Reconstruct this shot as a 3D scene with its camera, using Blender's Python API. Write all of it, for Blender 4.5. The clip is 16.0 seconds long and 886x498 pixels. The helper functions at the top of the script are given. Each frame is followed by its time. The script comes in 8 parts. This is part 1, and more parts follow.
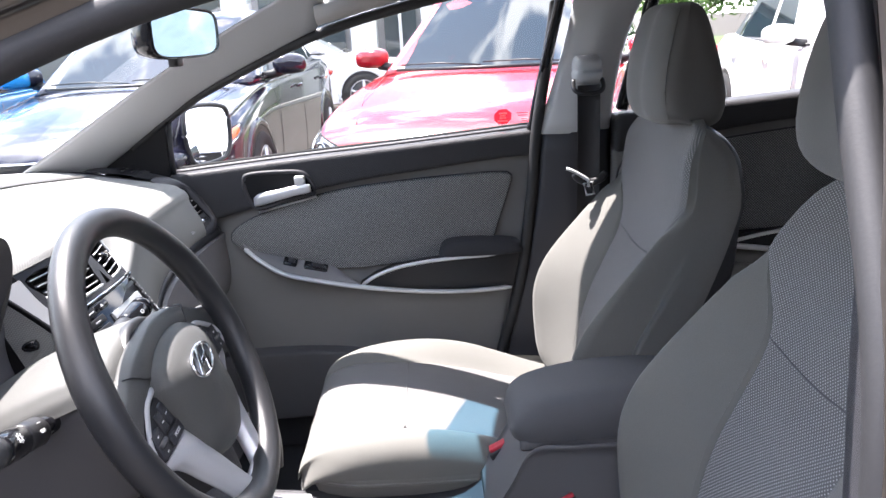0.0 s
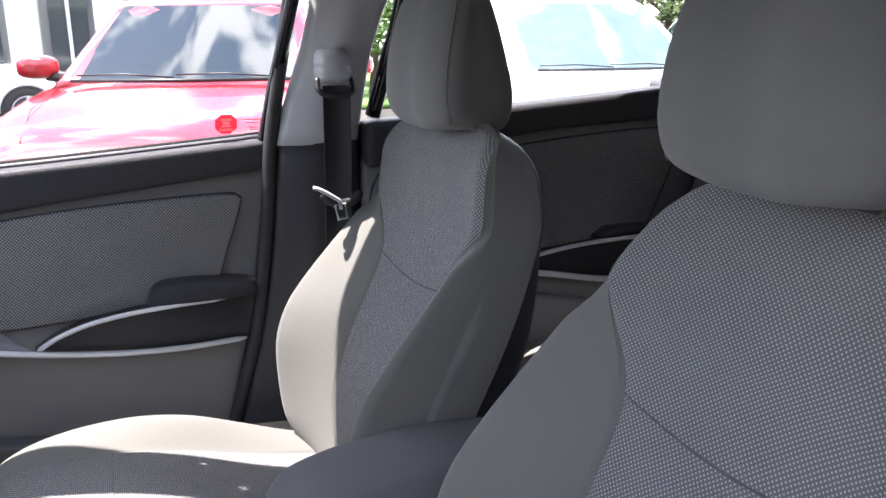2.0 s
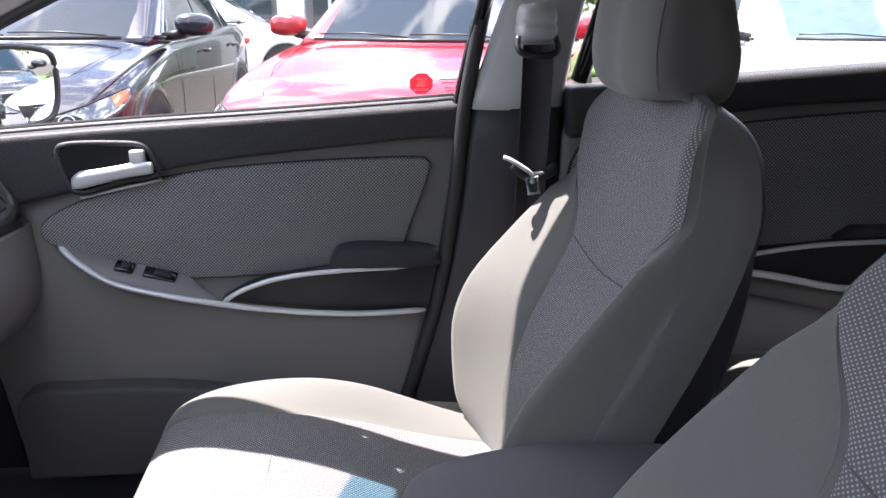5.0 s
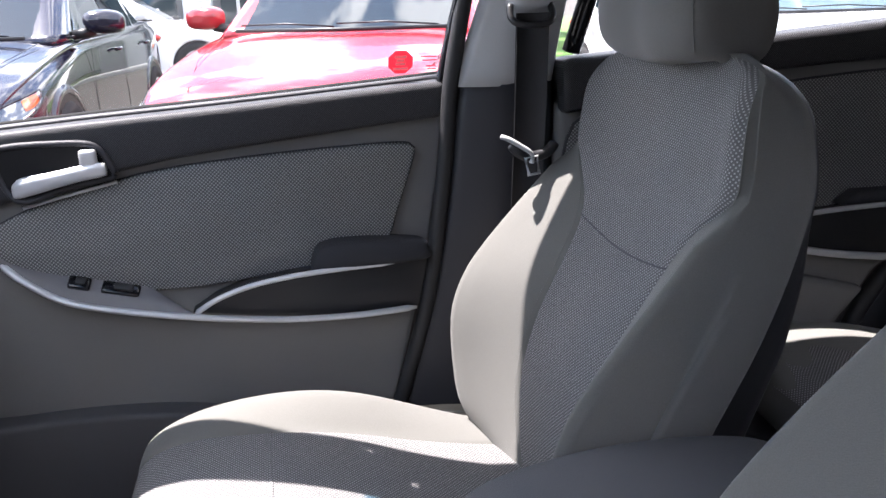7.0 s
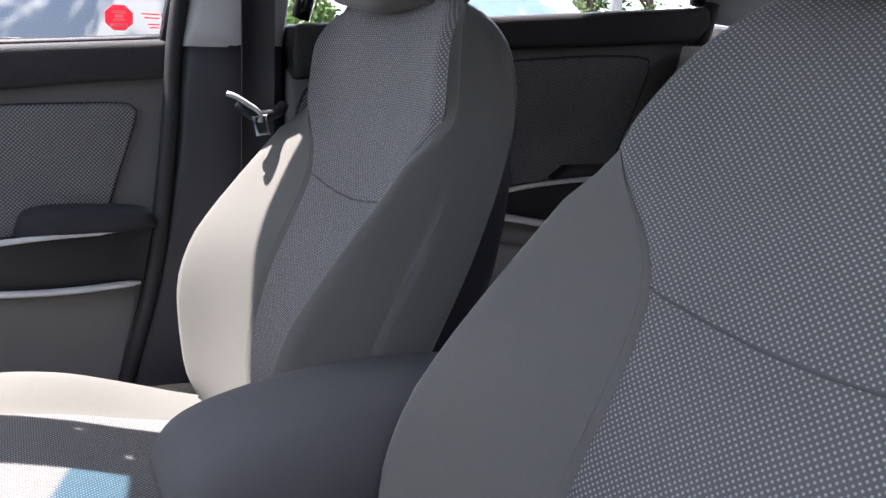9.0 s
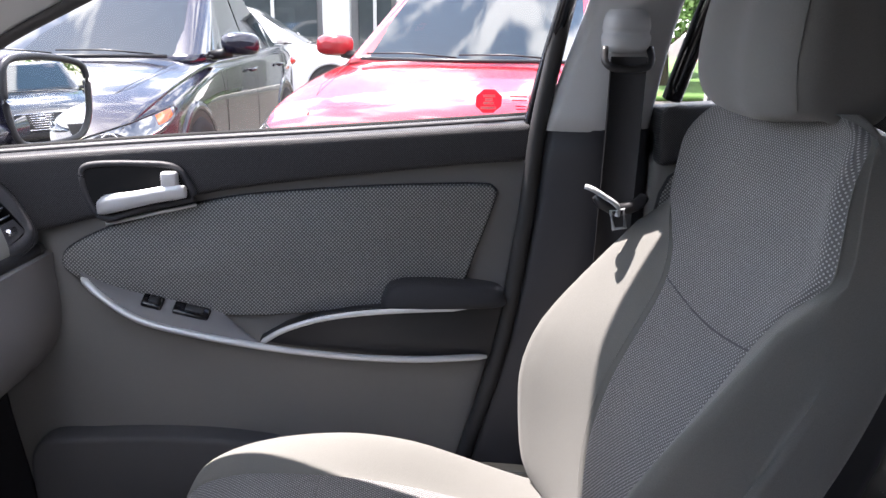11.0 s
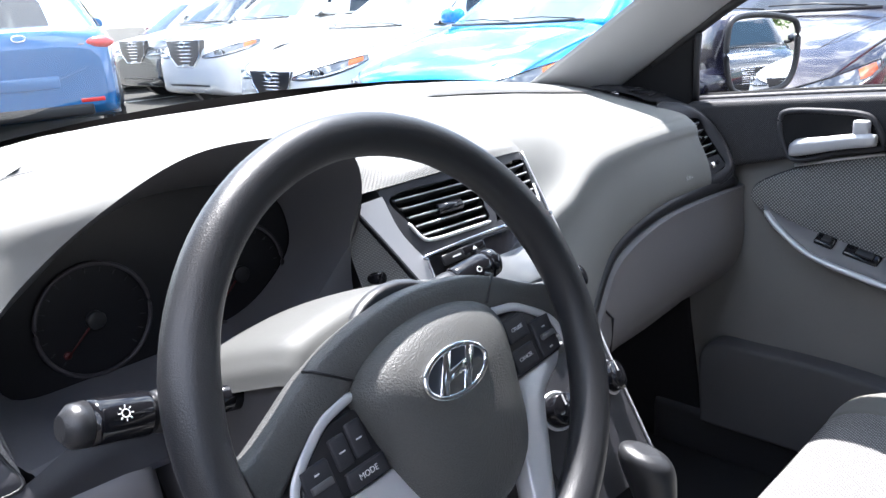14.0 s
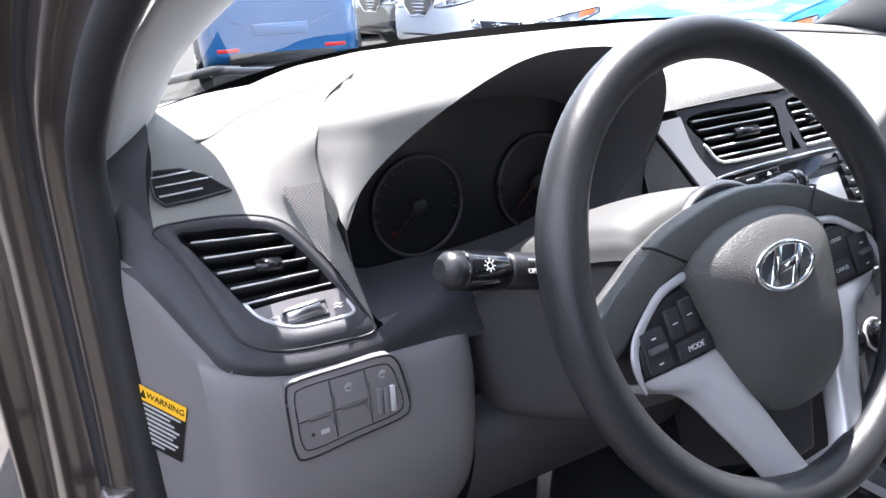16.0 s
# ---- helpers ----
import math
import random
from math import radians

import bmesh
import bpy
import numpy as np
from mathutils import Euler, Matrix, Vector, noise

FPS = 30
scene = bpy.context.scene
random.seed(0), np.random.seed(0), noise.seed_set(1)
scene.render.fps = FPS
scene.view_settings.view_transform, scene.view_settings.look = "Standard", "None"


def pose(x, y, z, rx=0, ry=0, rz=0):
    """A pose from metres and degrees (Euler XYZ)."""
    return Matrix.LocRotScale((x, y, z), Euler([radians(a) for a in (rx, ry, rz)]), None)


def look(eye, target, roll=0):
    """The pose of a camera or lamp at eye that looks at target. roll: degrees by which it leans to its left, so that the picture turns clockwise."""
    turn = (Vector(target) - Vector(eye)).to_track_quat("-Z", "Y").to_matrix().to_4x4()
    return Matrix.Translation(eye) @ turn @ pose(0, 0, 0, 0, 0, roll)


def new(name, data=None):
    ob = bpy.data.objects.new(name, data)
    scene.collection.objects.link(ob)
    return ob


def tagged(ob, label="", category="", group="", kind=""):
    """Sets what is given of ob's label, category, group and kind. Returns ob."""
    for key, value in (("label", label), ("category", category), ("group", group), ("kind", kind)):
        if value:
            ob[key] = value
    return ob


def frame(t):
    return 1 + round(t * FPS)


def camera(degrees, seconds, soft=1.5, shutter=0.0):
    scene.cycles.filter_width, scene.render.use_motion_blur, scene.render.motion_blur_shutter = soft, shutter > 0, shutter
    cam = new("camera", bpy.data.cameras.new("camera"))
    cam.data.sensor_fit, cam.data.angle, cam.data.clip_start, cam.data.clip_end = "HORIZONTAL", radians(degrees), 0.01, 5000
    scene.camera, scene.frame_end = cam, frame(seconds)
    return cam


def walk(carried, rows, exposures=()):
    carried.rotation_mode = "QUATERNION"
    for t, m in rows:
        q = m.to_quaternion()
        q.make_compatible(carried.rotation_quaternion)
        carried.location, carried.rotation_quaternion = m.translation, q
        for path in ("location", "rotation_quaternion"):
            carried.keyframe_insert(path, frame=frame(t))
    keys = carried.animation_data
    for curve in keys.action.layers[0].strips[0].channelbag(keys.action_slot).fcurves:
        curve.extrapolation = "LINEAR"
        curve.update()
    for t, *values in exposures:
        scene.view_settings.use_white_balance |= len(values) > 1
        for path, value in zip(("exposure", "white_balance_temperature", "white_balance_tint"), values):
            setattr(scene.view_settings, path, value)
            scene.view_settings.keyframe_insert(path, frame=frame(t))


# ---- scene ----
import mathutils.bvhtree

cam = camera(58.2, 16.0)
PATH = [
    (0, (0.052, 0.06, 1.201), (0.06, 1.987, 0.669), -3.4),
    (0.5, (0.044, 0.164, 1.197), (0.206, 2.091, 0.688), -4.5),
    (1, (0.017, 0.287, 1.173), (0.441, 2.191, 0.733), -3.7),
    (1.5, (0.018, 0.363, 1.155), (0.622, 2.215, 0.701), -1.5),
    (2, (0.02, 0.399, 1.136), (0.76, 2.189, 0.639), -0.5),
    (2.5, (0.018, 0.413, 1.12), (0.812, 2.168, 0.582), -0.2),
    (3, (0.012, 0.419, 1.111), (0.792, 2.177, 0.562), -0.7),
    (3.5, (0.011, 0.443, 1.124), (0.781, 2.211, 0.594), -0.3),
    (4, (0.036, 0.471, 1.12), (0.729, 2.271, 0.589), -0.7),
    (4.5, (0.104, 0.491, 1.128), (0.45, 2.381, 0.572), -0.4),
    (4.7, (0.114, 0.498, 1.126), (0.308, 2.403, 0.549), 0.3),
    (6.8, (0.025, 0.625, 1.087), (0.336, 2.525, 0.543), -1.6),
    (7, (0.014, 0.627, 1.091), (0.397, 2.497, 0.494), -1.7),
    (7.5, (0.014, 0.602, 0.982), (0.593, 2.444, 0.463), -1.1),
    (8, (0.033, 0.578, 0.864), (0.883, 2.344, 0.466), 0.4),
    (8.2, (0.033, 0.569, 0.868), (0.984, 2.281, 0.464), 1.3),
    (10.3, (0.117, 0.621, 1.104), (0.729, 2.443, 0.552), 1.3),
    (10.5, (0.117, 0.624, 1.092), (0.617, 2.484, 0.552), 0.8),
    (11, (0.086, 0.682, 1.097), (0.184, 2.61, 0.575), 0.6),
    (11.5, (0.04, 0.718, 1.119), (-0.231, 2.626, 0.584), 1.0),
    (12, (0.049, 0.708, 1.117), (-0.594, 2.518, 0.56), -0.9),
    (12.5, (0.049, 0.686, 1.114), (-0.863, 2.365, 0.521), -2.3),
    (13, (0.061, 0.619, 1.107), (-1.03, 2.179, 0.493), -2.8),
    (13.5, (0.108, 0.54, 1.117), (-1.121, 2.021, 0.572), -2.8),
    (14, (0.135, 0.523, 1.106), (-1.213, 1.881, 0.524), -3.7),
    (14.5, (0.157, 0.495, 1.103), (-1.275, 1.755, 0.5), -4.2),
    (15, (0.155, 0.456, 1.098), (-1.349, 1.623, 0.487), -3.8),
    (15.5, (0.139, 0.424, 1.085), (-1.433, 1.487, 0.451), -3.5),
    (16, (0.125, 0.399, 1.077), (-1.512, 1.344, 0.425), -3.2),
]
walk(cam, [(t, look(eye, target, roll)) for t, eye, target, roll in PATH], [(0, 2.42, 6350, 17), (3.5, 2.32, 6430, 19), (7.5, 2.24, 6300, 18), (10.5, 2.26, 6480, 19), (11.5, 2.20, 6400, 16), (13, 2.12, 6000, 12), (16, 2.27, 6130, 16)])


# ---- world, sun and large lights ----
SUN_DIR = Vector((-0.37, 0.19, 1.0)).normalized()
world = bpy.data.worlds.new("sky")
scene.world = world
world.use_nodes = True
wn = world.node_tree.nodes
wn.clear()
sky = wn.new("ShaderNodeTexSky")
sky.sky_type, sky.sun_disc = "NISHITA", False
sky.sun_elevation = math.asin(SUN_DIR.z)
sky.sun_rotation = math.atan2(SUN_DIR.x, SUN_DIR.y)
# fair-weather clouds in the sky, which the car paint and glass mirror
wtc = wn.new("ShaderNodeTexCoord")
wnoise = wn.new("ShaderNodeTexNoise")
wnoise.inputs["Scale"].default_value, wnoise.inputs["Detail"].default_value = 7.5, 9.0
wramp = wn.new("ShaderNodeValToRGB")
wramp.color_ramp.elements[0].position, wramp.color_ramp.elements[1].position = 0.50, 0.575
wmix = wn.new("ShaderNodeMix")
wmix.data_type = "RGBA"
wmix.inputs["B"].default_value = (14.5, 14.4, 14.3, 1)
wbg = wn.new("ShaderNodeBackground")
wbg.inputs["Strength"].default_value = 0.13
wout = wn.new("ShaderNodeOutputWorld")
wl = world.node_tree.links
wl.new(wtc.outputs["Generated"], wnoise.inputs["Vector"])
wl.new(wnoise.outputs["Fac"], wramp.inputs["Fac"])
wl.new(wramp.outputs["Color"], wmix.inputs["Factor"])
wl.new(sky.outputs["Color"], wmix.inputs["A"])
wl.new(wmix.outputs["Result"], wbg.inputs["Color"])
wl.new(wbg.outputs["Background"], wout.inputs["Surface"])

sun_data = bpy.data.lights.new("sun", "SUN")
sun_data.energy, sun_data.angle, sun_data.color = 5.0, radians(0.55), (1.0, 0.955, 0.89)
sun = new("sun", sun_data)
sun.matrix_world = Matrix.Translation((0, 0, 30)) @ SUN_DIR.to_track_quat("Z", "Y").to_matrix().to_4x4()


# ---- materials ----
def mat(name, color, rough=0.5, metal=0.0, grain=0.0, grain_scale=400.0, bump=0.0, blotch=0.0, coat=0.0, spec=0.5, sheen=0.0):
    """A plain surface with fine grain, bump and large faint blotches, in object space."""
    m = bpy.data.materials.new(name)
    m.use_nodes = True
    n, l = m.node_tree.nodes, m.node_tree.links
    b = n["Principled BSDF"]
    b.inputs["Base Color"].default_value = (*color, 1)
    b.inputs["Roughness"].default_value, b.inputs["Metallic"].default_value = rough, metal
    b.inputs["Specular IOR Level"].default_value = spec
    b.inputs["Coat Weight"].default_value, b.inputs["Coat Roughness"].default_value = coat, 0.03
    b.inputs["Sheen Weight"].default_value = sheen
    if grain or bump or blotch:
        tc = n.new("ShaderNodeTexCoord")
        fine = n.new("ShaderNodeTexNoise")
        fine.inputs["Scale"].default_value, fine.inputs["Detail"].default_value = grain_scale, 3.0
        big = n.new("ShaderNodeTexNoise")
        big.inputs["Scale"].default_value, big.inputs["Detail"].default_value = 7.0, 4.0
        l.new(tc.outputs["Object"], fine.inputs["Vector"])
        l.new(tc.outputs["Object"], big.inputs["Vector"])
        s1 = n.new("ShaderNodeMath")
        s1.operation = "MULTIPLY_ADD"
        s1.inputs[1].default_value, s1.inputs[2].default_value = grain, 1.0 - grain / 2 - blotch / 2
        l.new(fine.outputs["Fac"], s1.inputs[0])
        s2 = n.new("ShaderNodeMath")
        s2.operation = "MULTIPLY_ADD"
        s2.inputs[1].default_value = blotch
        l.new(big.outputs["Fac"], s2.inputs[0])
        l.new(s1.outputs[0], s2.inputs[2])
        mul = n.new("ShaderNodeMix")
        mul.data_type, mul.blend_type = "RGBA", "MULTIPLY"
        mul.inputs["Factor"].default_value = 1.0
        mul.inputs["A"].default_value = (*color, 1)
        l.new(s2.outputs[0], mul.inputs["B"])
        l.new(mul.outputs["Result"], b.inputs["Base Color"])
        if bump:
            bp = n.new("ShaderNodeBump")
            bp.inputs["Strength"].default_value, bp.inputs["Distance"].default_value = bump, 0.001
            l.new(fine.outputs["Fac"], bp.inputs["Height"])
            l.new(bp.outputs["Normal"], b.inputs["Normal"])
    return m


def weave(name, dark, light, pitch, use_uv=True, rough=0.9, depth=0.6, swap="xz", sharp=0.25, low=-0.1):
    """A woven or moulded surface of staggered dots, pitch in metres; in UV (metres) or in the object's own plane."""
    m = bpy.data.materials.new(name)
    m.use_nodes = True
    n, l = m.node_tree.nodes, m.node_tree.links
    b = n["Principled BSDF"]
    b.inputs["Roughness"].default_value = rough
    b.inputs["Specular IOR Level"].default_value = 0.25
    tc = n.new("ShaderNodeTexCoord")
    sep = n.new("ShaderNodeSeparateXYZ")
    l.new(tc.outputs["UV" if use_uv else "Object"], sep.inputs[0])
    waves = []
    for axis in ((0, 1) if use_uv else ("xyz".index(swap[0]), "xyz".index(swap[1]))):
        k = n.new("ShaderNodeMath")
        k.operation = "MULTIPLY"
        k.inputs[1].default_value = 2 * math.pi / pitch
        s = n.new("ShaderNodeMath")
        s.operation = "SINE"
        l.new(sep.outputs[axis], k.inputs[0])
        l.new(k.outputs[0], s.inputs[0])
        waves.append(s)
    prod = n.new("ShaderNodeMath")
    prod.operation = "MULTIPLY"
    l.new(waves[0].outputs[0], prod.inputs[0])
    l.new(waves[1].outputs[0], prod.inputs[1])
    rng = n.new("ShaderNodeMapRange")
    rng.interpolation_type = "SMOOTHSTEP"
    rng.inputs["From Min"].default_value, rng.inputs["From Max"].default_value = low, sharp + 0.45
    l.new(prod.outputs[0], rng.inputs["Value"])
    noise_t = n.new("ShaderNodeTexNoise")
    noise_t.inputs["Scale"].default_value, noise_t.inputs["Detail"].default_value = 6.0, 5.0
    l.new(tc.outputs["Object"], noise_t.inputs["Vector"])
    var = n.new("ShaderNodeMath")
    var.operation = "MULTIPLY_ADD"
    var.inputs[1].default_value, var.inputs[2].default_value = 0.3, 0.85
    l.new(noise_t.outputs["Fac"], var.inputs[0])
    mix = n.new("ShaderNodeMix")
    mix.data_type = "RGBA"
    mix.inputs["A"].default_value, mix.inputs["B"].default_value = (*dark, 1), (*light, 1)
    l.new(rng.outputs["Result"], mix.inputs["Factor"])
    mul = n.new("ShaderNodeMix")
    mul.data_type, mul.blend_type = "RGBA", "MULTIPLY"
    mul.inputs["Factor"].default_value = 1.0
    l.new(mix.outputs["Result"], mul.inputs["A"])
    l.new(var.outputs[0], mul.inputs["B"])
    l.new(mul.outputs["Result"], b.inputs["Base Color"])
    bp = n.new("ShaderNodeBump")
    bp.inputs["Strength"].default_value, bp.inputs["Distance"].default_value = depth, 0.0012
    l.new(rng.outputs["Result"], bp.inputs["Height"])
    l.new(bp.outputs["Normal"], b.inputs["Normal"])
    return m


def glass(name, tint, rough=0.0, clear=0.9, ior=1.4):
    """A thin pane: mostly clear, mirroring by Fresnel."""
    m = bpy.data.materials.new(name)
    m.use_nodes = True
    n, l = m.node_tree.nodes, m.node_tree.links
    n.clear()
    out = n.new("ShaderNodeOutputMaterial")
    tr = n.new("ShaderNodeBsdfTransparent")
    tr.inputs["Color"].default_value = (*[c * clear for c in tint], 1)
    gl = n.new("ShaderNodeBsdfGlossy")
    gl.inputs["Roughness"].default_value = rough
    fr = n.new("ShaderNodeFresnel")
    fr.inputs["IOR"].default_value = ior
    mx = n.new("ShaderNodeMixShader")
    l.new(fr.outputs[0], mx.inputs[0])
    l.new(tr.outputs[0], mx.inputs[1])
    l.new(gl.outputs[0], mx.inputs[2])
    l.new(mx.outputs[0], out.inputs["Surface"])
    return m


def paint(name, color, flake=0.0, rough=0.25):
    m = mat(name, color, rough, flake, grain=0.08, grain_scale=900, coat=1.0, blotch=0.06)
    return m


def film(name, color):
    """Thin coloured film on glass: it scatters light through as well as back."""
    m = bpy.data.materials.new(name)
    m.use_nodes = True
    n, l = m.node_tree.nodes, m.node_tree.links
    n.clear()
    out, mx = n.new("ShaderNodeOutputMaterial"), n.new("ShaderNodeMixShader")
    d, t = n.new("ShaderNodeBsdfDiffuse"), n.new("ShaderNodeBsdfTranslucent")
    d.inputs["Color"].default_value = t.inputs["Color"].default_value = (*color, 1)
    mx.inputs[0].default_value = 0.55
    l.new(d.outputs[0], mx.inputs[1])
    l.new(t.outputs[0], mx.inputs[2])
    l.new(mx.outputs[0], out.inputs["Surface"])
    return m


M = {
    "cloth": mat("plain seat cloth", (0.142, 0.139, 0.128), 0.95, grain=0.35, grain_scale=900, bump=0.35, blotch=0.14, spec=0.2, sheen=0.15),
    "cloth_head": mat("headrest cloth", (0.146, 0.143, 0.136), 0.95, grain=0.3, grain_scale=900, bump=0.3, blotch=0.12, spec=0.2, sheen=0.15),
    "knit": weave("knitted seat cloth", (0.120, 0.117, 0.117), (0.37, 0.365, 0.36), 0.0058, depth=0.5, sharp=0.45, low=0.15),
    "door_knit": weave("woven door cloth", (0.115, 0.116, 0.117), (0.36, 0.365, 0.355), 0.0058, False),
    "carpet": mat("black carpet", (0.026, 0.026, 0.029), 1.0, grain=0.7, grain_scale=600, bump=0.8, blotch=0.3, spec=0.1),
    "dash_top": mat("light grey soft dash", (0.215, 0.213, 0.202), 0.62, grain=0.12, grain_scale=1300, bump=0.25, blotch=0.05, spec=0.3),
    "rib_grey": weave("ribbed grey defroster insert", (0.085, 0.084, 0.080), (0.135, 0.133, 0.128), 0.0040, False, 0.6, 0.5, "xy"),
    "dash_weave": weave("ribbed grey dash insert", (0.170, 0.168, 0.160), (0.222, 0.219, 0.210), 0.0032, False, 0.6, 0.5, "yz"),
    "dash_mid": mat("grey lower dash plastic", (0.185, 0.177, 0.182), 0.55, grain=0.12, grain_scale=1300, bump=0.3, blotch=0.06, spec=0.35),
    "dark": mat("charcoal grained plastic", (0.034, 0.034, 0.039), 0.48, grain=0.25, grain_scale=1200, bump=0.4, blotch=0.1, spec=0.4),
    "arm_vinyl": mat("charcoal padded vinyl", (0.082, 0.081, 0.086), 0.68, grain=0.3, grain_scale=900, bump=0.5, blotch=0.12, spec=0.3),
    "dark_weave": weave("charcoal moulded weave plastic", (0.027, 0.027, 0.030), (0.068, 0.068, 0.073), 0.0034, False, 0.46, 0.5),
    "door_grey": mat("grey door plastic", (0.182, 0.179, 0.175), 0.6, grain=0.2, grain_scale=1100, bump=0.35, blotch=0.1, spec=0.35),
    "black": mat("satin black plastic", (0.017, 0.017, 0.019), 0.38, grain=0.15, grain_scale=900, bump=0.1, spec=0.45),
    "gloss_black": mat("gloss black plastic", (0.008, 0.008, 0.01), 0.12, spec=0.5),
    "rubber": mat("black rubber seal", (0.02, 0.02, 0.022), 0.6, grain=0.3, grain_scale=300, bump=0.2, blotch=0.2),
    "leather": mat("black wheel leatherette", (0.024, 0.0245, 0.027), 0.36, grain=0.25, grain_scale=900, bump=0.3, blotch=0.12, spec=0.45),
    "col_sun_grey": mat("column plastic lightened for sun", (0.088, 0.088, 0.084), 0.55, grain=0.15, grain_scale=1200, bump=0.3, blotch=0.08, spec=0.4),
    "silver": mat("satin silver plastic", (0.62, 0.62, 0.635), 0.32, 0.35, grain=0.06, grain_scale=1500),
    "chrome": mat("bright chrome", (0.82, 0.82, 0.84), 0.08, 1.0),
    "pillar": mat("cool grey pillar trim", (0.455, 0.465, 0.475), 0.75, grain=0.15, grain_scale=1000, bump=0.3, blotch=0.08, spec=0.25),
    "liner": mat("grey woven headliner", (0.42, 0.41, 0.40), 0.95, grain=0.25, grain_scale=900, bump=0.4, blotch=0.1, spec=0.15),
    "webbing": mat("black belt webbing", (0.022, 0.022, 0.025), 0.7, grain=0.4, grain_scale=700, bump=0.5),
    "red_plastic": mat("red release button", (0.55, 0.03, 0.05), 0.35, grain=0.1),
    "steel": mat("bare steel", (0.55, 0.55, 0.56), 0.3, 1.0, grain=0.2, grain_scale=200),
    "mirror": mat("mirror", (0.9, 0.9, 0.9), 0.0, 1.0),
    "white_mark": mat("white print", (0.75, 0.75, 0.75), 0.6, grain=0.05),
    "grey_mark": mat("grey print", (0.45, 0.45, 0.45), 0.6, grain=0.05),
    "yellow": mat("yellow label", (0.9, 0.5, 0.02), 0.5, grain=0.05),
    "label_black": mat("black label", (0.012, 0.012, 0.012), 0.45, grain=0.05),
    "lcd": mat("grey display", (0.32, 0.33, 0.34), 0.15, spec=0.5, grain=0.04),
    "dial": mat("black dial face", (0.01, 0.01, 0.012), 0.3, grain=0.1),
    "needle": mat("red needle", (0.6, 0.03, 0.02), 0.4, grain=0.02),
    "body": paint("bronze grey metallic paint", (0.075, 0.065, 0.058), 0.55, 0.28),
    "pane": glass("clear window", (0.95, 0.97, 0.95), clear=0.74),
    "screen": glass("windscreen", (0.92, 0.98, 0.97), clear=0.76, ior=1.24),
    "sticker_red": film("red sticker film", (0.85, 0.13, 0.18)),
    "sticker_white": film("white sticker print", (0.9, 0.86, 0.86)),
    "frit": mat("black ceramic edge", (0.01, 0.01, 0.011), 0.35, grain=0.05),
    "asphalt": mat("worn asphalt", (0.066, 0.060, 0.054), 0.95, grain=0.3, grain_scale=25, bump=0.1, blotch=0.35, spec=0.2),
    "line": mat("worn parking line", (0.68, 0.67, 0.62), 0.9, grain=0.5, grain_scale=40, blotch=0.3),
    "kerb": mat("concrete kerb", (0.5, 0.49, 0.46), 0.9, grain=0.4, grain_scale=50, bump=0.4, blotch=0.2),
    "grass": mat("grass", (0.07, 0.14, 0.03), 1.0, grain=0.8, grain_scale=40, bump=1.0, blotch=0.4),
    "leaf": mat("leaf", (0.075, 0.15, 0.022), 0.7, grain=0.6, grain_scale=5, blotch=0.5),
    "needle_leaf": mat("conifer needles", (0.05, 0.085, 0.02), 0.8, grain=0.6, grain_scale=6, blotch=0.5),
    "bark": mat("bark", (0.12, 0.09, 0.065), 0.95, grain=0.6, grain_scale=30, bump=1.0, blotch=0.3),
    "render_white": mat("white panel wall", (0.74, 0.74, 0.73), 0.8, grain=0.1, grain_scale=20, blotch=0.12),
    "panel_grey": mat("grey panel wall", (0.36, 0.36, 0.365), 0.7, grain=0.1, grain_scale=20, blotch=0.15),
    "shop_glass": mat("dark shop glass", (0.06, 0.075, 0.08), 0.05, spec=0.6, blotch=0.3),
    "tyre": mat("tyre rubber", (0.022, 0.022, 0.023), 0.85, grain=0.4, grain_scale=120, bump=0.4),
    "rim": mat("silver alloy rim", (0.55, 0.55, 0.57), 0.3, 0.9, grain=0.1),
    "car_glass": mat("tinted car glass", (0.007, 0.016, 0.022), 0.02, spec=0.75, blotch=0.1, coat=0.3),
    # the pale blotched base colour carries part of the sky's reflection
    "car_glass_sky": mat("car windscreen with sky reflection in its base", (0.12, 0.17, 0.20), 0.03, spec=0.5, blotch=0.5, coat=0.2),
    "lamp_glass": mat("headlamp lens", (0.20, 0.21, 0.225), 0.08, 0.4, spec=0.7, coat=1.0, blotch=0.4, grain=0.3, grain_scale=30),
    "amber": mat("amber lens", (0.62, 0.13, 0.015), 0.15, coat=1.0, grain=0.1),
    "tail_red": mat("red tail lens", (0.6, 0.02, 0.02), 0.12, coat=1.0, grain=0.1),
    "paint_red": paint("red paint", (0.36, 0.008, 0.018)),
    "paint_navy": paint("blue black paint", (0.008, 0.008, 0.022), 0.2),
    "paint_white": paint("white paint", (0.80, 0.80, 0.80)),
    "paint_pearl": paint("silver white paint", (0.72, 0.70, 0.69), 0.1),
    "paint_cyan": paint("bright blue paint", (0.0, 0.27, 0.68), 0.25),
    "paint_blue": paint("mid blue paint", (0.008, 0.125, 0.34), 0.2),
    "paint_maroon": paint("maroon paint", (0.13, 0.010, 0.014), 0.1),
    "paint_slate": paint("slate grey paint", (0.022, 0.027, 0.034), 0.1),
    "slat_edge": mat("satin slat edge", (0.55, 0.55, 0.56), 0.3, 0.4, grain=0.05),
    "hood_dark": mat("matt charcoal pad", (0.030, 0.030, 0.034), 0.75, grain=0.25, grain_scale=1200, bump=0.3, spec=0.25),
    "satin_dark": mat("smooth satin dark panel", (0.028, 0.034, 0.046), 0.30, grain=0.06, grain_scale=1500, spec=0.5),
    "ring_dull": mat("dull dark ring", (0.055, 0.05, 0.055), 0.5, 0.2, grain=0.1),
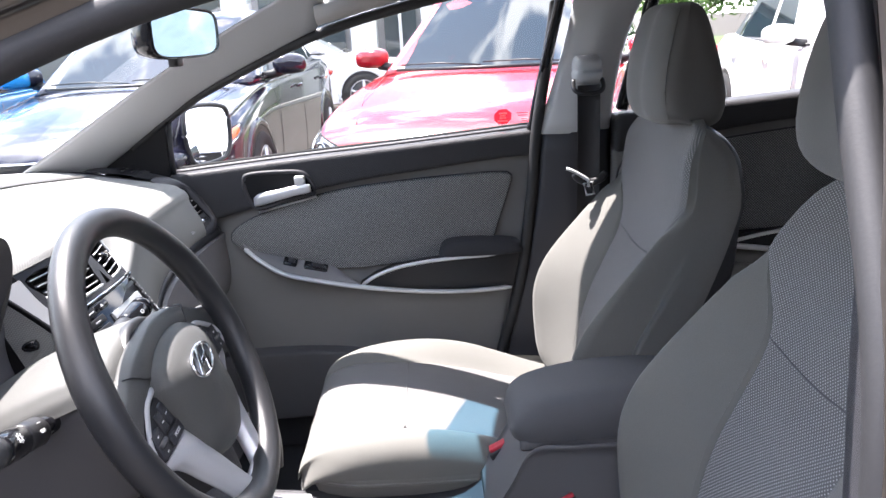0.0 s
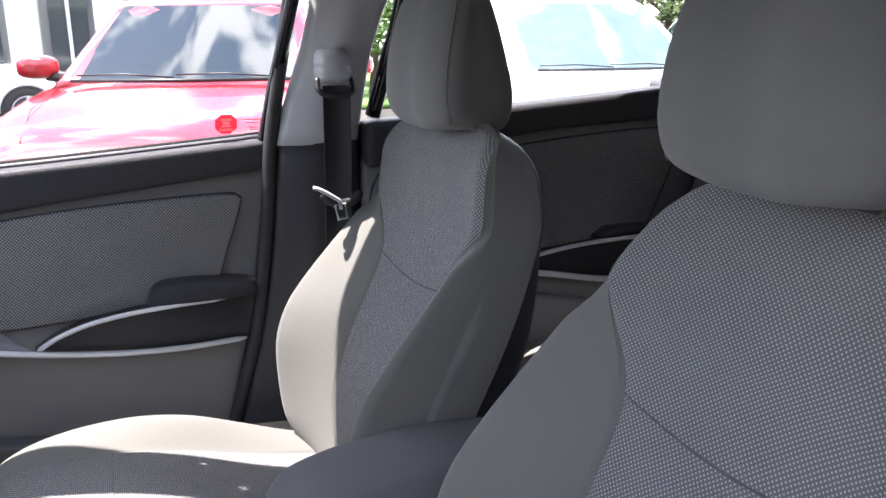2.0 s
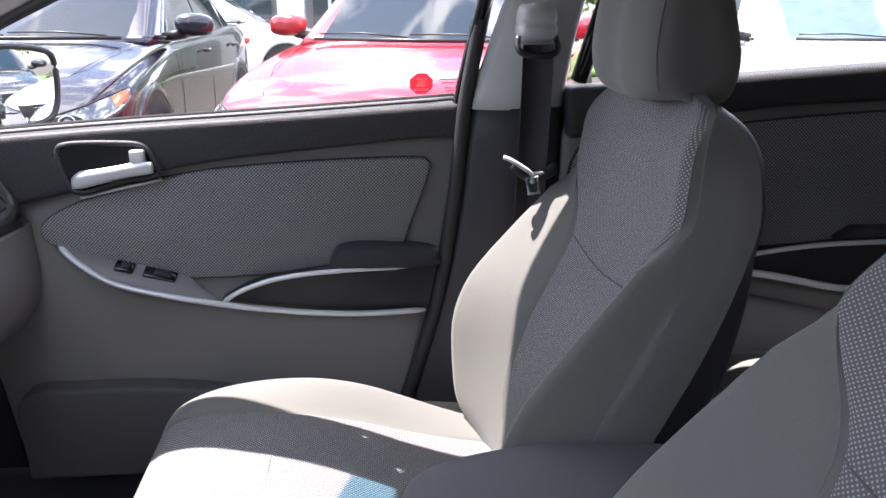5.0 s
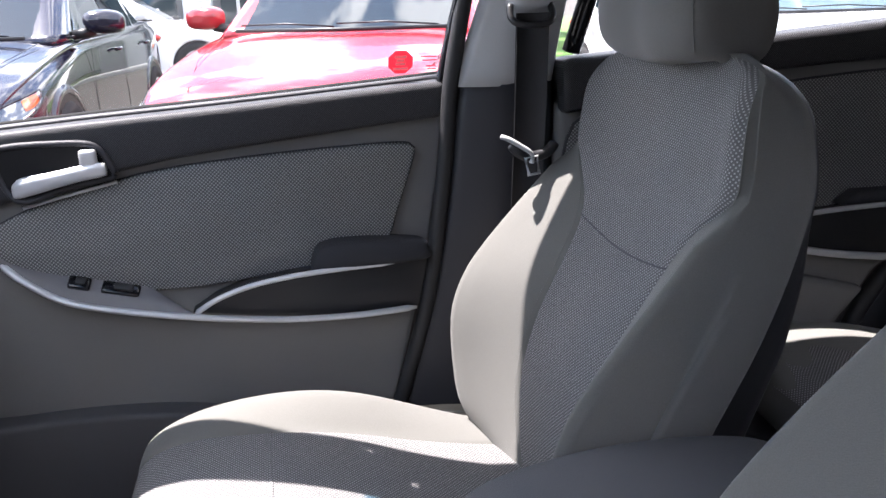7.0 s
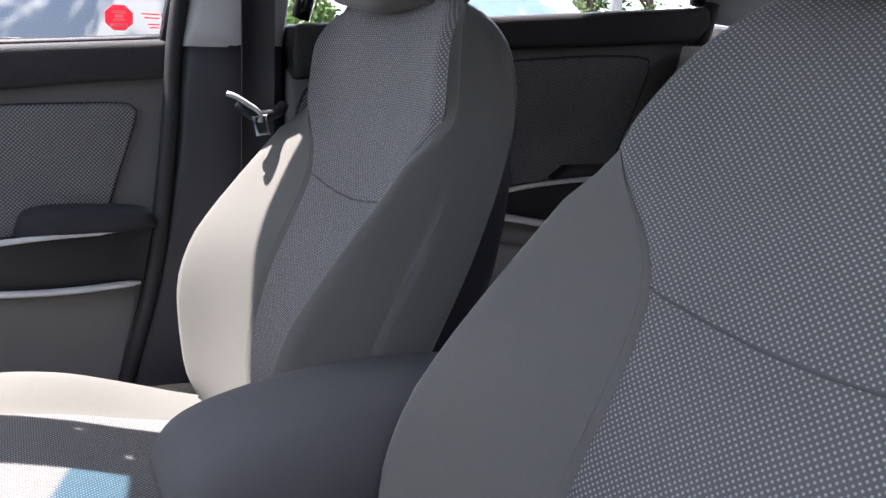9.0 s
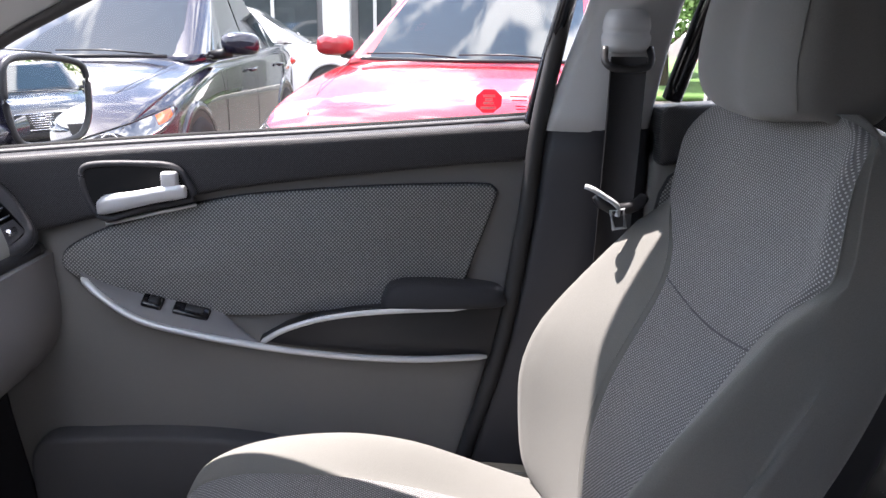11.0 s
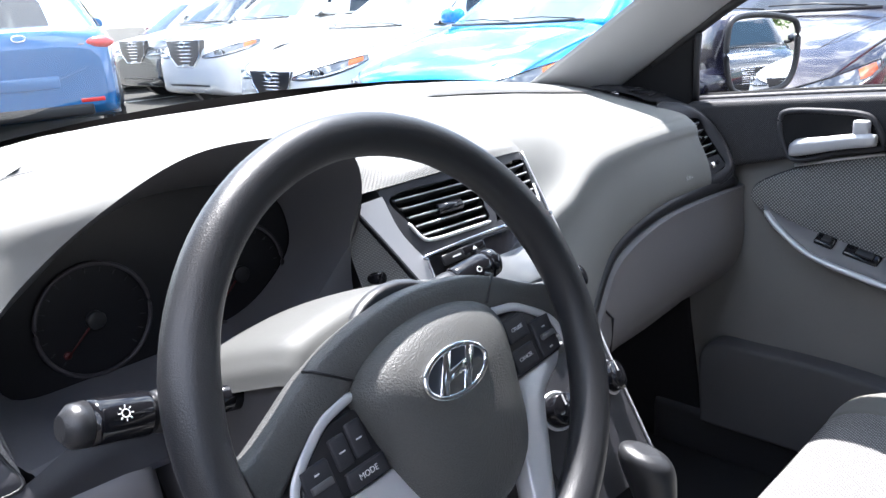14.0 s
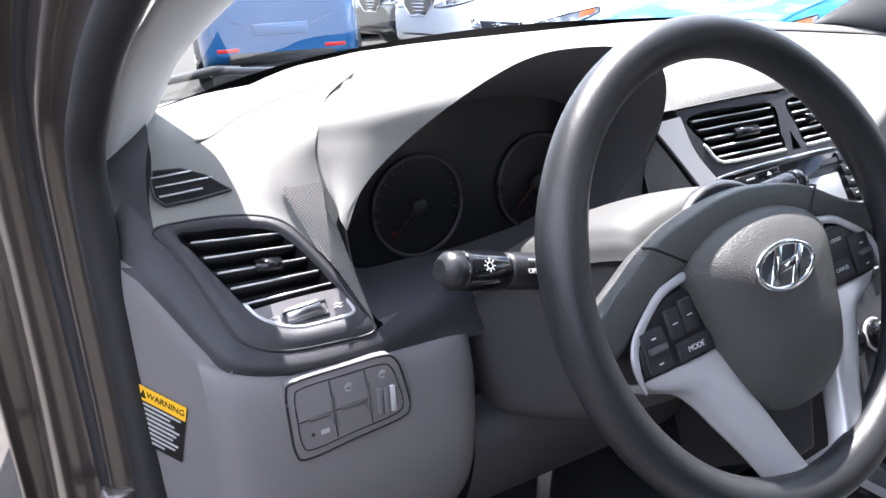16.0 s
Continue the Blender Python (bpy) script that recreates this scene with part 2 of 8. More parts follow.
    "needle_dull": mat("unlit red needle", (0.07, 0.006, 0.006), 0.5, grain=0.05),
    # kept dark for the added wall that blocks sky light
    "wall_dark": mat("dark light-blocking wall", (0.10, 0.095, 0.09), 0.9, grain=0.3, grain_scale=20, bump=0.3, blotch=0.3),
    "dark_thread": mat("dark seam thread", (0.10, 0.10, 0.104), 0.95, grain=0.3, grain_scale=900, spec=0.2),
    "bin_grey": mat("dark grey console plastic", (0.105, 0.102, 0.106), 0.55, grain=0.2, grain_scale=1200, bump=0.35, blotch=0.1, spec=0.35),
    "slot_shade": mat("grey for the slot's painted shade", (0.062, 0.061, 0.058), 0.7, grain=0.2, grain_scale=900, bump=0.4, spec=0.3),
    "matt_black": mat("matt black trim", (0.009, 0.009, 0.010), 0.7, grain=0.2, grain_scale=900, bump=0.2, spec=0.2),
    "cover_grey": mat("grained grey air bag cover", (0.074, 0.074, 0.072), 0.45, grain=0.3, grain_scale=700, bump=0.7, blotch=0.1, spec=0.4),
    "shroud": mat("dark grey column plastic", (0.062, 0.060, 0.064), 0.55, grain=0.2, grain_scale=1200, bump=0.3, blotch=0.08, spec=0.4),
    "surround": mat("charcoal instrument surround", (0.105, 0.104, 0.112), 0.6, grain=0.25, grain_scale=1200, bump=0.35, blotch=0.08, spec=0.35),
}


# ---- building helpers ----
def spline(pts, n, closed=False):
    """n points along a Catmull-Rom curve through pts, evenly in parameter."""
    p = np.array(pts, float)
    k = len(p)
    out = []
    spans = k if closed else k - 1
    for t in np.linspace(0, spans, n, endpoint=not closed):
        i = min(int(t), spans - 1)
        f = t - i
        if closed:
            a, b, c, d = p[(i - 1) % k], p[i % k], p[(i + 1) % k], p[(i + 2) % k]
        else:
            b, c = p[i], p[i + 1]
            a = p[i - 1] if i > 0 else 2 * b - c
            d = p[i + 2] if i + 2 < k else 2 * c - b
        out.append(0.5 * (2 * b + (c - a) * f + (2 * a - 5 * b + 4 * c - d) * f * f + (3 * b - a - 3 * c + d) * f ** 3))
    return np.array(out)


def at_z(table, z):
    """Linear reading of a table of (key, value) pairs."""
    return float(np.interp(z, [a for a, _ in table], [b for _, b in table]))


def grid_bm(G, wrap=False, cap=False, flip=False):
    """A mesh over a grid of points G[row][column], with UV in metres."""
    bm = bmesh.new()
    G = np.array(G, float)
    r, c = G.shape[:2]
    V = [[bm.verts.new(G[i, j]) for j in range(c)] for i in range(r)]
    uv = bm.loops.layers.uv.new("UVMap")
    du = np.zeros((r, c + 1))
    dv = np.zeros((r + 1, c))
    for j in range(c):
        du[:, j + 1] = du[:, j] + np.linalg.norm(G[:, (j + 1) % c] - G[:, j], axis=1)
    for i in range(r - 1):
        dv[i + 1] = dv[i] + np.linalg.norm(G[i + 1] - G[i], axis=1)
    du -= du[:, c // 2][:, None]
    dvm = dv.mean(axis=1)
    for i in range(r - 1):
        for j in range(c if wrap else c - 1):
            k = (j + 1) % c
            idx = [(i, j, j), (i, k, j + 1), (i + 1, k, j + 1), (i + 1, j, j)]
            if flip:
                idx.reverse()
            try:
                f = bm.faces.new([V[a][b] for a, b, _ in idx])
            except ValueError:
                continue
            f.smooth = True
            for loop, (a, _, q) in zip(f.loops, idx):
                loop[uv].uv = (du[a, q], dvm[a])
    if cap:
        for row in (V[0], V[-1]):
            try:
                bm.faces.new(row)
            except ValueError:
                pass
    bmesh.ops.recalc_face_normals(bm, faces=bm.faces[:])
    return bm


def smooth_grid(secs, rows, cols, wrap=False):
    """Resample a few sections to a dense smooth grid."""
    a = [spline(s, cols, wrap) for s in secs]
    a = np.array(a)
    return np.array([spline(a[:, j], rows) for j in range(cols)]).transpose(1, 0, 2)


def loft(secs, rows, cols, wrap=True, cap=True):
    return grid_bm(smooth_grid(secs, rows, cols, wrap), wrap, cap)


def soften(bm, width, seg=2, angle=30):
    edges = [e for e in bm.edges if len(e.link_faces) == 2 and e.calc_face_angle(0) > radians(angle)]
    if edges and width > 0:
        bmesh.ops.bevel(bm, geom=edges, offset=width, segments=seg, profile=0.6, affect="EDGES", clamp_overlap=True)
    for f in bm.faces:
        f.smooth = width > 0
    return bm


def box(x0, x1, y0, y1, z0, z1, bevel=0.003, seg=2):
    bm = bmesh.new()
    bmesh.ops.create_cube(bm, size=1)
    bmesh.ops.transform(bm, matrix=Matrix.Translation(((x0 + x1) / 2, (y0 + y1) / 2, (z0 + z1) / 2)) @ Matrix.Diagonal((x1 - x0, y1 - y0, z1 - z0, 1)), verts=bm.verts)
    return soften(bm, bevel, seg)


def slab(outline, lo, hi, plane="xz", bevel=0.003, seg=2):
    """A flat piece: its outline in one plane, from lo to hi along the third axis, with softened edges."""
    bm = bmesh.new()
    put = {"xz": lambda a, b, c: (a, c, b), "yz": lambda a, b, c: (c, a, b), "xy": lambda a, b, c: (a, b, c)}[plane]
    low = [bm.verts.new(put(a, b, lo)) for a, b in outline]
    top = [bm.verts.new(put(a, b, hi)) for a, b in outline]
    bm.faces.new(low)
    bm.faces.new(top[::-1])
    n = len(outline)
    for i in range(n):
        bm.faces.new((low[i], top[i], top[(i + 1) % n], low[(i + 1) % n]))
    bmesh.ops.recalc_face_normals(bm, faces=bm.faces[:])
    return soften(bm, bevel, seg, 40)


def tube(path, r, sides=10, closed=False, cap=True, flat=1.0, up=(0, 0, 1)):
    """A round bar along a path; r a number or a list; flat squeezes it along up."""
    p = np.array(path, float)
    n = len(p)
    rr = r if hasattr(r, "__len__") else [r] * n
    rows = []
    for i in range(n):
        a = p[(i - 1) % n] if closed or i > 0 else p[i]
        b = p[(i + 1) % n] if closed or i < n - 1 else p[i]
        d = Vector(b - a).normalized()
        s = d.cross(Vector(up))
        s = s.normalized() if s.length > 1e-6 else Vector((1, 0, 0))
        u = s.cross(d).normalized()
        rows.append([tuple(Vector(p[i]) + rr[i] * (math.cos(q) * s + flat * math.sin(q) * u)) for q in np.linspace(0, 2 * math.pi, sides, endpoint=False)])
    if closed:
        rows.append(rows[0])
    bm = grid_bm(rows, True, cap and not closed)
    if closed:
        bmesh.ops.remove_doubles(bm, verts=bm.verts[:], dist=1e-6)
    return bm


def rod(p0, p1, r0, r1=None, sides=20, bevel=0.001):
    """A straight round piece from p0 to p1."""
    r1 = r0 if r1 is None else r1
    d = Vector(p1) - Vector(p0)
    bm = bmesh.new()
    bmesh.ops.create_cone(bm, cap_ends=True, segments=sides, radius1=r0, radius2=r1, depth=d.length)
    soften(bm, bevel, 1, 50)
    bmesh.ops.transform(bm, matrix=Matrix.Translation((Vector(p0) + Vector(p1)) / 2) @ d.to_track_quat("Z", "Y").to_matrix().to_4x4(), verts=bm.verts)
    return bm


def moved(bm, m):
    bmesh.ops.transform(bm, matrix=m, verts=bm.verts)
    return bm


def thing(name, base, label, category, group="", kind=""):
    ob = new(name)
    ob.location = base
    ob.empty_display_size = 0.1
    return tagged(ob, label, category, group, kind)


def part(name, bm, material, parent=None, label=""):
    """One mesh object; the bmesh is in world metres, and hangs under its thing or part."""
    me = bpy.data.meshes.new(name)
    ob = new(name, me)
    if parent is not None:
        off = Vector((0, 0, 0))
        q = parent
        while q is not None:
            off += q.location
            q = q.parent
        bmesh.ops.translate(bm, verts=bm.verts, vec=-off)
        ob.parent = parent
    bm.to_mesh(me)
    bm.free()
    me.materials.append(M[material] if isinstance(material, str) else material)
    return tagged(ob, label)


def inward(ob, target):
    """Turn a pane's faces towards target, so that both sides of its glass behave alike from the cabin."""
    bm = bmesh.new()
    bm.from_mesh(ob.data)
    off = Vector((0, 0, 0))
    q = ob
    while q is not None:
        off += q.location
        q = q.parent
    for f in bm.faces:
        if f.normal.dot(Vector(target) - off - f.calc_center_median()) < 0:
            f.normal_flip()
    bm.to_mesh(ob.data)
    bm.free()
    return ob


def single(name, bm, material, label, category, group="", kind=""):
    return tagged(part(name, bm, material), label, category, group, kind)


def lettering(text, size, m, material, parent, depth=0.0002):
    """Words set in the built-in font, centred at the pose m."""
    c = bpy.data.curves.new("lettering", "FONT")
    c.body, c.size, c.extrude, c.align_x, c.align_y = text, size, depth, "CENTER", "CENTER"
    tmp = bpy.data.objects.new("lettering", c)
    scene.collection.objects.link(tmp)
    bpy.context.view_layer.update()
    me = bpy.data.meshes.new_from_object(tmp.evaluated_get(bpy.context.evaluated_depsgraph_get()))
    bpy.data.objects.remove(tmp)
    bm = bmesh.new()
    bm.from_mesh(me)
    bpy.data.meshes.remove(me)
    return part("lettering", moved(bm, m), material, parent)


BVHTree = mathutils.bvhtree.BVHTree
YC = 1.21  # the car's centre line


# ---- the cabin's large structure ----
def mir(p):
    return (p[0], 2 * YC - p[1], p[2])


# window and windscreen lines of the passenger side; the driver's side mirrors them
SCREEN_LINE = [(-0.83, 1.76, 0.955), (-0.69, 1.745, 1.035), (-0.548, 1.73, 1.118), (-0.34, 1.70, 1.226), (-0.14, 1.66, 1.315)]
WINDOW_LINE = [(-0.72, 1.86, 0.925), (-0.636, 1.858, 0.980), (-0.534, 1.85, 1.048), (-0.42, 1.825, 1.115), (-0.17, 1.77, 1.222)]
RAIL_LINE = [(-0.17, 1.77, 1.222), (0.10, 1.735, 1.281), (0.29, 1.72, 1.301), (0.65, 1.71, 1.315), (0.95, 1.71, 1.285), (1.13, 1.71, 1.225)]
SCREEN_DRIVER = [(-0.83, 0.580, 0.948), (-0.772, 0.580, 0.971), (-0.691, 0.591, 1.018), (-0.611, 0.625, 1.066), (-0.520, 0.659, 1.116), (-0.34, 0.72, 1.226), (-0.14, 0.76, 1.315)]
WINDOW_DRIVER = [(-0.66, 0.480, 0.905), (-0.60, 0.488, 0.945), (-0.56, 0.500, 0.990), (-0.50, 0.512, 1.035), (-0.44, 0.530, 1.075), (-0.36, 0.560, 1.132), (-0.17, 0.64, 1.234)]
BELT_LINE = [(-0.56, 0.914), (-0.295, 0.934), (-0.035, 0.950), (0.285, 0.972)]


def ribbon(a, b, rows, bulge, steps=9, thick=0.02):
    """A rounded strip of trim between two lines; bulge moves its middle."""
    A, B = spline(a, rows), spline(b, rows)
    G = []
    for p, q in zip(A, B):
        row = []
        for s in np.linspace(0, 1, steps):
            row.append(p + (q - p) * s + np.array(bulge) * math.sin(math.pi * s))
        for s in np.linspace(1, 0, steps):
            row.append(p + (q - p) * s + np.array(bulge) * (math.sin(math.pi * s) * 0.4) - np.array(bulge) / (np.linalg.norm(bulge) + 1e-9) * thick)
        G.append(row)
    return grid_bm(G, True, True)


def side_structure(flip, name, label):
    f = mir if flip else (lambda p: p)
    sy = -1 if flip else 1
    pillar = thing(name, f((-0.5, 1.80, 0.95)), label, "pillar", kind="structure")
    part("pillar_trim", ribbon(SCREEN_DRIVER if flip else SCREEN_LINE, WINDOW_DRIVER if flip else WINDOW_LINE, 26, (0.012, -0.016 * sy, 0.012)), "pillar", pillar)
    part("rail_trim", ribbon([f((x, y - 0.055, z + 0.035)) for x, y, z in RAIL_LINE], [f((x, y, z + (0.010 if flip else 0))) for x, y, z in RAIL_LINE], 26, (0, -0.012 * sy, -0.008)), "liner", pillar, "grey roof rail trim")
    return pillar


side_structure(False, "trim_passenger_front", "grey windscreen pillar and roof rail trim")
side_structure(True, "trim_driver_front", "grey windscreen pillar beside the open driver door")

# windscreen with its black edge
SCREEN_BASE = [(-0.84, 0.56, 0.940), (-0.96, 0.78, 0.966), (-1.02, 1.0, 0.978), (-1.04, YC, 0.982), (-1.02, 1.42, 0.978), (-0.96, 1.62, 0.968), (-0.85, 1.79, 0.945)]
SCREEN_TOP = [(-0.14, 0.75, 1.325), (-0.185, 0.90, 1.345), (-0.222, 1.05, 1.352), (-0.238, YC, 1.355), (-0.222, 1.37, 1.352), (-0.185, 1.52, 1.345), (-0.14, 1.67, 1.325)]
base_c, top_c = spline(SCREEN_BASE, 25), spline(SCREEN_TOP, 25)
G = [[tuple(b + (t - b) * s + np.array((-0.02, 0, 0.035)) * math.sin(math.pi * s)) for b, t in zip(base_c, top_c)] for s in np.linspace(0, 1, 11)]
windscreen = thing("window_1", (-1.0, YC, 0.97), "clear curved windscreen with a black edge", "window", kind="structure")
pane = part("pane", grid_bm(G), "screen", windscreen)
pane.visible_shadow = False
inward(pane, (0.3, YC, 1.0))
G2 = [[tuple(b + (t - b) * s + np.array((-0.02, 0, 0.035)) * math.sin(math.pi * s) + np.array((0.004, 0, -0.004))) for b, t in zip(base_c, top_c)] for s in (-0.03, 0.0, 0.012, 0.022)]
part("edge_band", grid_bm(G2), "frit", windscreen, "black edge band along the base of the glass")
# a pale blue sun band along the top of the screen
G3 = [[tuple(b + (t - b) * s + np.array((-0.02, 0, 0.035)) * math.sin(math.pi * s) + np.array((0.003, 0, -0.003))) for b, t in zip(base_c, top_c)] for s in (0.90, 0.93, 0.96, 1.0)]
M["sunband"] = glass("blue sun band", (0.30, 0.62, 0.85), clear=0.75)
band = part("sun_band", grid_bm(G3), "sunband", windscreen, "blue tinted band along the top of the windscreen")
inward(band, (0.3, YC, 1.0))

# roof: lining below, painted skin above
roof_x = [(-0.165, 1.355, 0.46), (-0.05, 1.37, 0.495), (0.2, 1.39, 0.505), (0.6, 1.40, 0.50), (0.95, 1.375, 0.495), (1.25, 1.30, 0.475), (1.42, 1.24, 0.45)]
for kind_of, lift, m_name, nm, lab in (("lining", 0.0, "liner", "ceiling", "grey woven headliner"), ("skin", 0.035, "body", "roof", "bronze grey painted car roof")):
    G = []
    for x, zc, half in roof_x:
        ez = at_z([(-0.17, 1.305), (0.1, 1.305), (0.29, 1.325), (0.65, 1.34), (0.95, 1.31), (1.13, 1.25), (1.42, 1.12)], x)
        bow = 0.085 * max(0.0, min(1.0, (0.2 - x) / 0.365))
        G.append([(x - bow * (1 - s * s) + 0.012 * (bow > 0.08), YC + half * s + (0.085 * s if lift else 0), ez + lift * (1 - s * s * 0.6) + (zc - ez) * (1 - abs(s) ** 2.6)) for s in np.linspace(-1, 1, 15)])
    single(nm, grid_bm(smooth_grid(G, 20, 25)), m_name, lab, "roof", kind="structure")

# floor tub, sills, tunnel and firewall
floor = thing("floor", (0, YC, 0.2), "black carpeted cabin floor", "floor", kind="structure")
part("carpet", slab([(-0.95, 0.50), (1.3, 0.50), (1.3, 1.92), (-0.95, 1.92)], 0.19, 0.215, "xy", 0.004), "carpet", floor)
part("toe_board", slab([(-0.98, 0.20), (-0.72, 0.20), (-0.93, 0.60), (-1.0, 0.93), (-1.06, 0.93), (-1.06, 0.20)], 0.55, 1.88, "xz", 0.01), "carpet", floor)
part("tunnel", loft([[(x, YC - 0.15, 0.2), (x, YC - 0.12, 0.34), (x, YC - 0.07, 0.37), (x, YC + 0.07, 0.37), (x, YC + 0.12, 0.34), (x, YC + 0.15, 0.2)] for x in (-0.9, -0.3, 0.4, 1.1)], 8, 16), "carpet", floor)
for y0, y1 in ((0.478, 0.50), (1.878, 1.905)):
    part("kick_panel", slab([(-1.06, 0.20), (-0.50, 0.20), (-0.545, 0.50), (-0.575, 0.80), (-0.60, 0.895), (-0.86, 0.93), (-1.06, 0.93)], y0, y1, "xz", 0.004), "carpet", floor, "dark footwell side panel")
for side, y0, y1 in (("sill", 0.44, 0.56), ("sill", 1.87, 1.98)):
    part(side, box(-0.62, 1.15, y0, y1, 0.12, 0.31, 0.02), "dark", floor, "dark scuff-plated door sill")

# passenger centre pillar: pale upper trim, dark lower trim
bp = thing("trim_passenger_centre", (0.37, 1.84, 0.3), "centre pillar trim, pale above and charcoal below", "pillar", kind="structure")
up = []
for z, xa, xb, y in ((0.962, 0.292, 0.446, 1.835), (1.05, 0.318, 0.455, 1.815), (1.145, 0.345, 0.470, 1.79), (1.24, 0.362, 0.50, 1.755), (1.31, 0.355, 0.545, 1.71)):
    up.append([(xa, y + 0.03, z), (xa + 0.004, y + 0.006, z), (xa + 0.02, y - 0.004, z), ((xa + xb) / 2, y - 0.018, z), (xb - 0.02, y - 0.006, z), (xb - 0.003, y + 0.004, z), (xb, y + 0.04, z), ((xa + xb) / 2, y + 0.05, z)])
part("upper_trim", loft(up, 14, 32), "pillar", bp, "warm grey upper pillar trim")
low = []
for z, xa, xb, y in ((0.30, 0.17, 0.50, 1.86), (0.45, 0.20, 0.49, 1.862), (0.62, 0.246, 0.475, 1.86), (0.80, 0.278, 0.455, 1.85), (0.966, 0.296, 0.448, 1.838)):
    low.append([(xa, y + 0.03, z), (xa + 0.004, y + 0.004, z), (xa + 0.02, y - 0.008, z), ((xa + xb) / 2, y - 0.022, z), (xb - 0.02, y - 0.01, z), (xb - 0.003, y + 0.002, z), (xb, y + 0.04, z), ((xa + xb) / 2, y + 0.05, z)])
part("lower_trim", loft(low, 14, 32), "dark", bp, "charcoal lower pillar trim")
part("door_seal", tube(spline([(0.30, 1.845, 1.30), (0.325, 1.80, 1.25), (0.305, 1.83, 1.1), (0.285, 1.85, 0.97), (0.27, 1.858, 0.82), (0.235, 1.862, 0.60), (0.17, 1.866, 0.38)], 40), 0.013, 10), "rubber", bp, "black rubber door seal")

# driver side: centre pillar, seal and painted jamb of the open doorway
DX = 0.012
bd = thing("trim_driver_centre", (0.32, 0.5, 0.3), "driver side centre pillar with charcoal trim", "pillar", kind="structure")
pl = []
for z, xa, xb, y in ((0.28, 0.21, 0.50, 0.52), (0.5, 0.265, 0.49, 0.515), (0.8, 0.305, 0.47, 0.515), (0.97, 0.318, 0.465, 0.54), (1.15, 0.345, 0.49, 0.60), (1.32, 0.37, 0.54, 0.69)):
    xa, xb = xa + DX, xb + DX
    pl.append([(xa, y - 0.06, z), (xa, y + 0.02, z), (xa + 0.02, y + 0.045, z), ((xa + xb) / 2, y + 0.055, z), (xb - 0.02, y + 0.045, z), (xb, y + 0.02, z), (xb, y - 0.07, z), ((xa + xb) / 2, y - 0.09, z)])
part("pillar_trim", loft(pl, 16, 32), "dark", bd)
po = []
for z, x, y in ((0.28, 0.215, 0.46), (0.5, 0.27, 0.45), (0.8, 0.30, 0.45), (0.97, 0.312, 0.475), (1.15, 0.335, 0.535), (1.32, 0.355, 0.63)):
    x += DX
    po.append([(x - 0.008, y + 0.035, z), (x - 0.008, y - 0.03, z), (x + 0.01, y - 0.075, z), (x + 0.07, y - 0.085, z), (x + 0.09, y - 0.03, z), (x + 0.06, y + 0.03, z)])
part("painted_jamb", loft(po, 16, 24), "body", bd, "bronze grey painted pillar face")
SEAL = [(-0.50, 0.462, 0.31), (-0.545, 0.466, 0.50), (-0.560, 0.470, 0.70), (-0.560, 0.468, 0.86), (-0.542, 0.468, 0.950), (-0.50, 0.474, 1.000), (-0.44, 0.492, 1.062), (-0.355, 0.532, 1.13), (-0.16, 0.632, 1.226), (0.08, 0.685, 1.278), (0.26, 0.695, 1.292), (0.337, 0.655, 1.25), (0.334, 0.58, 1.12), (0.320, 0.50, 0.97), (0.307, 0.475, 0.82), (0.274, 0.468, 0.55), (0.20, 0.468, 0.36), (0.10, 0.468, 0.31), (-0.2, 0.466, 0.305)]
single("door_seal", tube(spline(SEAL, 130, True), 0.015, 10, True), "rubber", "black rubber seal round the open driver doorway", "seal", kind="structure")
jamb = thing("trim_driver_jamb", (-0.63, 0.43, 0.3), "bronze grey painted front door jamb", "door jamb", kind="structure")
G = []
for x, y, z in spline([(-0.50, 0.462, 0.22), (-0.545, 0.466, 0.50), (-0.560, 0.470, 0.70), (-0.564, 0.470, 0.86), (-0.545, 0.470, 0.955), (-0.505, 0.476, 1.005), (-0.445, 0.494, 1.068), (-0.36, 0.534, 1.14), (-0.16, 0.63, 1.225)], 40):
    up_f = min(1, max(0, (z - 0.85) / 0.2))
    ox, oz = -1 + 0.45 * up_f, 0.75 * up_f
    G.append([(x - 0.002, y - 0.004, z), (x + 0.022 * ox, y - 0.018, z + 0.022 * oz), (x + 0.03 * ox, y - 0.03, z + 0.03 * oz), (x + 0.075 * ox, y - 0.034, z + 0.07 * oz), (x + 0.082 * ox, y - 0.06, z + 0.078 * oz), (x + 0.13 * ox, y - 0.075, z + 0.12 * oz), (x + 0.20 * ox, y - 0.08, z + 0.16 * oz)])
part("jamb_skin", grid_bm(smooth_grid(G, 60, 28)), "body", jamb)
part("second_seal", tube(spline([(-0.60, 0.436, 0.4), (-0.625, 0.44, 0.6), (-0.635, 0.438, 0.8), (-0.62, 0.436, 0.95), (-0.525, 0.452, 1.08), (-0.42, 0.49, 1.165), (-0.22, 0.585, 1.255)], 40), 0.009, 8), "rubber", jamb, "second black seal on the jamb")
strap = part("check_strap", slab([(-0.66, 0.30), (-0.60, 0.425), (-0.585, 0.425), (-0.645, 0.295)], 0.612, 0.626, "xy", 0.003), "black", jamb, "black door check strap")
part("bracket", box(-0.60, -0.570, 0.428, 0.46, 0.600, 0.640, 0.006), "body", jamb)
part("bolt", rod((-0.585, 0.428, 0.62), (-0.585, 0.414, 0.62), 0.010, 0.009), "black", jamb, "black hinge bolt")

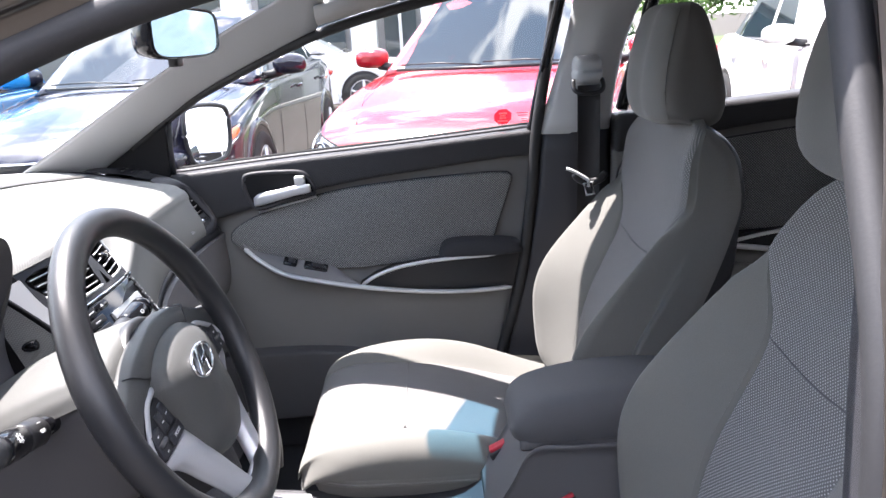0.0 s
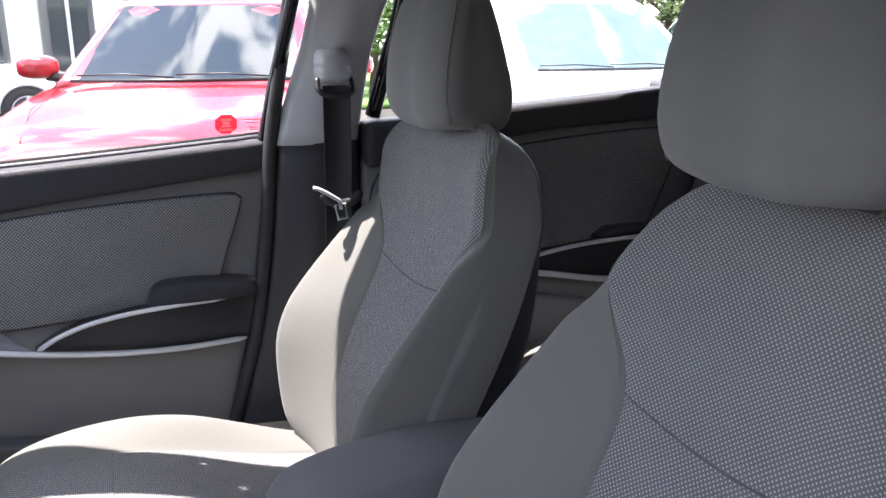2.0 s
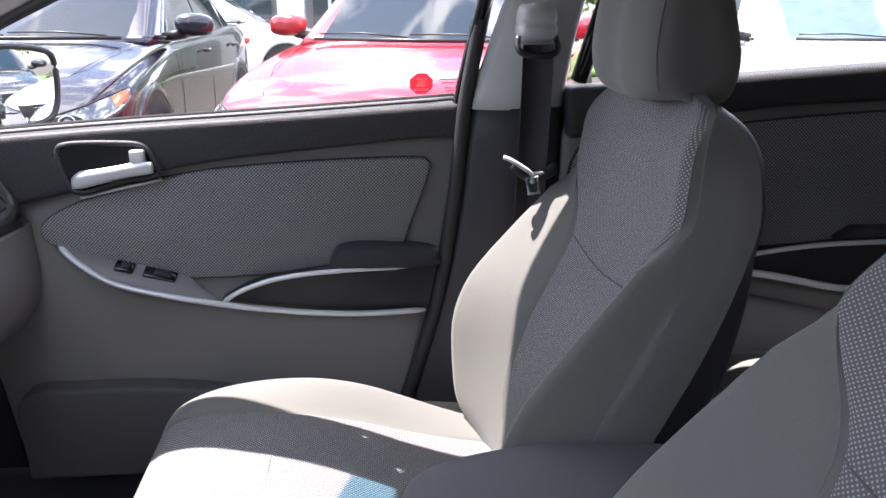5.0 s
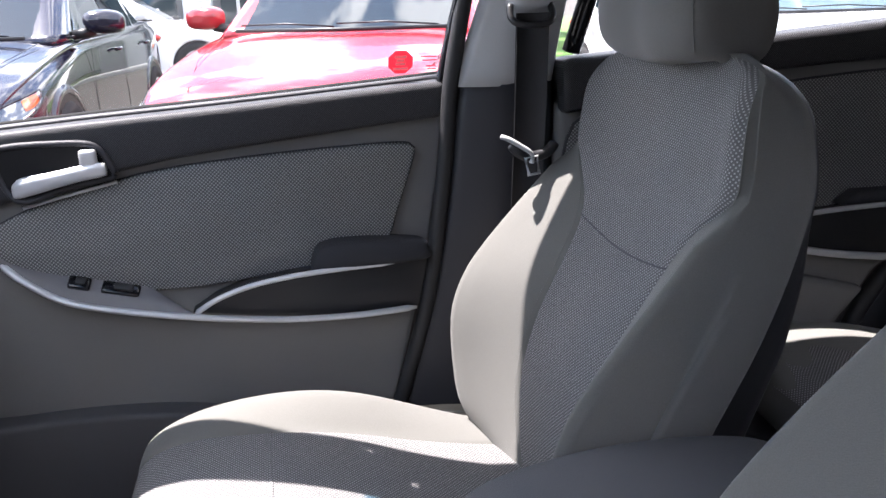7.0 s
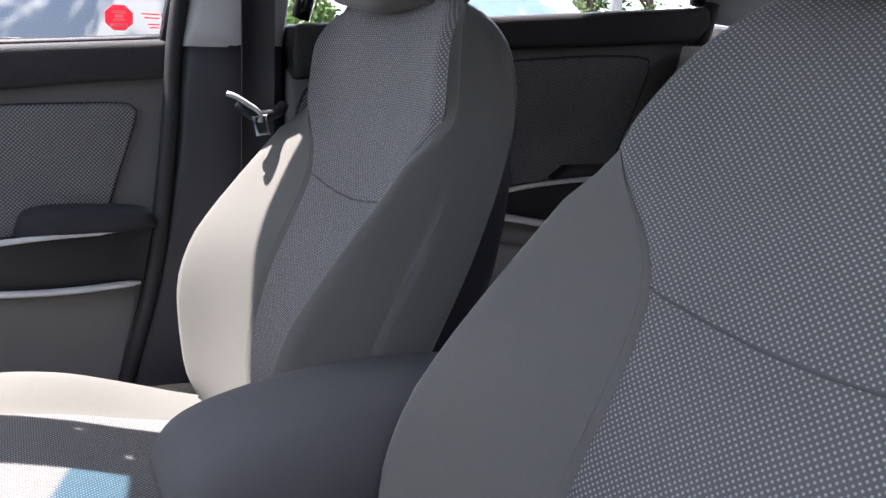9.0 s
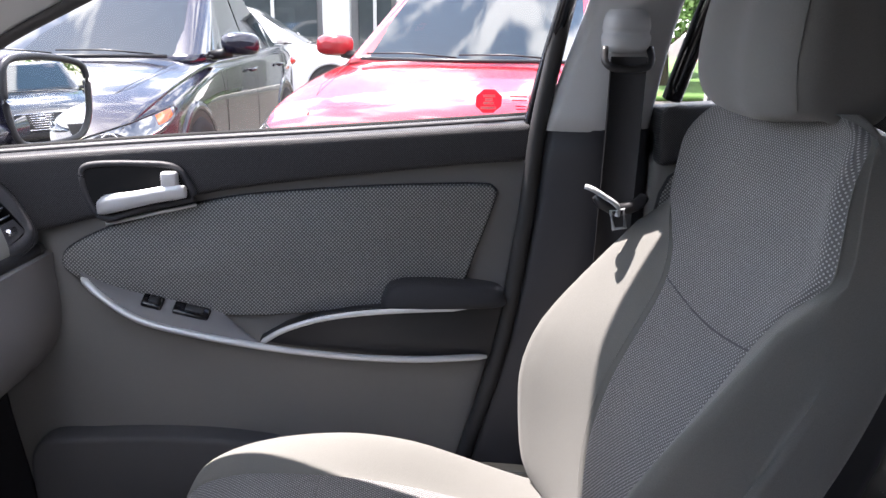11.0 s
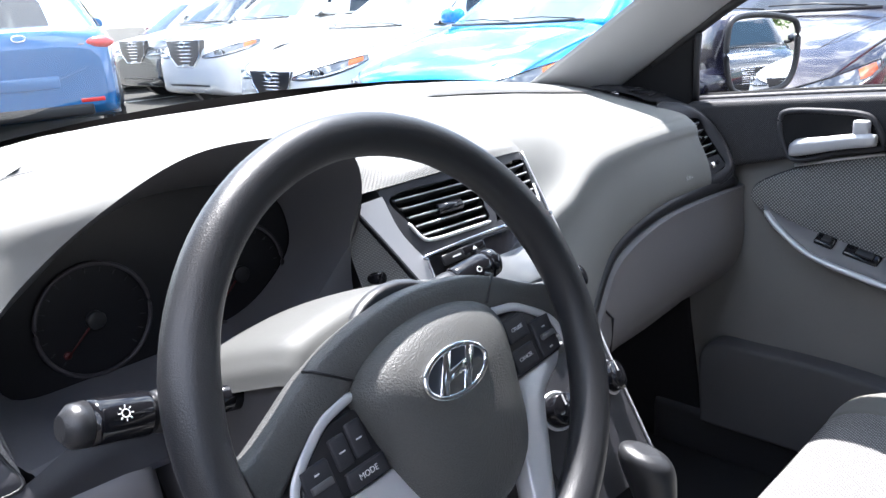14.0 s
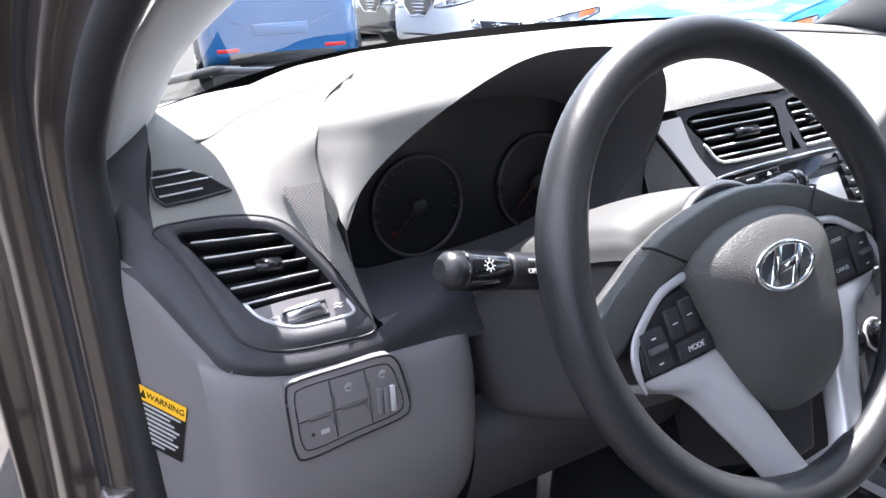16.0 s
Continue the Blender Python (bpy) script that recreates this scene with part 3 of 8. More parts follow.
# open driver door, swung wide beside the jamb
dd = thing("driver_door", (-0.70, 0.34, 0.3), "open bronze grey driver door with a dark lining", "car door")
ang = Matrix.Translation((-0.72, 0.33, 0)) @ Matrix.Rotation(radians(-68), 4, "Z")
part("door_skin", moved(slab([(0.03, 0.26), (0.95, 0.26), (1.02, 0.60), (1.0, 0.93), (0.02, 0.88), (0.0, 0.6)], -0.06, 0.0, "xz", 0.012), ang), "body", dd)
part("door_lining", moved(slab([(0.05, 0.30), (0.92, 0.30), (0.97, 0.60), (0.97, 0.93), (0.05, 0.885)], 0.004, 0.05, "xz", 0.015), ang), "dark", dd, "charcoal door lining")
part("door_pane", moved(slab([(0.06, 0.89), (0.97, 0.935), (0.99, 1.24), (0.75, 1.26), (0.42, 1.16)], -0.03, -0.026, "xz", 0.0), ang), "pane", dd)
part("window_surround", moved(tube([(0.02, -0.03, 0.88), (0.42, -0.05, 1.17), (0.75, -0.06, 1.275), (1.0, -0.06, 1.25), (1.02, -0.03, 0.93)], 0.016, 8), ang), "black", dd)

# rear of the cabin and the outer body
rear = thing("car_body", (0.3, YC, 0.3), "bronze grey painted outer body of the car", "car body", kind="structure")
part("bonnet", grid_bm(smooth_grid([[(-1.10, YC + 0.70 * s, 0.915 - 0.05 * s * s) for s in np.linspace(-1, 1, 7)], [(-1.5, YC + 0.72 * s, 0.87 - 0.06 * s * s) for s in np.linspace(-1, 1, 7)], [(-1.9, YC + 0.70 * s, 0.79 - 0.07 * s * s) for s in np.linspace(-1, 1, 7)], [(-2.12, YC + 0.64 * s, 0.68 - 0.08 * s * s) for s in np.linspace(-1, 1, 7)], [(-2.2, YC + 0.6 * s, 0.45) for s in np.linspace(-1, 1, 7)]], 18, 17)), "body", rear)
part("cowl", grid_bm(smooth_grid([[(b[0] - 0.005, b[1], b[2] - 0.012) for b in base_c[::3]], [(b[0] - 0.09, b[1], b[2] - 0.045) for b in base_c[::3]]], 4, 20)), "black", rear, "black cowl below the windscreen")
for s, (y0, y1) in enumerate(((1.95, 2.04), (0.36, 0.42))):
    part("wing", slab([(-2.1, 0.30), (-1.65, 0.30), (-1.6, 0.62), (-1.15, 0.62), (-1.1, 0.30), (-0.75, 0.28), (-0.72, 0.90), (-1.12, 0.88), (-1.9, 0.76)], y0, y1, "xz", 0.02), "body", rear)
    part("rear_wing", slab([(1.16, 0.28), (1.3, 0.6), (1.7, 0.6), (1.8, 0.30), (2.1, 0.32), (2.15, 0.95), (1.55, 1.05), (1.22, 1.06)], y0 - 0.03, y1 - 0.03, "xz", 0.02), "body", rear)
part("boot_lid", box(1.45, 2.15, 0.42, 2.0, 0.88, 0.98, 0.03), "body", rear)
part("rear_pillar", ribbon([(1.10, 1.715, 1.24), (1.2, 1.72, 1.13), (1.23, 1.74, 1.04)], [(1.42, 1.64, 1.22), (1.62, 1.66, 1.10), (1.75, 1.68, 1.0)], 10, (0.0, -0.015, 0.0)), "pillar", rear, "grey rear pillar trim")
part("rear_pillar", ribbon([mir((1.10, 1.715, 1.24)), mir((1.2, 1.72, 1.13)), mir((1.23, 1.74, 1.04))], [mir((1.42, 1.64, 1.22)), mir((1.62, 1.66, 1.10)), mir((1.75, 1.68, 1.0))], 10, (0.0, 0.015, 0.0)), "pillar", rear, "grey rear pillar trim")
part("parcel_shelf", box(1.28, 1.78, 0.72, 1.70, 0.96, 0.985, 0.01), "dark", rear, "charcoal parcel shelf")
back_glass = part("rear_window", grid_bm([[(1.42, YC + 0.62 * s, 1.275 - 0.05 * s * s) for s in np.linspace(-1, 1, 9)], [(1.80, YC + 0.64 * s, 1.0) for s in np.linspace(-1, 1, 9)]]), "pane", rear)
part("rear_bulkhead", box(1.30, 1.33, 0.50, 1.92, 0.20, 0.96, 0.0), "carpet", rear)
for y0, y1 in ((1.86, 1.90), (0.52, 0.56)):
    part("rear_quarter", slab([(1.16, 0.30), (1.34, 0.30), (1.34, 1.0), (1.24, 1.04)], y0, y1, "xz", 0.01), "dark", rear)
# driver side rear door, closed, seen as a plain dark lining behind the driver seat
rd = thing("rear_driver_door", (0.8, 0.55, 0.3), "closed rear door with charcoal lining behind the driver", "car door")
part("door_lining", slab([(0.50, 0.30), (1.0, 0.30), (1.20, 0.75), (1.22, 1.05), (0.49, 0.99)], 0.50, 0.58, "xz", 0.015), "dark", rd)
part("door_skin", slab([(0.48, 0.26), (1.0, 0.26), (1.22, 0.70), (1.24, 1.03), (0.47, 0.97)], 0.38, 0.49, "xz", 0.015), "body", rd)
rear_pane = part("window_pane", grid_bm([[(0.49, 0.53, 0.98), (1.21, 0.60, 1.05)], [(0.53, 0.68, 1.315), (1.10, 0.71, 1.24)]]), "pane", rd)
rear_pane.visible_shadow = False
back_glass.visible_shadow = False


# ---- passenger doors ----
def wave_line(pts, n=30):
    return [tuple(p) for p in spline(pts, n)]


pd = thing("front_passenger_door", (-0.1, 1.93, 0.3), "closed grey front door with woven cloth insert and silver handle", "car door", "car doors")
part("door_card", slab([(-0.57, 0.30), (-0.40, 0.28), (0.14, 0.28), (0.185, 0.44), (0.232, 0.63), (0.25, 0.712), (0.268, 0.82), (0.276, 0.90), (0.27, 0.93), (-0.57, 0.89)], 1.884, 1.945, "xz", 0.008), "door_grey", pd)
part("door_skin", slab([(-0.72, 0.26), (0.16, 0.26), (0.30, 0.70), (0.32, 0.955), (-0.70, 0.89)], 1.95, 2.04, "xz", 0.02), "body", pd)
belt = wave_line([(x, z) for x, z in BELT_LINE], 24)
band_low = wave_line([(-0.53, 0.780), (-0.473, 0.801), (-0.357, 0.829), (-0.231, 0.858), (-0.111, 0.877), (0.054, 0.894), (0.173, 0.906), (0.277, 0.913)], 24)
part("upper_band", slab([(a, b) for a, b in belt] + [(0.279, 0.945)] + band_low[::-1], 1.862, 1.93, "xz", 0.014, 4), "dark_weave", pd, "charcoal moulded upper band")
part("outer_seal", tube([(a, 1.938, b + 0.003) for a, b in belt], 0.0055, 6), "matt_black", pd, "black outer window seal")
part("belt_lip", tube([(a, 1.905, b + 0.001) for a, b in belt], 0.008, 8, flat=0.7), "dark", pd, "charcoal window wiper seal")
cloth = spline([(-0.433, 0.764), (-0.401, 0.790), (-0.323, 0.821), (-0.198, 0.851), (-0.098, 0.863), (0.05, 0.872), (0.195, 0.8755), (0.224, 0.869), (0.225, 0.850), (0.197, 0.771), (0.170, 0.71), (0.10, 0.69), (-0.05, 0.672), (-0.20, 0.668), (-0.33, 0.69), (-0.42, 0.735)], 90, True)
part("cloth_insert", slab([tuple(p) for p in cloth], 1.872, 1.89, "xz", 0.006), "door_knit", pd, "grey woven cloth insert")
part("insert_seam", tube([(a, 1.8825, b) for a, b in cloth], 0.0026, 6, True), "dark", pd)
# arm rest: switch ledge, pull pocket, pad and silver strip
strip = [(-0.405, 1.866, 0.733), (-0.37, 1.85, 0.706), (-0.315, 1.842, 0.672), (-0.23, 1.838, 0.649), (-0.133, 1.836, 0.630), (-0.05, 1.838, 0.617), (0.028, 1.842, 0.607), (0.12, 1.846, 0.602), (0.217, 1.85, 0.604)]
back_edge = [(-0.412, 1.884, 0.745), (-0.38, 1.884, 0.728), (-0.32, 1.884, 0.712), (-0.23, 1.882, 0.690), (-0.150, 1.852, 0.640)]
part("switch_ledge", grid_bm(smooth_grid([strip[:5], [tuple(np.array(a) * 0.55 + np.array(b) * 0.45 + np.array((0, -0.004, 0.004))) for a, b in zip(strip[:5], back_edge)], back_edge], 8, 30)), "dash_mid", pd, "satin grey switch ledge")
part("silver_strip", tube(spline(strip, 50), [0.002] + [0.0065] * 48 + [0.003], 10, flat=0.8), "silver", pd, "satin silver trim strip")
arc = [(-0.135, 1.842, 0.634), (-0.10, 1.838, 0.655), (-0.049, 1.834, 0.673), (0.01, 1.832, 0.683), (0.073, 1.831, 0.688), (0.13, 1.832, 0.690), (0.19, 1.836, 0.690)]
part("pull_pocket", slab([(-0.14, 0.632)] + [(p[0], p[2]) for p in arc] + [(0.24, 0.69), (0.222, 0.604), (0.12, 0.601), (0.028, 0.607), (-0.05, 0.617)], 1.855, 1.89, "xz", 0.004), "black", pd, "black pull pocket")
part("pocket_rim", tube(spline(arc, 40), [0.0015] + [0.0045] * 36 + [0.003, 0.002, 0.001], 8), "silver", pd, "bright rim of the pull pocket")
pad = []
for x, zt, y0 in ((0.050, 0.694, 1.852), (0.056, 0.710, 1.842), (0.068, 0.722, 1.836), (0.10, 0.727, 1.833), (0.16, 0.725, 1.833), (0.225, 0.717, 1.838), (0.245, 0.706, 1.85)):
    zb = at_z([(0.0, 0.680), (0.073, 0.687), (0.25, 0.690)], x)
    pad.append([(x, y0, zb), (x, y0 - 0.004, (zb + zt) / 2), (x, y0 + 0.006, zt - 0.004), (x, y0 + 0.02, zt), (x, 1.886, zt), (x, 1.886, zb)])
part("arm_pad", loft(pad, 20, 24), "hood_dark", pd, "charcoal arm rest pad")
for xs, zs, w in ((-0.300, 0.690, 0.016), (-0.242, 0.674, 0.028)):
    ys = 1.862
    sw = part("switch", moved(box(-w, w, -0.011, 0.011, -0.003, 0.006, 0.0045, 3), Matrix.Translation((xs, ys, zs + 0.004)) @ Matrix.Rotation(radians(15), 4, "Y") @ Matrix.Rotation(radians(38), 4, "X")), "gloss_black", pd, "gloss black door switch")
    part("rocker", moved(box(-w * 0.55, w * 0.45, -0.006, 0.006, 0.004, 0.009, 0.002), Matrix.Translation((xs + w * 0.2, ys, zs + 0.004)) @ Matrix.Rotation(radians(15), 4, "Y") @ Matrix.Rotation(radians(38), 4, "X")), "black", sw)
# handle
bez = spline([(-0.385, 0.893), (-0.37, 0.907), (-0.30, 0.909), (-0.25, 0.904), (-0.232, 0.88), (-0.226, 0.858), (-0.25, 0.852), (-0.30, 0.842), (-0.345, 0.828), (-0.367, 0.833), (-0.38, 0.86)], 60, True)
hs = part("handle_bezel", tube([(a, 1.859, b) for a, b in bez], 0.005, 8, True), "dark", pd, "charcoal handle surround")
part("handle_recess", slab([tuple(p) for p in bez], 1.8575, 1.866, "xz", 0.0), "matt_black", pd, "black handle recess")
lev = []
for x, zc, hz, yy in ((-0.366, 0.843, 0.010, 1.858), (-0.35, 0.850, 0.0145, 1.851), (-0.31, 0.858, 0.0125, 1.846), (-0.27, 0.866, 0.0115, 1.845), (-0.245, 0.869, 0.011, 1.846), (-0.234, 0.869, 0.009, 1.85)):
    lev.append([(x, yy, zc + hz), (x, yy - 0.006, zc + hz * 0.6), (x, yy - 0.007, zc), (x, yy - 0.005, zc - hz * 0.7), (x, yy + 0.002, zc - hz), (x, yy + 0.009, zc)])
part("handle_lever", loft(lev, 16, 20), "silver", pd, "satin silver pull lever")
part("lock_knob", box(-0.268, -0.245, 1.842, 1.864, 0.874, 0.899, 0.004), "silver", pd, "silver lock knob")
# a thin silver bar modelled in place of the glint below the handle
part("handle_glint", tube([(-0.36, 1.868, 0.816), (-0.29, 1.868, 0.832), (-0.225, 1.868, 0.846)], 0.003, 6), "silver", pd)
# lower part: pocket bulge and speaker
part("map_pocket", slab([tuple(p) for p in spline([(-0.50, 0.30), (-0.50, 0.455), (-0.40, 0.475), (-0.20, 0.468), (-0.02, 0.43), (0.10, 0.38), (0.13, 0.30)], 40)], 1.84, 1.89, "xz", 0.018, 4), "arm_vinyl", pd, "charcoal lower map pocket")
# window surround, quarter panel, pane and stickers
part("sail_panel", slab([(-0.70, 0.915), (-0.552, 0.910), (-0.545, 1.052), (-0.628, 0.992), (-0.70, 0.94)], 1.866, 1.885, "xz", 0.004), "matt_black", pd, "black corner panel")
part("quarter_bar", tube([(-0.548, 1.885, 0.90), (-0.545, 1.875, 0.97), (-0.535, 1.862, 1.035)], 0.006, 8), "rubber", pd)
part("rear_bar", tube(spline([(0.276, 1.878, 0.96), (0.292, 1.85, 1.05), (0.312, 1.81, 1.15), (0.338, 1.75, 1.29)], 20), 0.012, 8), "gloss_black", pd, "black window surround")
part("upper_bar", tube(spline([(-0.63, 1.874, 0.982), (-0.534, 1.866, 1.046), (-0.42, 1.842, 1.108), (-0.17, 1.785, 1.207), (0.10, 1.75, 1.266), (0.335, 1.735, 1.29)], 40), 0.011, 8), "rubber", pd, "black window seal")
PB, PT = (1.925, 0.93), (1.775, 1.28)


def pane_y(z):
    return PB[0] + (PT[0] - PB[0]) * (z - PB[1]) / (PT[1] - PB[1])


win = part("window_pane", grid_bm([[(-0.62, pane_y(0.90), 0.90), (-0.3, pane_y(0.91), 0.91), (0.0, pane_y(0.93), 0.93), (0.30, pane_y(0.95), 0.95)], [(-0.55, pane_y(1.0), 1.0), (-0.27, pane_y(1.02), 1.02), (0.02, pane_y(1.05), 1.05), (0.31, pane_y(1.07), 1.07)], [(-0.42, pane_y(1.09), 1.09), (-0.2, pane_y(1.12), 1.12), (0.05, pane_y(1.16), 1.16), (0.325, pane_y(1.19), 1.19)], [(-0.20, pane_y(1.20), 1.20), (-0.05, pane_y(1.23), 1.23), (0.12, pane_y(1.265), 1.265), (0.34, pane_y(1.29), 1.29)]]), "pane", pd)
win.visible_shadow = False
inward(win, (0.0, YC, 1.0))
tilt_m = Matrix.Rotation(math.atan2(PB[0] - PT[0], PT[1] - PB[1]), 4, "X")
stk = thing("window_sticker", (0.214, pane_y(1.0) - 0.003, 1.0), "red octagonal security sticker on the window", "sticker")
oct_pts = [(0.021 * math.cos(q), 0.021 * math.sin(q)) for q in np.linspace(math.pi / 8, 2 * math.pi + math.pi / 8, 8, endpoint=False)]
here = Matrix.Translation((0.214, pane_y(1.0) - 0.003, 1.0)) @ tilt_m
part("sticker_film", moved(slab(oct_pts, -0.0006, 0.0, "xz", 0.0), here), "sticker_red", stk)
for bx0, bx1, bz in ((-0.009, 0.009, 0.009), (-0.006, 0.006, 0.003), (-0.008, 0.008, -0.003), (-0.012, 0.012, -0.011)):
    part("print_bar", moved(box(bx0, bx1, -0.0014, -0.0008, bz - 0.0021, bz + 0.0021, 0.0), here), "sticker_white", stk)
stk2 = thing("window_label", (0.265, pane_y(1.0) - 0.003, 1.0), "small clear label with red print on the window", "sticker")
for k, (bx0, bx1, bz) in enumerate(((-0.02, 0.006, 0.008), (-0.016, 0.006, 0.002), (-0.01, 0.006, -0.008), (-0.008, 0.006, -0.013))):
    part("print_bar", moved(box(bx0, bx1, -0.0012, -0.0006, bz - 0.0009, bz + 0.0009, 0.0), Matrix.Translation((0.265, pane_y(1.0) - 0.003, 1.0)) @ tilt_m), "sticker_red", stk2)
for zz in (0.006, -0.010):
    part("print_ring", moved(tube([(0.0045 * math.cos(q), -0.001, 0.0045 * math.sin(q)) for q in np.linspace(0, 6.28, 12, endpoint=False)], 0.0008, 5, True), Matrix.Translation((0.279, pane_y(1.0) - 0.003, 1.0 + zz)) @ tilt_m), "label_black", stk2)

# rear passenger door
rp = thing("rear_passenger_door", (0.8, 1.8, 0.3), "closed grey rear door with woven cloth insert", "car door", "car doors")
shear = Matrix(((1, 0, 0, 0), (-0.12, 1, 0, 1.815 + 0.12 * 0.45), (0, 0, 1, 0), (0, 0, 0, 1)))
def rear_part(nm, bm, m_name, lab=""):
    return part(nm, moved(bm, shear), m_name, rp, lab)
rear_part("door_card", slab([(0.45, 0.30), (0.86, 0.30), (0.93, 0.50), (1.0, 0.62), (1.085, 0.706), (1.15, 0.85), (1.19, 0.97), (1.20, 1.02), (0.45, 0.97)], 0.0, 0.05, "xz", 0.01), "door_grey", "grey lower door lining")
rbelt = wave_line([(0.45, 1.0), (0.76, 1.025), (1.0, 1.045), (1.215, 1.063)], 16)
rear_part("upper_band", slab(rbelt + [(1.222, 1.03)] + wave_line([(0.45, 0.915), (0.76, 0.968), (1.0, 0.985), (1.195, 0.998)], 16)[::-1], -0.022, 0.05, "xz", 0.014, 4), "dark_weave", "charcoal moulded upper band")
rcl = spline([(0.47, 0.90), (0.62, 0.928), (0.80, 0.952), (0.98, 0.967), (1.075, 0.968), (1.10, 0.955), (1.085, 0.90), (1.04, 0.79), (1.01, 0.765), (0.85, 0.74), (0.65, 0.725), (0.47, 0.72)], 70, True)
rear_part("cloth_insert", slab([tuple(p) for p in rcl], -0.012, 0.006, "xz", 0.006), "door_knit", "grey woven cloth insert")
rear_part("insert_seam", tube([(a, -0.008, b) for a, b in rcl], 0.0028, 6, True), "dark")
rear_part("pull_pocket", slab([(0.66, 0.70)] + [(0.74, 0.722), (0.85, 0.742), (0.95, 0.75), (1.05, 0.752), (1.075, 0.70), (1.03, 0.658), (0.90, 0.67), (0.79, 0.69)], -0.035, 0.01, "xz", 0.006), "black", "black pull pocket")
rear_part("pocket_rim", tube(spline([(0.66, -0.034, 0.70), (0.74, -0.04, 0.724), (0.85, -0.042, 0.744), (0.95, -0.042, 0.752), (1.04, -0.04, 0.754)], 24), [0.0015] + [0.0045] * 21 + [0.003, 0.001], 8), "silver", "bright rim of the pull pocket")
rear_part("arm_pad", slab([(0.90, 0.752), (0.93, 0.775), (1.06, 0.778), (1.08, 0.755)], -0.04, 0.01, "xz", 0.01), "dark", "charcoal arm rest pad")
rear_part("silver_strip", tube(spline([(0.50, -0.03, 0.735), (0.65, -0.038, 0.71), (0.79, -0.04, 0.692), (0.90, -0.04, 0.672), (1.03, -0.036, 0.657)], 24), 0.0065, 8), "silver", "satin silver trim strip")
rear_part("lower_panel", slab([(0.48, 0.32), (0.84, 0.32), (0.90, 0.50), (0.98, 0.60), (0.90, 0.62), (0.70, 0.66), (0.48, 0.68)], -0.02, 0.01, "xz", 0.012), "door_grey")
rear_part("door_seal", tube(spline([(1.235, 0.0, 1.07), (1.215, 0.0, 0.99), (1.16, 0.0, 0.84), (1.10, 0.0, 0.70), (1.01, 0.0, 0.60), (0.95, 0.0, 0.48)], 24), 0.014, 8), "rubber", "black rubber door seal")
rear_part("door_skin", slab([(0.46, 0.26), (0.9, 0.26), (1.2, 0.72), (1.24, 1.04), (0.45, 0.98)], 0.11, 0.19, "xz", 0.015), "body", "bronze grey outer skin")
rear_part("window_surround", tube(spline([(0.47, 0.01, 1.01), (0.50, -0.03, 1.15), (0.545, -0.06, 1.285), (0.70, -0.065, 1.305), (0.95, -0.055, 1.278), (1.12, -0.04, 1.222), (1.19, -0.01, 1.13), (1.215, 0.015, 1.07)], 40), 0.014, 8), "gloss_black", "black window surround")
rw = rear_part("window_pane", grid_bm([[(0.46, 0.06, 0.96), (1.22, 0.06, 1.03)], [(0.50, 0.0, 1.14), (1.20, 0.01, 1.13)], [(0.54, -0.05, 1.30), (1.08, -0.035, 1.25)]]), "pane")
rw.visible_shadow = False
inward(rw, (0.6, YC, 1.0))
rear_part("kick_trim", slab([(1.02, 0.30), (1.12, 0.30), (1.22, 0.60), (1.25, 1.05), (1.22, 1.05), (1.19, 0.92), (1.10, 0.66), (0.98, 0.50)], 0.02, 0.06, "xz", 0.008), "dark", "charcoal rear arch trim")


# ---- seats ----
S_CENTRE = [(0.42, 0.375), (0.55, 0.385), (0.65, 0.412), (0.72, 0.444), (0.79, 0.482), (0.86, 0.512), (0.93, 0.545), (0.985, 0.566), (1.03, 0.578)]
S_RIDGE = [(0.42, 0.335), (0.47, 0.308), (0.523, 0.300), (0.615, 0.300), (0.676, 0.318), (0.721, 0.346), (0.785, 0.399), (0.847, 0.452), (0.895, 0.489), (0.955, 0.516), (0.99, 0.536), (1.03, 0.566)]
S_REAR = [(0.42, 0.40), (0.60, 0.468), (0.742, 0.538), (0.846, 0.585), (0.895, 0.602), (0.983, 0.606), (1.03, 0.602)]
S_HALF = [(0.42, 0.205), (0.50, 0.235), (0.60, 0.247), (0.72, 0.246), (0.80, 0.238), (0.85, 0.228), (0.90, 0.212), (0.93, 0.197), (0.955, 0.181), (0.975, 0.166), (0.99, 0.151), (1.003, 0.133), (1.014, 0.112), (1.022, 0.088), (1.028, 0.058)]
S_SEAM = [(0.42, 0.075), (0.48, 0.100), (0.563, 0.117), (0.64, 0.120), (0.69, 0.117), (0.742, 0.118), (0.79, 0.127), (0.82, 0.142), (0.85, 0.168), (0.870, 0.192), (0.885, 0.208), (0.90, 0.209), (0.93, 0.195), (0.955, 0.180), (0.975, 0.165), (0.99, 0.150), (1.003, 0.132), (1.014, 0.111), (1.028, 0.057)]
S_WING = [(0.42, 0.010), (0.74, 0.012), (0.82, 0.018), (0.86, 0.027), (0.90, 0.036), (0.955, 0.036), (0.99, 0.028), (1.03, 0.008)]


S_FINE = [spline(t, 160) for t in (S_CENTRE, S_RIDGE, S_REAR, S_HALF, S_SEAM, S_WING)]
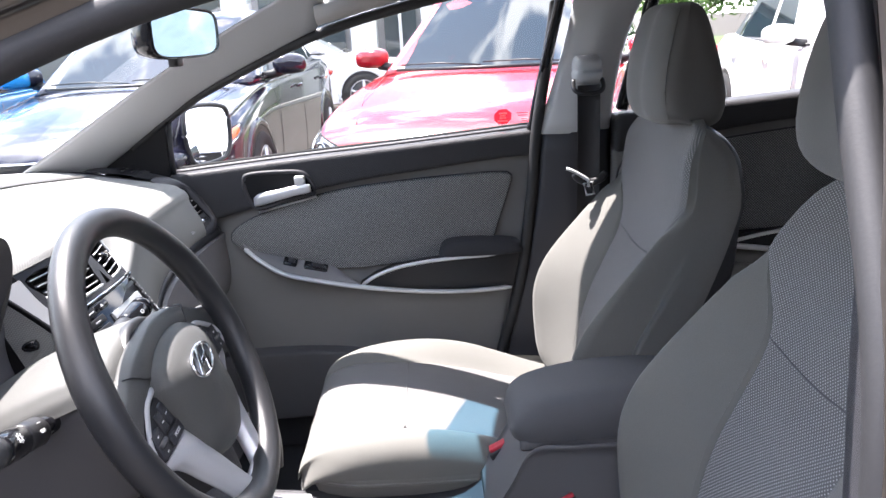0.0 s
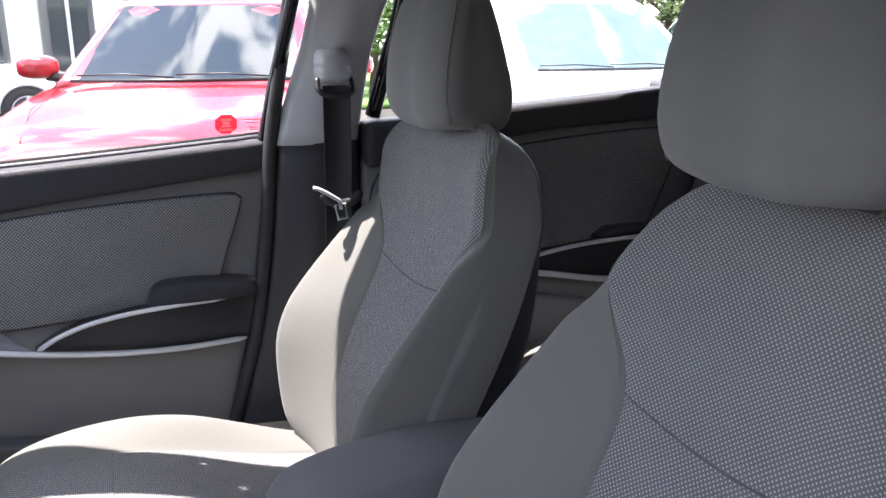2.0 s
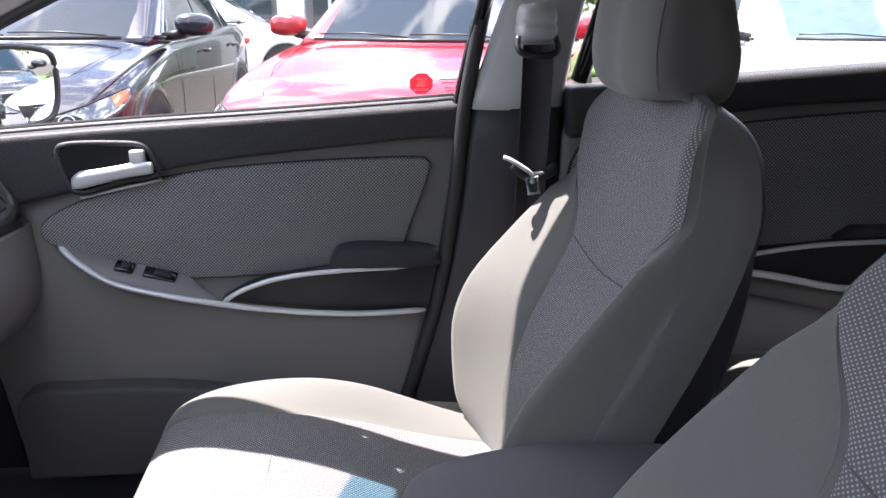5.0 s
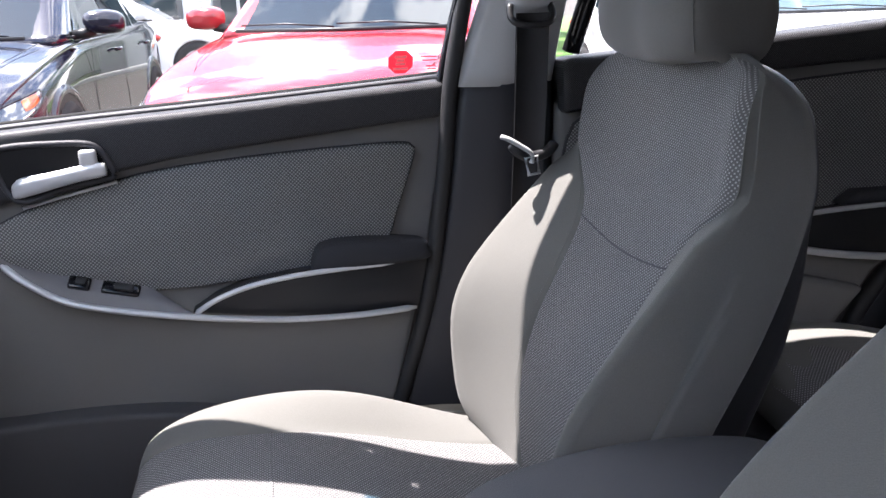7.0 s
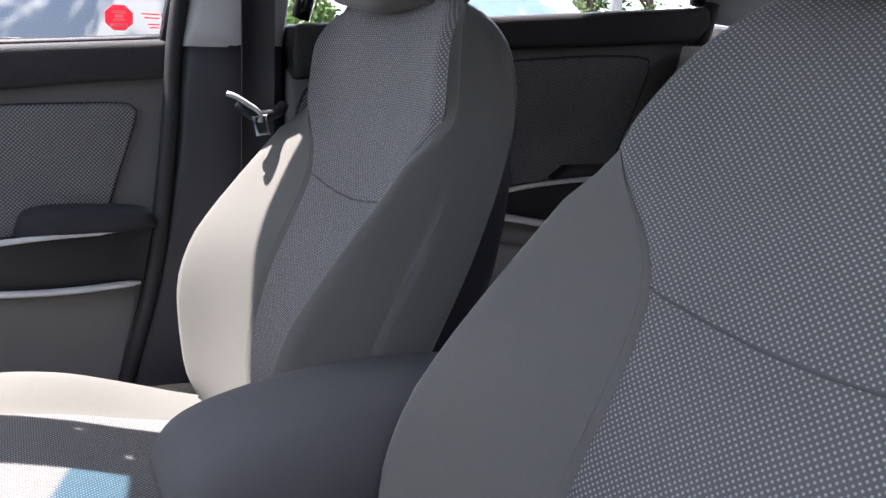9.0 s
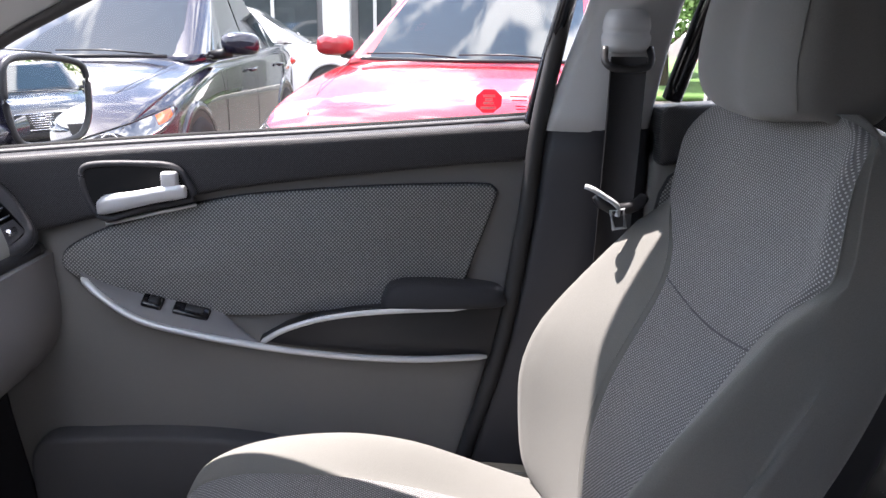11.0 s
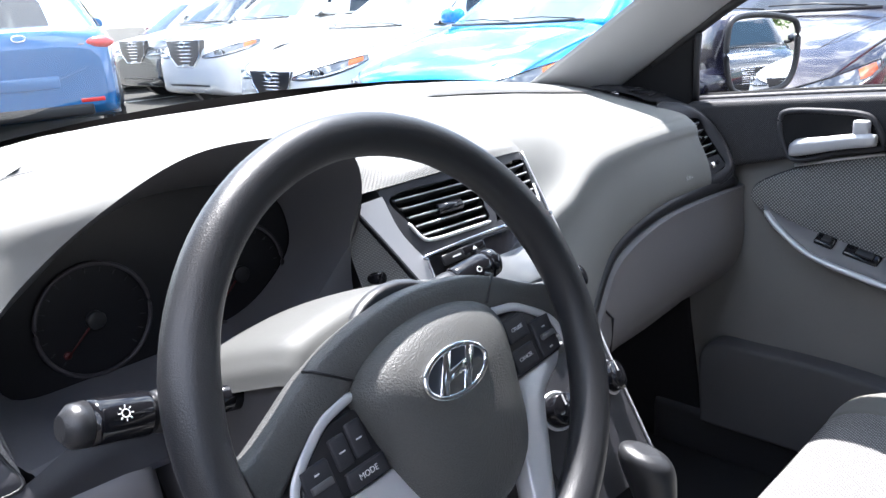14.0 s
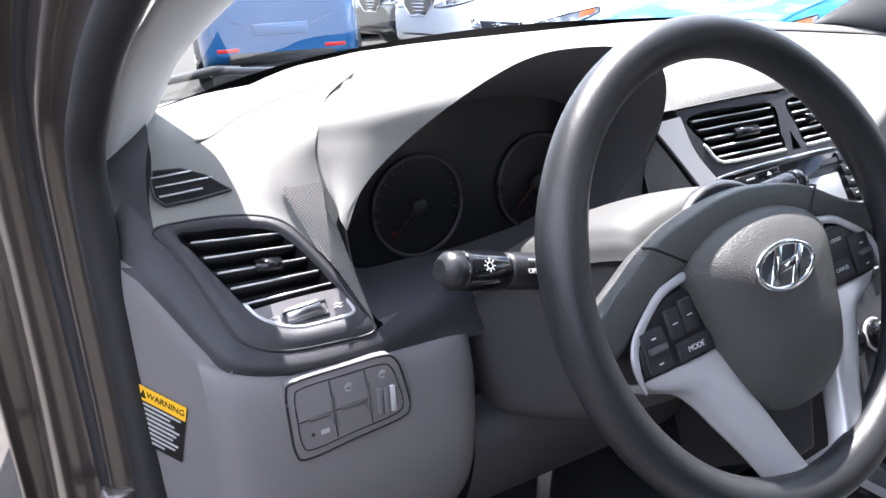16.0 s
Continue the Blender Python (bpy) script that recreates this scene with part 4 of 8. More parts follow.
# the passenger seat stands more upright, with square shoulders
B_CENTRE = S_CENTRE[:6] + [(0.93, 0.530), (0.985, 0.537), (1.03, 0.543)]
B_RIDGE = S_RIDGE[:8] + [(0.895, 0.487), (0.955, 0.494), (0.99, 0.500), (1.03, 0.520)]
B_REAR = S_REAR[:5] + [(0.93, 0.601), (0.97, 0.594), (1.0, 0.580), (1.02, 0.563), (1.03, 0.550)]
B_HALF = S_HALF[:6] + [(0.90, 0.217), (0.93, 0.213), (0.955, 0.210), (0.975, 0.206), (0.99, 0.200), (1.003, 0.191), (1.014, 0.176), (1.022, 0.154), (1.028, 0.118)]
B_SEAM = S_SEAM[:10] + [(0.885, 0.208), (0.90, 0.213), (0.93, 0.210), (0.955, 0.207), (0.975, 0.203), (0.99, 0.197), (1.003, 0.188), (1.014, 0.173), (1.028, 0.115)]
B_WING = S_WING[:4] + [(0.90, 0.034), (0.955, 0.038), (0.99, 0.032), (1.03, 0.012)]
B_FINE = [spline(t, 160) for t in (B_CENTRE, B_RIDGE, B_REAR, B_HALF, B_SEAM, B_WING)]


def back_section(z, square=False):
    """One level of the seat back, half of it from the middle of the front to the middle of the rear: (u, x)."""
    c, r, b, w, s, g = (float(np.interp(z, t[:, 0], t[:, 1])) for t in (B_FINE if square else S_FINE))
    s = min(s, w - 0.0025)
    top = min(1.0, max(0.0, (z - 0.955) / 0.075))
    c += 0.012 * top ** 2
    b -= (0.010 if square else 0.022) * top ** 2
    r = min(r, c - g + 0.002, b - 0.012)
    edge = c - g
    near = 1.0 - min(1.0, max(0.0, (w - s - 0.006) / 0.05))
    front = [(0, c - 0.006), (s * 0.35, c - 0.005 - 0.10 * g), (s * 0.7, c - 0.003 - 0.45 * g), (s * 0.92, c - 0.93 * g), (s, edge + 0.0025 + 0.0075 * near)]
    edge = front[-1][1] - 0.0005
    room = max(0.001, w - 0.006 - s)
    bolster = [(s + 0.05 * room, edge - 0.002 - 0.05 * (edge - r)), (s + 0.30 * room, edge + (r - edge) * 0.36), (s + 0.60 * room, edge + (r - edge) * 0.70), (s + 0.82 * room, r + (edge - r) * 0.06), (s + 0.95 * room, r + 0.004), (max(s, w - 0.002), max(edge + 0.004, min(r + 0.026, (r + b) / 2 - 0.004)))]
    bolster = [(u + (s + (w - s) * k / 5 - u) * near, x + (edge + (bolster[-1][1] - edge) * k / 5 - x) * near) for k, (u, x) in enumerate(bolster)]
    side = [(w, (r + b) / 2), (w - 0.001, max(b - 0.03, (r + b) / 2 + 0.004))]
    hump = at_z([(0.42, 0.055), (0.60, 0.050), (0.72, 0.036), (0.80, 0.018), (0.86, 0.0)], z)
    rear_half = [(w - 0.012, b - 0.010), (w - 0.022, b + 0.9 * hump), (w - 0.05, b + hump), (w * 0.5, b + 0.006 + hump), (0, b + 0.008 + hump)]
    return front, bolster, side, rear_half


def make_seat(cx, cy, inner, nm, label, square=False):
    """A front seat; cx shifts it along the car, cy is its middle, inner is the side of its buckle (+1 or -1)."""
    seat = thing(nm, (cx + 0.1, cy, 0.22), label, "car seat", "front seats")
    levels = list(np.linspace(0.42, 0.955, 26)) + [0.967, 0.978, 0.989, 0.999, 1.008, 1.016, 1.022, 1.026, 1.028]
    F, Bl, Br, R = [], [], [], []
    for z in levels:
        f, b, s, r = back_section(z, square)
        full = [(-u, x) for u, x in f[::-1][:-1]] + f
        F.append([(cx + x, cy + u, z) for u, x in full])
        Bl.append([(cx + x, cy - u, z) for u, x in [f[-1]] + b + s + [r[0]]])
        Br.append([(cx + x, cy + u, z) for u, x in [f[-1]] + b + s + [r[0]]])
        R.append([(cx + x, cy + u, z) for u, x in r] + [(cx + x, cy - u, z) for u, x in r[::-1][1:]])

    def dense(rows, cols):
        return grid_bm(np.array([spline(q, cols) for q in rows]))
    part("back_cloth", dense(F, 33), "knit", seat, "dotted grey knitted cloth on the backrest")
    part("back_bolster", dense(Bl, 27), "cloth", seat, "plain grey cloth side bolster")
    part("back_bolster", dense(Br, 27), "cloth", seat, "plain grey cloth side bolster")
    part("back_shell", dense(R, 27), "black", seat, "black moulded back panel of the backrest")
    part("shoulder_cap", slab([(cx + 0.565, cy - 0.09), (cx + 0.59, cy - 0.085), (cx + 0.59, cy + 0.085), (cx + 0.565, cy + 0.09)], 1.021, 1.029, "xy", 0.003), "cloth", seat)
    # cross seam of the backrest
    seam_pts = []
    for k in np.linspace(-1, 1, 25):
        z = 0.795 - 0.014 * (1 - k * k)
        f, b, sd, r = back_section(z, square)
        u = abs(k) * f[-1][0]
        seam_pts.append((cx + float(np.interp(u, [q[0] for q in f], [q[1] for q in f])) - 0.0004, cy + math.copysign(u, k), z))
    part("cross_seam", tube(seam_pts, 0.0012, 6), "dark_thread", seat)
    for sg in (-1, 1):
        pts = []
        for z in np.linspace(0.44, 0.985, 40):
            f, b, s, r = back_section(z, square)
            pts.append((cx + b[0][1] + 0.0006, cy + sg * b[0][0], z))
        part("piping", tube(pts, [0.0003] + [0.0008] * 38 + [0.0003], 6), "cloth", seat, "stitched edge seam")
    # headrest
    head = thing("headrest", (cx + 0.55, cy, 1.02), "grey cloth headrest", "headrest", "headrests")
    hs = []
    for z, x0, x1, w in ((1.012, 0.522, 0.565, 0.075), (1.018, 0.492, 0.588, 0.108), (1.035, 0.476, 0.598, 0.122), (1.07, 0.470, 0.600, 0.128), (1.12, 0.474, 0.590, 0.126), (1.165, 0.484, 0.579, 0.121), (1.195, 0.493, 0.571, 0.113), (1.210, 0.501, 0.565, 0.103), (1.218, 0.510, 0.559, 0.088), (1.2215, 0.522, 0.552, 0.06)):
        dz = -0.004 * (1 - min(1, (z - 1.012) / 0.05))
        hs.append([(cx + x0 + 0.006, cy, z + dz), (cx + x0, cy + w * 0.45, z), (cx + x0 + 0.010, cy + w * 0.86, z - dz), (cx + x0 + 0.03, cy + w, z - dz), (cx + (x0 + x1) / 2, cy + w, z), (cx + x1 - 0.02, cy + w * 0.97, z + dz), (cx + x1 - 0.002, cy + w * 0.75, z + dz), (cx + x1, cy, z + dz),
                   (cx + x1 - 0.002, cy - w * 0.75, z + dz), (cx + x1 - 0.02, cy - w * 0.97, z + dz), (cx + (x0 + x1) / 2, cy - w, z), (cx + x0 + 0.03, cy - w, z - dz), (cx + x0 + 0.010, cy - w * 0.86, z - dz), (cx + x0, cy - w * 0.45, z)])
    part("head_cushion", loft(hs, 30, 56), "cloth_head", head)
    for sg in (-1, 1):
        ring = []
        for z, x0, x1, w in ((1.03, 0.478, 0.6, 0.121), (1.07, 0.470, 0.600, 0.128), (1.12, 0.474, 0.590, 0.126), (1.165, 0.484, 0.579, 0.121), (1.195, 0.493, 0.571, 0.113), (1.210, 0.501, 0.565, 0.103)):
            ring.append((cx + x0 + 0.018, cy + sg * (w * 0.955), z))
        part("seam", tube(spline(ring, 24), 0.0010, 6), "cloth_head", head)
    head.parent = seat
    head.location -= seat.location
    for k in ("category", "group"):
        if k in head:
            del head[k]
    # cushion
    secs_mid, secs_l, secs_r = [], [], []
    for x, zc, zb, w, in ((-0.222, 0.446, 0.444, 0.18), (-0.219, 0.460, 0.458, 0.205), (-0.207, 0.478, 0.476, 0.224), (-0.18, 0.494, 0.496, 0.237), (-0.13, 0.504, 0.514, 0.246), (-0.06, 0.502, 0.524, 0.250), (0.02, 0.494, 0.524, 0.252), (0.10, 0.478, 0.510, 0.250), (0.18, 0.456, 0.482, 0.246), (0.26, 0.438, 0.452, 0.236), (0.34, 0.425, 0.430, 0.21), (0.42, 0.42, 0.42, 0.19)):
        s = 0.150
        X = cx + 0.04 + x
        half = [(0, zc), (s * 0.5, zc + 0.001), (s * 0.92, zc + 0.0005), (s, zc - 0.0025)]
        bol = [(s, zc - 0.0025), (s + 0.008, zc + 0.002), (s + 0.035, (zc + zb) / 2 + 0.004), (s + 0.065, zb), (w - 0.012, zb - 0.012), (w, zb - 0.035), (w, min(zb - 0.045, 0.455))]
        secs_mid.append([(X, cy - u, z) for u, z in half[::-1][:-1]] + [(X, cy + u, z) for u, z in half])
        secs_l.append([(X, cy - u, z) for u, z in bol])
        secs_r.append([(X, cy + u, z) for u, z in bol])
    part("cushion_cloth", grid_bm(smooth_grid(secs_mid, 40, 25)), "knit", seat, "dotted grey knitted cloth on the cushion")
    part("cushion_bolster", grid_bm(smooth_grid(secs_l, 40, 22)), "cloth", seat, "plain grey cloth cushion bolster")
    part("cushion_bolster", grid_bm(smooth_grid(secs_r, 40, 22)), "cloth", seat, "plain grey cloth cushion bolster")
    X0 = cx + 0.04
    skirt = []
    for z, grow in ((0.462, -0.002), (0.445, 0.001), (0.41, -0.012), (0.35, -0.038), (0.30, -0.062)):
        skirt.append([(X0 + 0.42, cy - 0.19, z), (X0 + 0.2, cy - 0.243 - grow, z), (X0 - 0.05, cy - 0.249 - grow, z), (X0 - 0.15, cy - 0.238 - grow, z), (X0 - 0.205 - 1.15 * grow, cy - 0.19, z), (X0 - 0.222 - 1.15 * grow, cy, z), (X0 - 0.205 - 1.15 * grow, cy + 0.19, z), (X0 - 0.15, cy + 0.238 + grow, z), (X0 - 0.05, cy + 0.249 + grow, z), (X0 + 0.2, cy + 0.243 + grow, z), (X0 + 0.42, cy + 0.19, z)])
    part("cushion_skirt", grid_bm(smooth_grid(skirt, 12, 60)), "cloth", seat, "grey cloth skirt of the cushion")
    part("piping", tube([tuple(np.array(p) + np.array((0, 0, 0.0))) for p in spline(skirt[1], 60)], 0.003, 6), "cloth", seat, "piped cushion seam")
    xs = X0 - 0.03
    part("cross_seam", tube([(xs, cy + u, 0.5 - 0.0005) for u in np.linspace(-0.148, 0.148, 12)], 0.002, 6), "knit", seat)
    part("seat_frame", box(X0 - 0.16, X0 + 0.33, cy - 0.20, cy + 0.20, 0.26, 0.33, 0.01), "black", seat, "black seat frame")
    for sg in (-1, 1):
        part("seat_rail", box(X0 - 0.22, X0 + 0.36, cy + sg * 0.19 - 0.015, cy + sg * 0.19 + 0.015, 0.212, 0.265, 0.004), "steel", seat, "steel seat rail")
        cover = slab([tuple(p) for p in spline([(X0 - 0.06, 0.30), (X0 - 0.04, 0.37), (X0 + 0.1, 0.40), (X0 + 0.3, 0.43), (X0 + 0.40, 0.46), (X0 + 0.42, 0.40), (X0 + 0.38, 0.31)], 30)], cy + sg * 0.235, cy + sg * 0.258, "xz", 0.006)
        part("side_cover", cover, "dark", seat, "charcoal plastic side cover")
    part("recline_lever", box(X0 + 0.19, X0 + 0.30, cy - inner * 0.262 - 0.008, cy - inner * 0.262 + 0.008, 0.39, 0.415, 0.006), "steel", seat, "pale metal seat hinge")
    return seat


make_seat(-0.042, 1.534, -1, "passenger_seat", "grey cloth front passenger seat, partly sunlit", True)
make_seat(0.0, 0.886, 1, "driver_seat", "grey cloth driver seat beside the console")

# buckles beside the console
for bx, by, bz in ((0.135, 1.275, 0.50), (0.225, 1.135, 0.485)):
    bk = thing("belt_buckle", (bx, by, bz - 0.1), "black belt buckle with a red release button", "seat belt buckle", "belt buckles")
    mm = Matrix.Translation((bx, by, bz)) @ Matrix.Rotation(radians(-28), 4, "Y")
    part("buckle_body", moved(box(-0.018, 0.018, -0.012, 0.012, -0.07, 0.012, 0.004), mm), "black", bk)
    part("release_button", moved(box(-0.014, 0.017, -0.0085, 0.0085, 0.006, 0.018, 0.003), mm), "red_plastic", bk, "red release button")
    part("stalk", moved(box(-0.010, 0.010, -0.004, 0.004, -0.17, -0.06, 0.002), mm), "black", bk)

# rear bench
rs = thing("rear_bench", (0.95, YC, 0.25), "grey cloth rear bench, patchily sunlit", "car seat")
sec = []
for x, zt in ((0.70, 0.47), (0.705, 0.51), (0.73, 0.542), (0.78, 0.556), (0.90, 0.552), (1.05, 0.515), (1.16, 0.48)):
    sec.append([(x, 0.70, 0.27), (x, 0.695, zt - 0.05), (x, 0.72, zt - 0.008), (x, 0.85, zt), (x, 0.98, zt - 0.018), (x, YC, zt - 0.006), (x, 1.44, zt - 0.018), (x, 1.57, zt), (x, 1.68, zt + 0.004), (x, 1.74, zt - 0.01), (x, 1.765, zt - 0.05), (x, 1.76, 0.27)])
part("bench_cushion", grid_bm(smooth_grid(sec, 24, 60)), "cloth", rs, "plain grey cloth bench cushion")
part("bench_front", slab([(0.70, 0.27), (0.76, 0.27), (0.76, 0.45), (0.70, 0.43)], 0.70, 1.755, "xz", 0.006), "knit", rs)
for y0, y1 in ((0.80, 1.02), (1.40, 1.62)):
    part("bench_cloth", grid_bm([[(x, y, z + 0.004) for y in np.linspace(y0, y1, 5)] for x, z in ((0.71, 0.518), (0.74, 0.546), (0.80, 0.558), (0.90, 0.551), (1.04, 0.517))]), "knit", rs)
sec = []
for z, x0 in ((0.44, 1.06), (0.55, 1.06), (0.70, 1.10), (0.85, 1.155), (0.96, 1.20), (1.0, 1.22), (1.015, 1.25)):
    sec.append([(1.31, 0.70, z), (x0 + 0.03, 0.705, z), (x0 - 0.005, 0.735, z), (x0, 0.85, z), (x0 + 0.02, 0.98, z), (x0 + 0.004, YC, z), (x0 + 0.02, 1.44, z), (x0, 1.57, z), (x0 - 0.005, 1.66, z), (x0 + 0.03, 1.705, z), (1.31, 1.71, z)])
part("bench_back", grid_bm(smooth_grid(sec, 24, 60)), "cloth", rs, "plain grey cloth bench backrest")
part("side_bolster", loft([[(1.045 + 0.24 * (z - 0.5), 1.62, z), (1.015 + 0.24 * (z - 0.5), 1.655, z), (1.020 + 0.24 * (z - 0.5), 1.686, z), (1.09 + 0.2 * (z - 0.5), 1.708, z), (1.3, 1.71, z), (1.3, 1.63, z)] for z in (0.48, 0.6, 0.75, 0.9, 0.99)], 14, 24), "cloth", rs, "sunlit outer bench bolster")

# front passenger belt
sb = thing("seat_belt", (0.38, 1.78, 0.3), "black seat belt with pale height guide and metal tongue", "seat belt")
part("guide_cover", loft([[(0.380 - w, 1.80, z), (0.380 - w, 1.765 - d, z), (0.386, 1.755 - d, z), (0.392 + w, 1.765 - d, z), (0.392 + w, 1.80, z)] for z, w, d in ((1.074, 0.014, 0.000), (1.082, 0.019, 0.008), (1.094, 0.021, 0.010), (1.101, 0.019, 0.006), (1.108, 0.020, 0.009), (1.122, 0.018, 0.007), (1.131, 0.013, -0.004))], 20, 20), "pillar", sb, "grey height guide")
part("d_loop", tube(spline([(0.354, 1.762, 1.082), (0.353, 1.753, 1.064), (0.366, 1.746, 1.055), (0.402, 1.746, 1.055), (0.415, 1.753, 1.064), (0.414, 1.762, 1.082)], 20), 0.005, 8), "black", sb, "black webbing loop")
strap_pts = [(0.384, 1.748, 1.07), (0.384, 1.755, 0.98), (0.384, 1.768, 0.86), (0.382, 1.79, 0.66), (0.378, 1.81, 0.42)]
sp = spline(strap_pts, 24)
part("webbing", grid_bm([[(x - 0.024, y - 0.001, z), (x - 0.024, y, z), (x, y - 0.002, z), (x + 0.024, y, z), (x + 0.024, y - 0.001, z)] for x, y, z in sp]), "webbing", sb)
part("webbing", grid_bm([[(x - 0.022, y + 0.012, z), (x, y + 0.010, z), (x + 0.026, y + 0.012, z)] for x, y, z in sp]), "webbing", sb)
part("tongue_grip", tube(spline([(0.350, 1.745, 0.886), (0.360, 1.74, 0.874), (0.380, 1.74, 0.866), (0.405, 1.742, 0.872), (0.418, 1.745, 0.884)], 14), [0.007] + [0.0085] * 12 + [0.007], 10), "black", sb, "black tongue grip")
part("tongue_plate", tube(spline([(0.332, 1.738, 0.899), (0.343, 1.735, 0.895), (0.361, 1.734, 0.884), (0.377, 1.734, 0.872), (0.378, 1.734, 0.858)], 16), 0.0062, 8, flat=0.6), "pillar", sb, "bright steel tongue")
part("tongue_slot", tube([(0.368, 1.734, 0.866), (0.386, 1.734, 0.868), (0.390, 1.734, 0.842), (0.374, 1.734, 0.840)], 0.0032, 6, True), "pillar", sb)

# centre console with arm rest and shifter
cc = thing("centre_console", (0.0, YC, 0.3), "charcoal centre console with padded arm rest", "console")
lid = []
for x, z0, z1, w in ((0.142, 0.600, 0.612, 0.045), (0.150, 0.592, 0.634, 0.062), (0.175, 0.590, 0.652, 0.071), (0.23, 0.592, 0.664, 0.076), (0.30, 0.595, 0.671, 0.078), (0.38, 0.598, 0.670, 0.078), (0.45, 0.60, 0.662, 0.076), (0.485, 0.602, 0.650, 0.070), (0.495, 0.606, 0.63, 0.055)):
    lid.append([(x, YC - w, z0 + 0.006), (x, YC - w - 0.002, (z0 + z1) / 2), (x, YC - w * 0.85, z1 - 0.008), (x, YC - w * 0.4, z1), (x, YC + w * 0.4, z1), (x, YC + w * 0.85, z1 - 0.008), (x, YC + w + 0.002, (z0 + z1) / 2), (x, YC + w, z0 + 0.006), (x, YC + w * 0.8, z0), (x, YC - w * 0.8, z0)])
part("arm_rest_lid", loft(lid, 30, 40), "arm_vinyl", cc, "padded charcoal arm rest lid")
part("lid_base", slab([(0.155, YC - 0.070), (0.48, YC - 0.074), (0.48, YC + 0.074), (0.155, YC + 0.070)], 0.576, 0.594, "xy", 0.005), "bin_grey", cc, "dark grey lid frame")
part("bin_body", loft([[(x, YC - w, 0.25), (x, YC - w, z - 0.01), (x, YC - w + 0.008, z), (x, YC + w - 0.008, z), (x, YC + w, z - 0.01), (x, YC + w, 0.25)] for x, z, w in ((0.10, 0.46, 0.078), (0.14, 0.52, 0.078), (0.175, 0.571, 0.076), (0.25, 0.573, 0.076), (0.50, 0.573, 0.076), (0.52, 0.56, 0.07))], 18, 24), "bin_grey", cc, "dark grey storage bin")
part("front_tray", loft([[(x, YC - w, 0.25), (x, YC - w, z - 0.012), (x, YC - w + 0.012, z), (x, YC + w - 0.012, z), (x, YC + w, z - 0.012), (x, YC + w, 0.25)] for x, z, w in ((-0.42, 0.47, 0.115), (-0.35, 0.435, 0.108), (-0.2, 0.42, 0.10), (-0.05, 0.415, 0.092), (0.06, 0.425, 0.085), (0.115, 0.46, 0.08))], 18, 24), "dark", cc, "charcoal console tray")
part("cup_well", tube([(0.03 + 0.038 * math.cos(q), YC - 0.035 + 0.036 * math.sin(q), 0.424) for q in np.linspace(0, 6.28, 28, endpoint=False)], 0.004, 6, True), "black", cc)
part("cup_well", tube([(-0.055 + 0.038 * math.cos(q), YC + 0.03 + 0.036 * math.sin(q), 0.419) for q in np.linspace(0, 6.28, 28, endpoint=False)], 0.004, 6, True), "black", cc)
gate = part("shift_gate", slab([tuple(p) for p in spline([(-0.40, YC - 0.05), (-0.40, YC + 0.05), (-0.36, YC + 0.062), (-0.22, YC + 0.062), (-0.19, YC + 0.05), (-0.19, YC - 0.05), (-0.22, YC - 0.062), (-0.36, YC - 0.062)], 48, True)], 0.428, 0.446, "xy", 0.004), "silver", cc, "silver shifter surround")
part("gate_plate", slab([(-0.385, YC - 0.04), (-0.385, YC + 0.04), (-0.205, YC + 0.04), (-0.205, YC - 0.04)], 0.44, 0.4485, "xy", 0.002), "gloss_black", gate)
for k in range(5):
    part("gate_mark", box(-0.37 + 0.03 * k, -0.36 + 0.03 * k, YC - 0.034, YC - 0.026, 0.448, 0.4495, 0.0), "white_mark", gate)
part("shift_lever", rod((-0.275, YC, 0.44), (-0.25, YC, 0.57), 0.010, 0.009), "chrome", cc, "chrome shifter stem")
kn = []
for z, x, rx, ry in ((0.462, -0.300, 0.017, 0.015), (0.475, -0.303, 0.021, 0.017), (0.50, -0.308, 0.027, 0.020), (0.522, -0.314, 0.032, 0.023), (0.538, -0.317, 0.033, 0.0235), (0.548, -0.318, 0.028, 0.020), (0.553, -0.318, 0.015, 0.011)):
    x, z = x + 0.062, z + 0.078
    kn.append([(x + rx * math.cos(q), YC + ry * math.sin(q), z + 0.2 * rx * math.cos(q + 2.6)) for q in np.linspace(0, 2 * math.pi, 16, endpoint=False)])
part("shift_knob", loft(kn, 20, 28), "leather", cc, "black leatherette shift knob")


# ---- dashboard ----
dash = thing("dashboard", (-0.6, YC, 0.5), "two-tone grey dashboard, bleached by sun on top", "dashboard")
